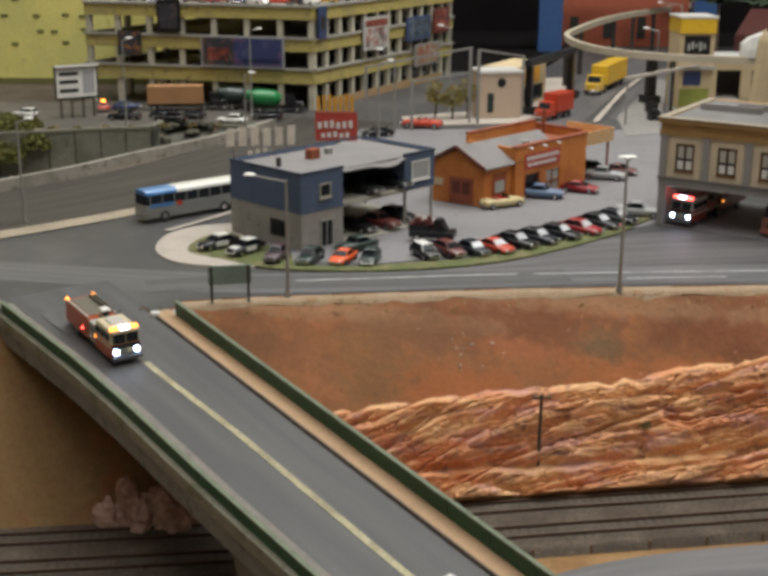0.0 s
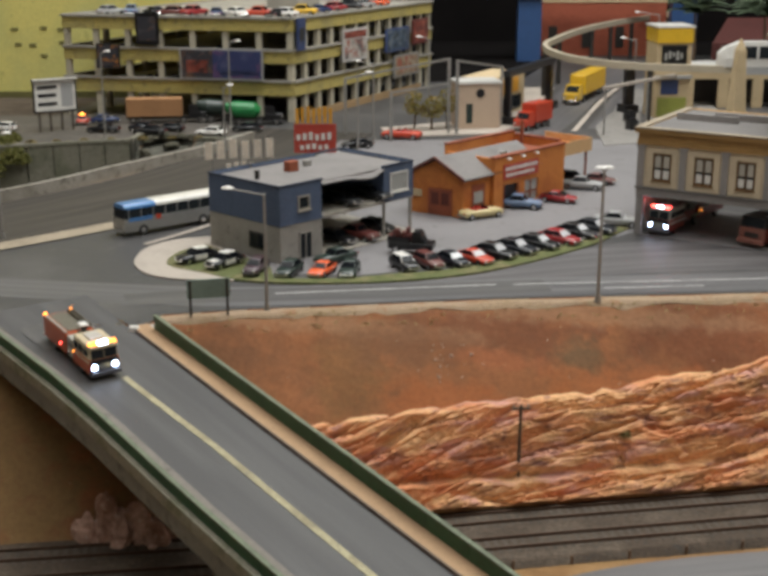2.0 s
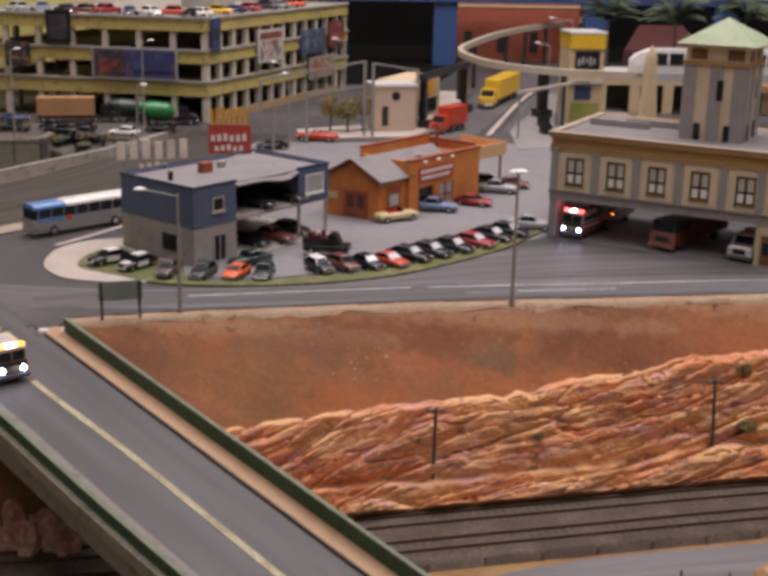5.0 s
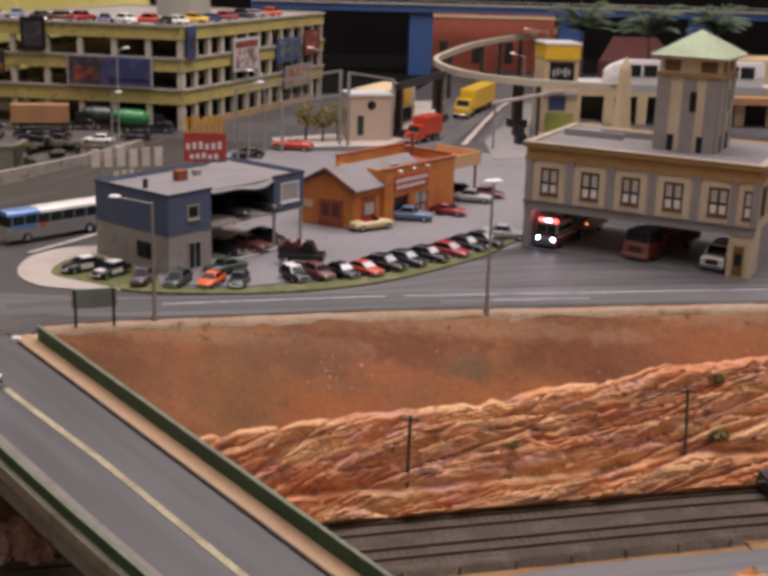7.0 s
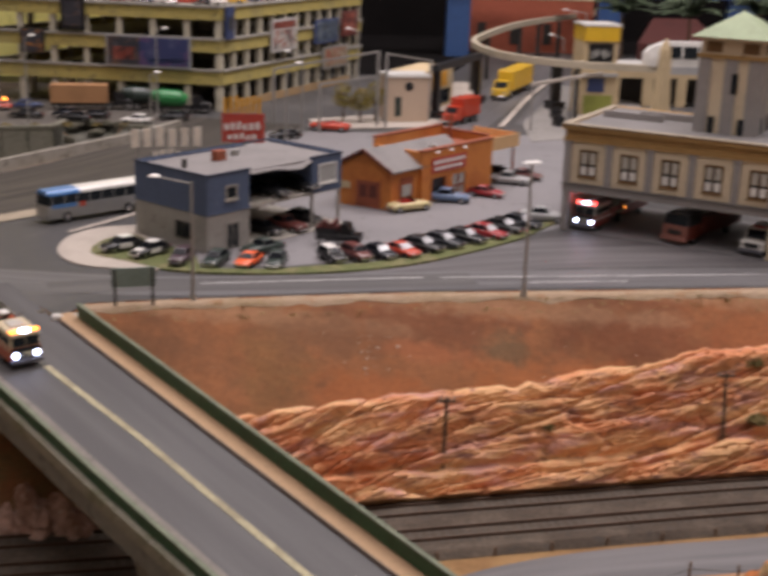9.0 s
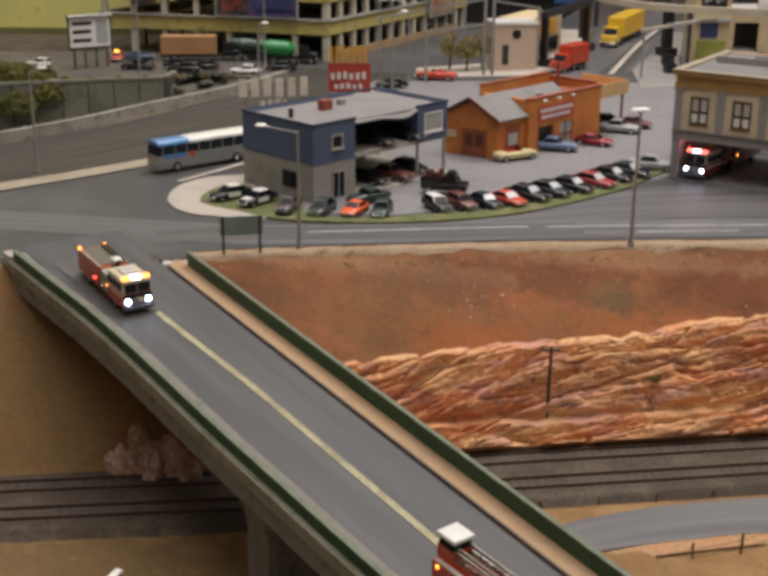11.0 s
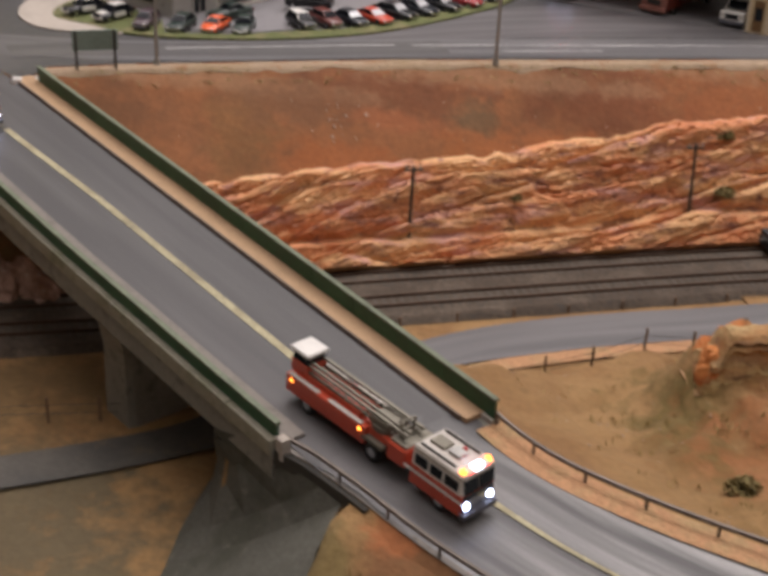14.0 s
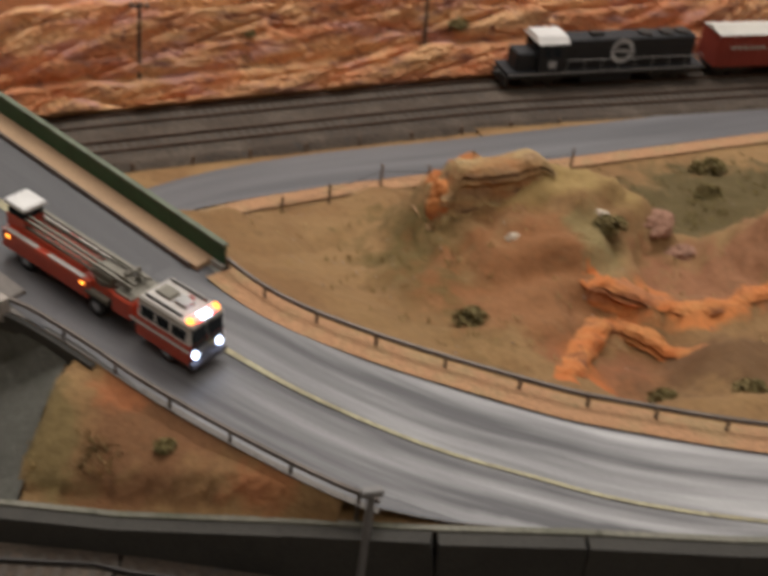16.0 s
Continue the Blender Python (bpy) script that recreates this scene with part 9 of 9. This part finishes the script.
for i, (x, y, r, z) in enumerate([(-48.6, 177.6, 0.9, 0.3), (-45.2, 178.6, 0.7, 0.3), (-41.4, 179.6, 0.8, 0.3), (-37.6, 180.6, 0.7, 0.3), (-33.2, 181.6, 0.8, 0.3), (-29.0, 182.0, 0.6, 0.3), (-25.0, 182.0, 0.7, 0.3)]):
    shrub(x, y, r, i + 90, "scrubby grey-green growth along the wall's top", LEAF, z, 0.6)
for i, (x, y, r) in enumerate([(-50.6, 177.0, 0.9), (-47.0, 178.2, 0.7), (-43.4, 179.2, 0.9), (-39.6, 180.2, 0.6), (-35.6, 181.2, 0.8), (-31.0, 181.9, 0.7), (-27.0, 182.1, 0.8), (-22.6, 182.1, 0.6)]):
    boulder(x, y, r, r * 0.7, r * 0.6, 40.0 + i, PALE_RUBBLE, "grey rubble stone along the wall's top", 0.0, 40 * i)


# Bushes are put where the rock face has dark recesses.
for i, (x, y, r, z) in enumerate([(38.9, 96.0, 0.8, -4.4), (38.3, 92.2, 0.9, -8.0), (20.4, 90.6, 0.55, -7.9)]):
    shrub(x, y, r, i + 120, "small grey-green bush standing in for a dark rock recess", LEAF, z, 0.7)


for i in range(16):
    x, y = -33.4 + 0.48 * i, 183.6 + 2.6 * math.sin(i * 2.4)
    boulder(x, y, 0.9 + 0.4 * math.sin(i * 1.7), 0.7, 0.6 + 0.2 * math.cos(i), 70.0 + i, DARK_RUBBLE, "dark rubble stone on the broken bank", 0.1, 50 * i)


# loose stones on the slopes
def pebbles(seed, count, label, where):
    rnd = random.Random(seed)
    s = Shape()
    for _ in range(count):
        x, y = where(rnd)
        z, r = height(x, y), rnd.uniform(0.04, 0.10) * (1.8 if rnd.random() < 0.06 else 1)
        ring = [(x + r * math.cos(1.0472 * i) * rnd.uniform(0.7, 1.2), y + r * math.sin(1.0472 * i) * rnd.uniform(0.7, 1.2), z - 0.03) for i in range(6)]
        s.loft([ring, [(x + (a - x) * 0.6, y + (b - y) * 0.6, z + r * rnd.uniform(0.5, 0.9)) for a, b, _c in ring]])
    solo("loose_stones", s, surface("pale_crumbs", (0.42, 0.32, 0.25), 0.9, vary=0.3, patch=2.0), label, "stones", kind="stuff")


def on_slope(rnd):
    near = rnd.random() < 0.65
    x = rnd.gauss(6.3, 1.5) if near else rnd.uniform(-8, 60)
    u = rnd.gauss(0.28, 0.05) if near else rnd.uniform(0.12, 0.5)
    return x, lerp(EDGE, x) + (lerp(TRACK, x) - lerp(EDGE, x)) * u


def on_hill(rnd):
    while True:
        x, y = rnd.uniform(14, 56), rnd.uniform(42, 68)
        if near_side(x, y)[1] > 0 and near_side(x, y)[0] > 7 and float(np.hypot(LOW_XY[:, 0] - x, LOW_XY[:, 1] - y).min()) > 4.5:
            return x, y


pebbles(1, 42, "pale loose stones on the red slope", on_slope)
pebbles(2, 70, "pale loose stones on the hillside", on_hill)

# dry grass on the hillside, the bank and the verge
def tufts(seed, count, label, colour, where, size=0.34):
    rnd = random.Random(seed)
    s = Shape()
    for _ in range(count):
        x, y = where(rnd)
        z = height(x, y) - 0.04
        for _b in range(6):
            a, lean = rnd.uniform(0, 6.28318), rnd.uniform(0.2, 0.9)
            h = size * rnd.uniform(0.5, 1.2)
            bx, by = x + rnd.gauss(0, 0.16), y + rnd.gauss(0, 0.16)
            w = 0.05
            s.add([(bx - w * math.sin(a), by + w * math.cos(a), z), (bx + w * math.sin(a), by - w * math.cos(a), z), (bx + lean * h * math.cos(a), by + lean * h * math.sin(a), z + h)], [(0, 1, 2)])
    solo("dry_grass", s, surface(label.split()[0] + "_grass_blades", colour, 0.95, vary=0.3, patch=0.5), label, "grass", kind="stuff")


def clumped(inner, cx, cy, rx, ry):
    def pick(rnd):
        while True:
            x, y = rnd.gauss(cx, rx), rnd.gauss(cy, ry)
            if noise.noise((x * 0.35, y * 0.35, 2.0)) > -0.05 and y > lerp(FRONT_LINE, x) + 1.5 and float(np.hypot(NEAR_XY[:, 0] - x, NEAR_XY[:, 1] - y).min()) > 7.4 and float(np.hypot(LOW_XY[:, 0] - x, LOW_XY[:, 1] - y).min()) > 4.2 and x > inner:
                return x, y
    return pick


def on_verge(rnd):
    x = rnd.uniform(-22, 70)
    return x, lerp(EDGE, x) + rnd.uniform(-1.3, 0.3)


tufts(1, 50, "olive grass tufts on the mound's flank", (0.30, 0.215, 0.08), clumped(10, 24.5, 57, 2.6, 5))
tufts(2, 90, "straw grass tufts on the hillside", (0.48, 0.35, 0.16), clumped(10, 30, 57, 11, 6))
tufts(3, 260, "mossy grass tufts behind the mound", (0.28, 0.22, 0.085), clumped(40, 54, 68, 7, 3))
tufts(4, 45, "brown grass tufts on the bank", (0.27, 0.18, 0.07), clumped(2.5, 7, 42.5, 4, 2))
tufts(5, 200, "sandy grass tufts along the brink", (0.36, 0.29, 0.13), on_verge, 0.28)

# young trees beside the pale house
LIME_LEAF = surface("lime_foliage", (0.20, 0.175, 0.04), 0.9, vary=0.35, patch=1.0, grain=5, second=(0.28, 0.20, 0.05))
for i, (x, y, h) in enumerate([(7.2, 191.0, 6.2), (9.8, 190.2, 5.4), (12.2, 191.5, 6.6)]):
    ob = thing("young_tree", "slim young tree with sparse yellow-green leaves", "tree", spot(x, y, 0.2), "young trees")
    trunk = Shape().cyl((0, 0, -0.3), (0.1, 0, h * 0.55), 0.2, 0.11, 7)
    for j in range(6):
        a = 6.28318 * j / 6 + i
        trunk.cyl((0.07, 0, h * (0.3 + 0.04 * j)), (math.cos(a) * 1.1, math.sin(a) * 1.1, h * (0.55 + 0.06 * j)), 0.07, 0.03, 5)
    part("trunk", trunk, BARK, ob)
    crown = leaf_ball(i + 200, 420, 1.7, 1.5, h * 0.5, 0.26)
    crown.v = [(x, y, z + h * 0.48) for x, y, z in crown.v]
    part("crown", crown, LIME_LEAF, ob)

# Palms before the brick warehouse.
FROND = surface("palm_frond", (0.085, 0.12, 0.065), 0.75, vary=0.35)


def palm(x, y, h, seed):
    rnd = random.Random(seed)
    ob = thing("palm_tree", "tall palm with drooping green fronds", "palm tree", spot(x, y, 0.1), "palms")
    trunk = Shape()
    rings = []
    for k in range(9):
        c = Vector((0.25 * math.sin(k * 0.4), 0, h * k / 8))
        rings.append([(c.x + (0.34 - 0.015 * k) * math.cos(6.28318 * i / 8), (0.34 - 0.015 * k) * math.sin(6.28318 * i / 8), c.z) for i in range(8)])
    part("trunk", trunk.loft(rings), BARK, ob)
    top = Vector((0.25 * math.sin(3.2), 0, h))
    for j in range(46):
        a, lift = 6.28318 * j / 46 * 3 + rnd.uniform(-0.2, 0.2), rnd.uniform(0.5, 2.7)
        d = Vector((math.cos(a), math.sin(a), 0))
        s, prev = Shape(), top
        size = rnd.uniform(4.4, 6.2)
        side = d.cross(Vector((0, 0, 1)))
        for k in range(1, 10):
            t = k / 9
            p = top + d * size * t * (1 - 0.15 * lift * (1 - t)) + Vector((0, 0, size * 0.8 * (lift * t - (0.5 * lift + 0.25) * t * t)))
            for sgn in (-1, 1):
                for q in (0.15, 0.5, 0.85):
                    m = prev.lerp(p, q)
                    tip = m + side * sgn * (1.25 - 0.75 * t) + d * 0.7 + Vector((0, 0, -0.35))
                    s.add([m, m + d * 0.34, tip], [(0, 1, 2)])
            s.bar(prev, p, 0.09, 0.05)
            prev = p
        part("frond", s, FROND, ob)


palm(58.2, 224, 15.6, 1)
palm(70.7, 224, 15.2, 2)
palm(83.6, 224, 15.9, 3)

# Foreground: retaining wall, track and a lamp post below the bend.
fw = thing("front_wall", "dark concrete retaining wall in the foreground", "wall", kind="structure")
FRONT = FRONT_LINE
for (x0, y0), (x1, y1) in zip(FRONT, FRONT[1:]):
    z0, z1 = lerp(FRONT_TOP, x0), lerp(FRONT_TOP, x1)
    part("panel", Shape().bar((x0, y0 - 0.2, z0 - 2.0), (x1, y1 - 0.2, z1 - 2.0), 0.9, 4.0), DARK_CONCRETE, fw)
    part("coping", Shape().bar((x0, y0 + 0.25, z0 + 0.04), (x1, y1 + 0.25, z1 + 0.04), 0.3, 0.12), WEATHERED, fw)
tr = thing("railway_track", "weathered foreground track with dark ties", "railway track", group="parallel tracks", kind="structure")
line = spline([(x, y - 2.6, -9.45) for x, y in FRONT], 2.0)
ss = sides(line)
ties = Shape()
for (a, s), b in zip(zip(line, ss), line[1:]):
    n = max(1, round((b - a).length / 0.75))
    for i in range(n):
        c = a.lerp(b, i / n)
        ties.bar(c - s * 1.3, c + s * 1.3, 0.26, 0.2)
tagged(part("ties", ties, TIE, tr), kind="stuff")
for g in (-0.75, 0.75):
    part("rail", Shape().loft([[p + s * (g + o) + Vector((0, 0, h)) for o, h in ((-0.07, 0.1), (0.07, 0.1), (0.05, 0.3), (-0.05, 0.3))] for p, s in zip(line, ss)]), STEEL, tr)
s, uv = ribbon(line, 3.0, 12, 0.06)
solo("ballast_front", s, BALLAST, "dark ballast before the front wall", "ballast", kind="stuff", uv=uv)
POST_GREY = surface("weathered_post_paint", (0.20, 0.19, 0.18), 0.7, vary=0.15)
pp = thing("near_lamp_post", "grey steel post before the front wall", "post", spot(15.7, 35.0, -10.6))
part("pole", Shape().cyl((0, 0, -0.3), (0.05, 0, 6.8), 0.2, 0.18, 10), POST_GREY, pp)
part("cap", Shape().chamfer(-0.42, 0.5, -0.2, 0.2, 6.75, 7.05, 0.06), POST_GREY, pp)
hb = thing("green_hoarding", "dark green hoarding with white top edge on a timber trestle", "hoarding")
HA, HB = Vector((-14.9, 58.2, 0)), Vector((-16.8, 52.6, 0))
for k in range(4):
    a, b = HA.lerp(HB, k / 4 + 0.005), HA.lerp(HB, (k + 1) / 4 - 0.005)
    part("panel", Shape().bar(a + Vector((0, 0, -7.35)), b + Vector((0, 0, -7.35)), 0.3, 2.7), GREEN_RAIL, hb)
part("top_edge", Shape().bar(HA + Vector((0, 0, -5.9)), HB + Vector((0, 0, -5.9)), 0.42, 0.2), WHITE, hb, "white top edge")
for k in range(5):
    c = HA.lerp(HB, k / 4)
    part("leg", Shape().bar(c + Vector((0, 0, -12.3)), c + Vector((0, 0, -8.6)), 0.22, 0.22), TIE, hb)
    part("strut", Shape().bar(c + Vector((-1.6, 0.5, -12.3)), c + Vector((-0.1, 0, -8.4)), 0.16, 0.16), TIE, hb)
    if k < 4:
        d = HA.lerp(HB, (k + 1) / 4)
        part("brace", Shape().bar(c + Vector((0, 0, -12.0)), d + Vector((0, 0, -9.0)), 0.12, 0.14), TIE, hb)
        part("brace", Shape().bar(d + Vector((0.05, 0, -12.0)), c + Vector((0.05, 0, -9.0)), 0.12, 0.14), TIE, hb)

# The hall round the layout, unseen and pale, to throw light back on it.
HALL = surface("hall_wall_paint", (0.42, 0.38, 0.33), 0.9, vary=0.1, patch=0.03)
CEILING = surface("hall_ceiling_paint", (0.62, 0.59, 0.54), 0.9, vary=0.06, patch=0.03)
for nm, b in (("wall_west", (-260, -254, -200, 344, -90, 220)), ("wall_east", (300, 306, -200, 344, -90, 220)), ("wall_south", (-260, 306, -206, -200, -90, 220)), ("floor", (-260, 306, -206, 344, -96, -90)), ("ceiling", (-260, 306, -206, 344, 220, 226))):
    solo(nm, Shape().box(*b), CEILING if nm == "ceiling" else HALL, "plain painted museum hall surface", nm.split("_")[0], kind="structure")
solo("layout_fascia", Shape().box(-130, 140, 14, 18, -60, -12), surface("fascia_wood", (0.12, 0.07, 0.035), 0.6), "dark wooden front board of the layout", "board", kind="structure")
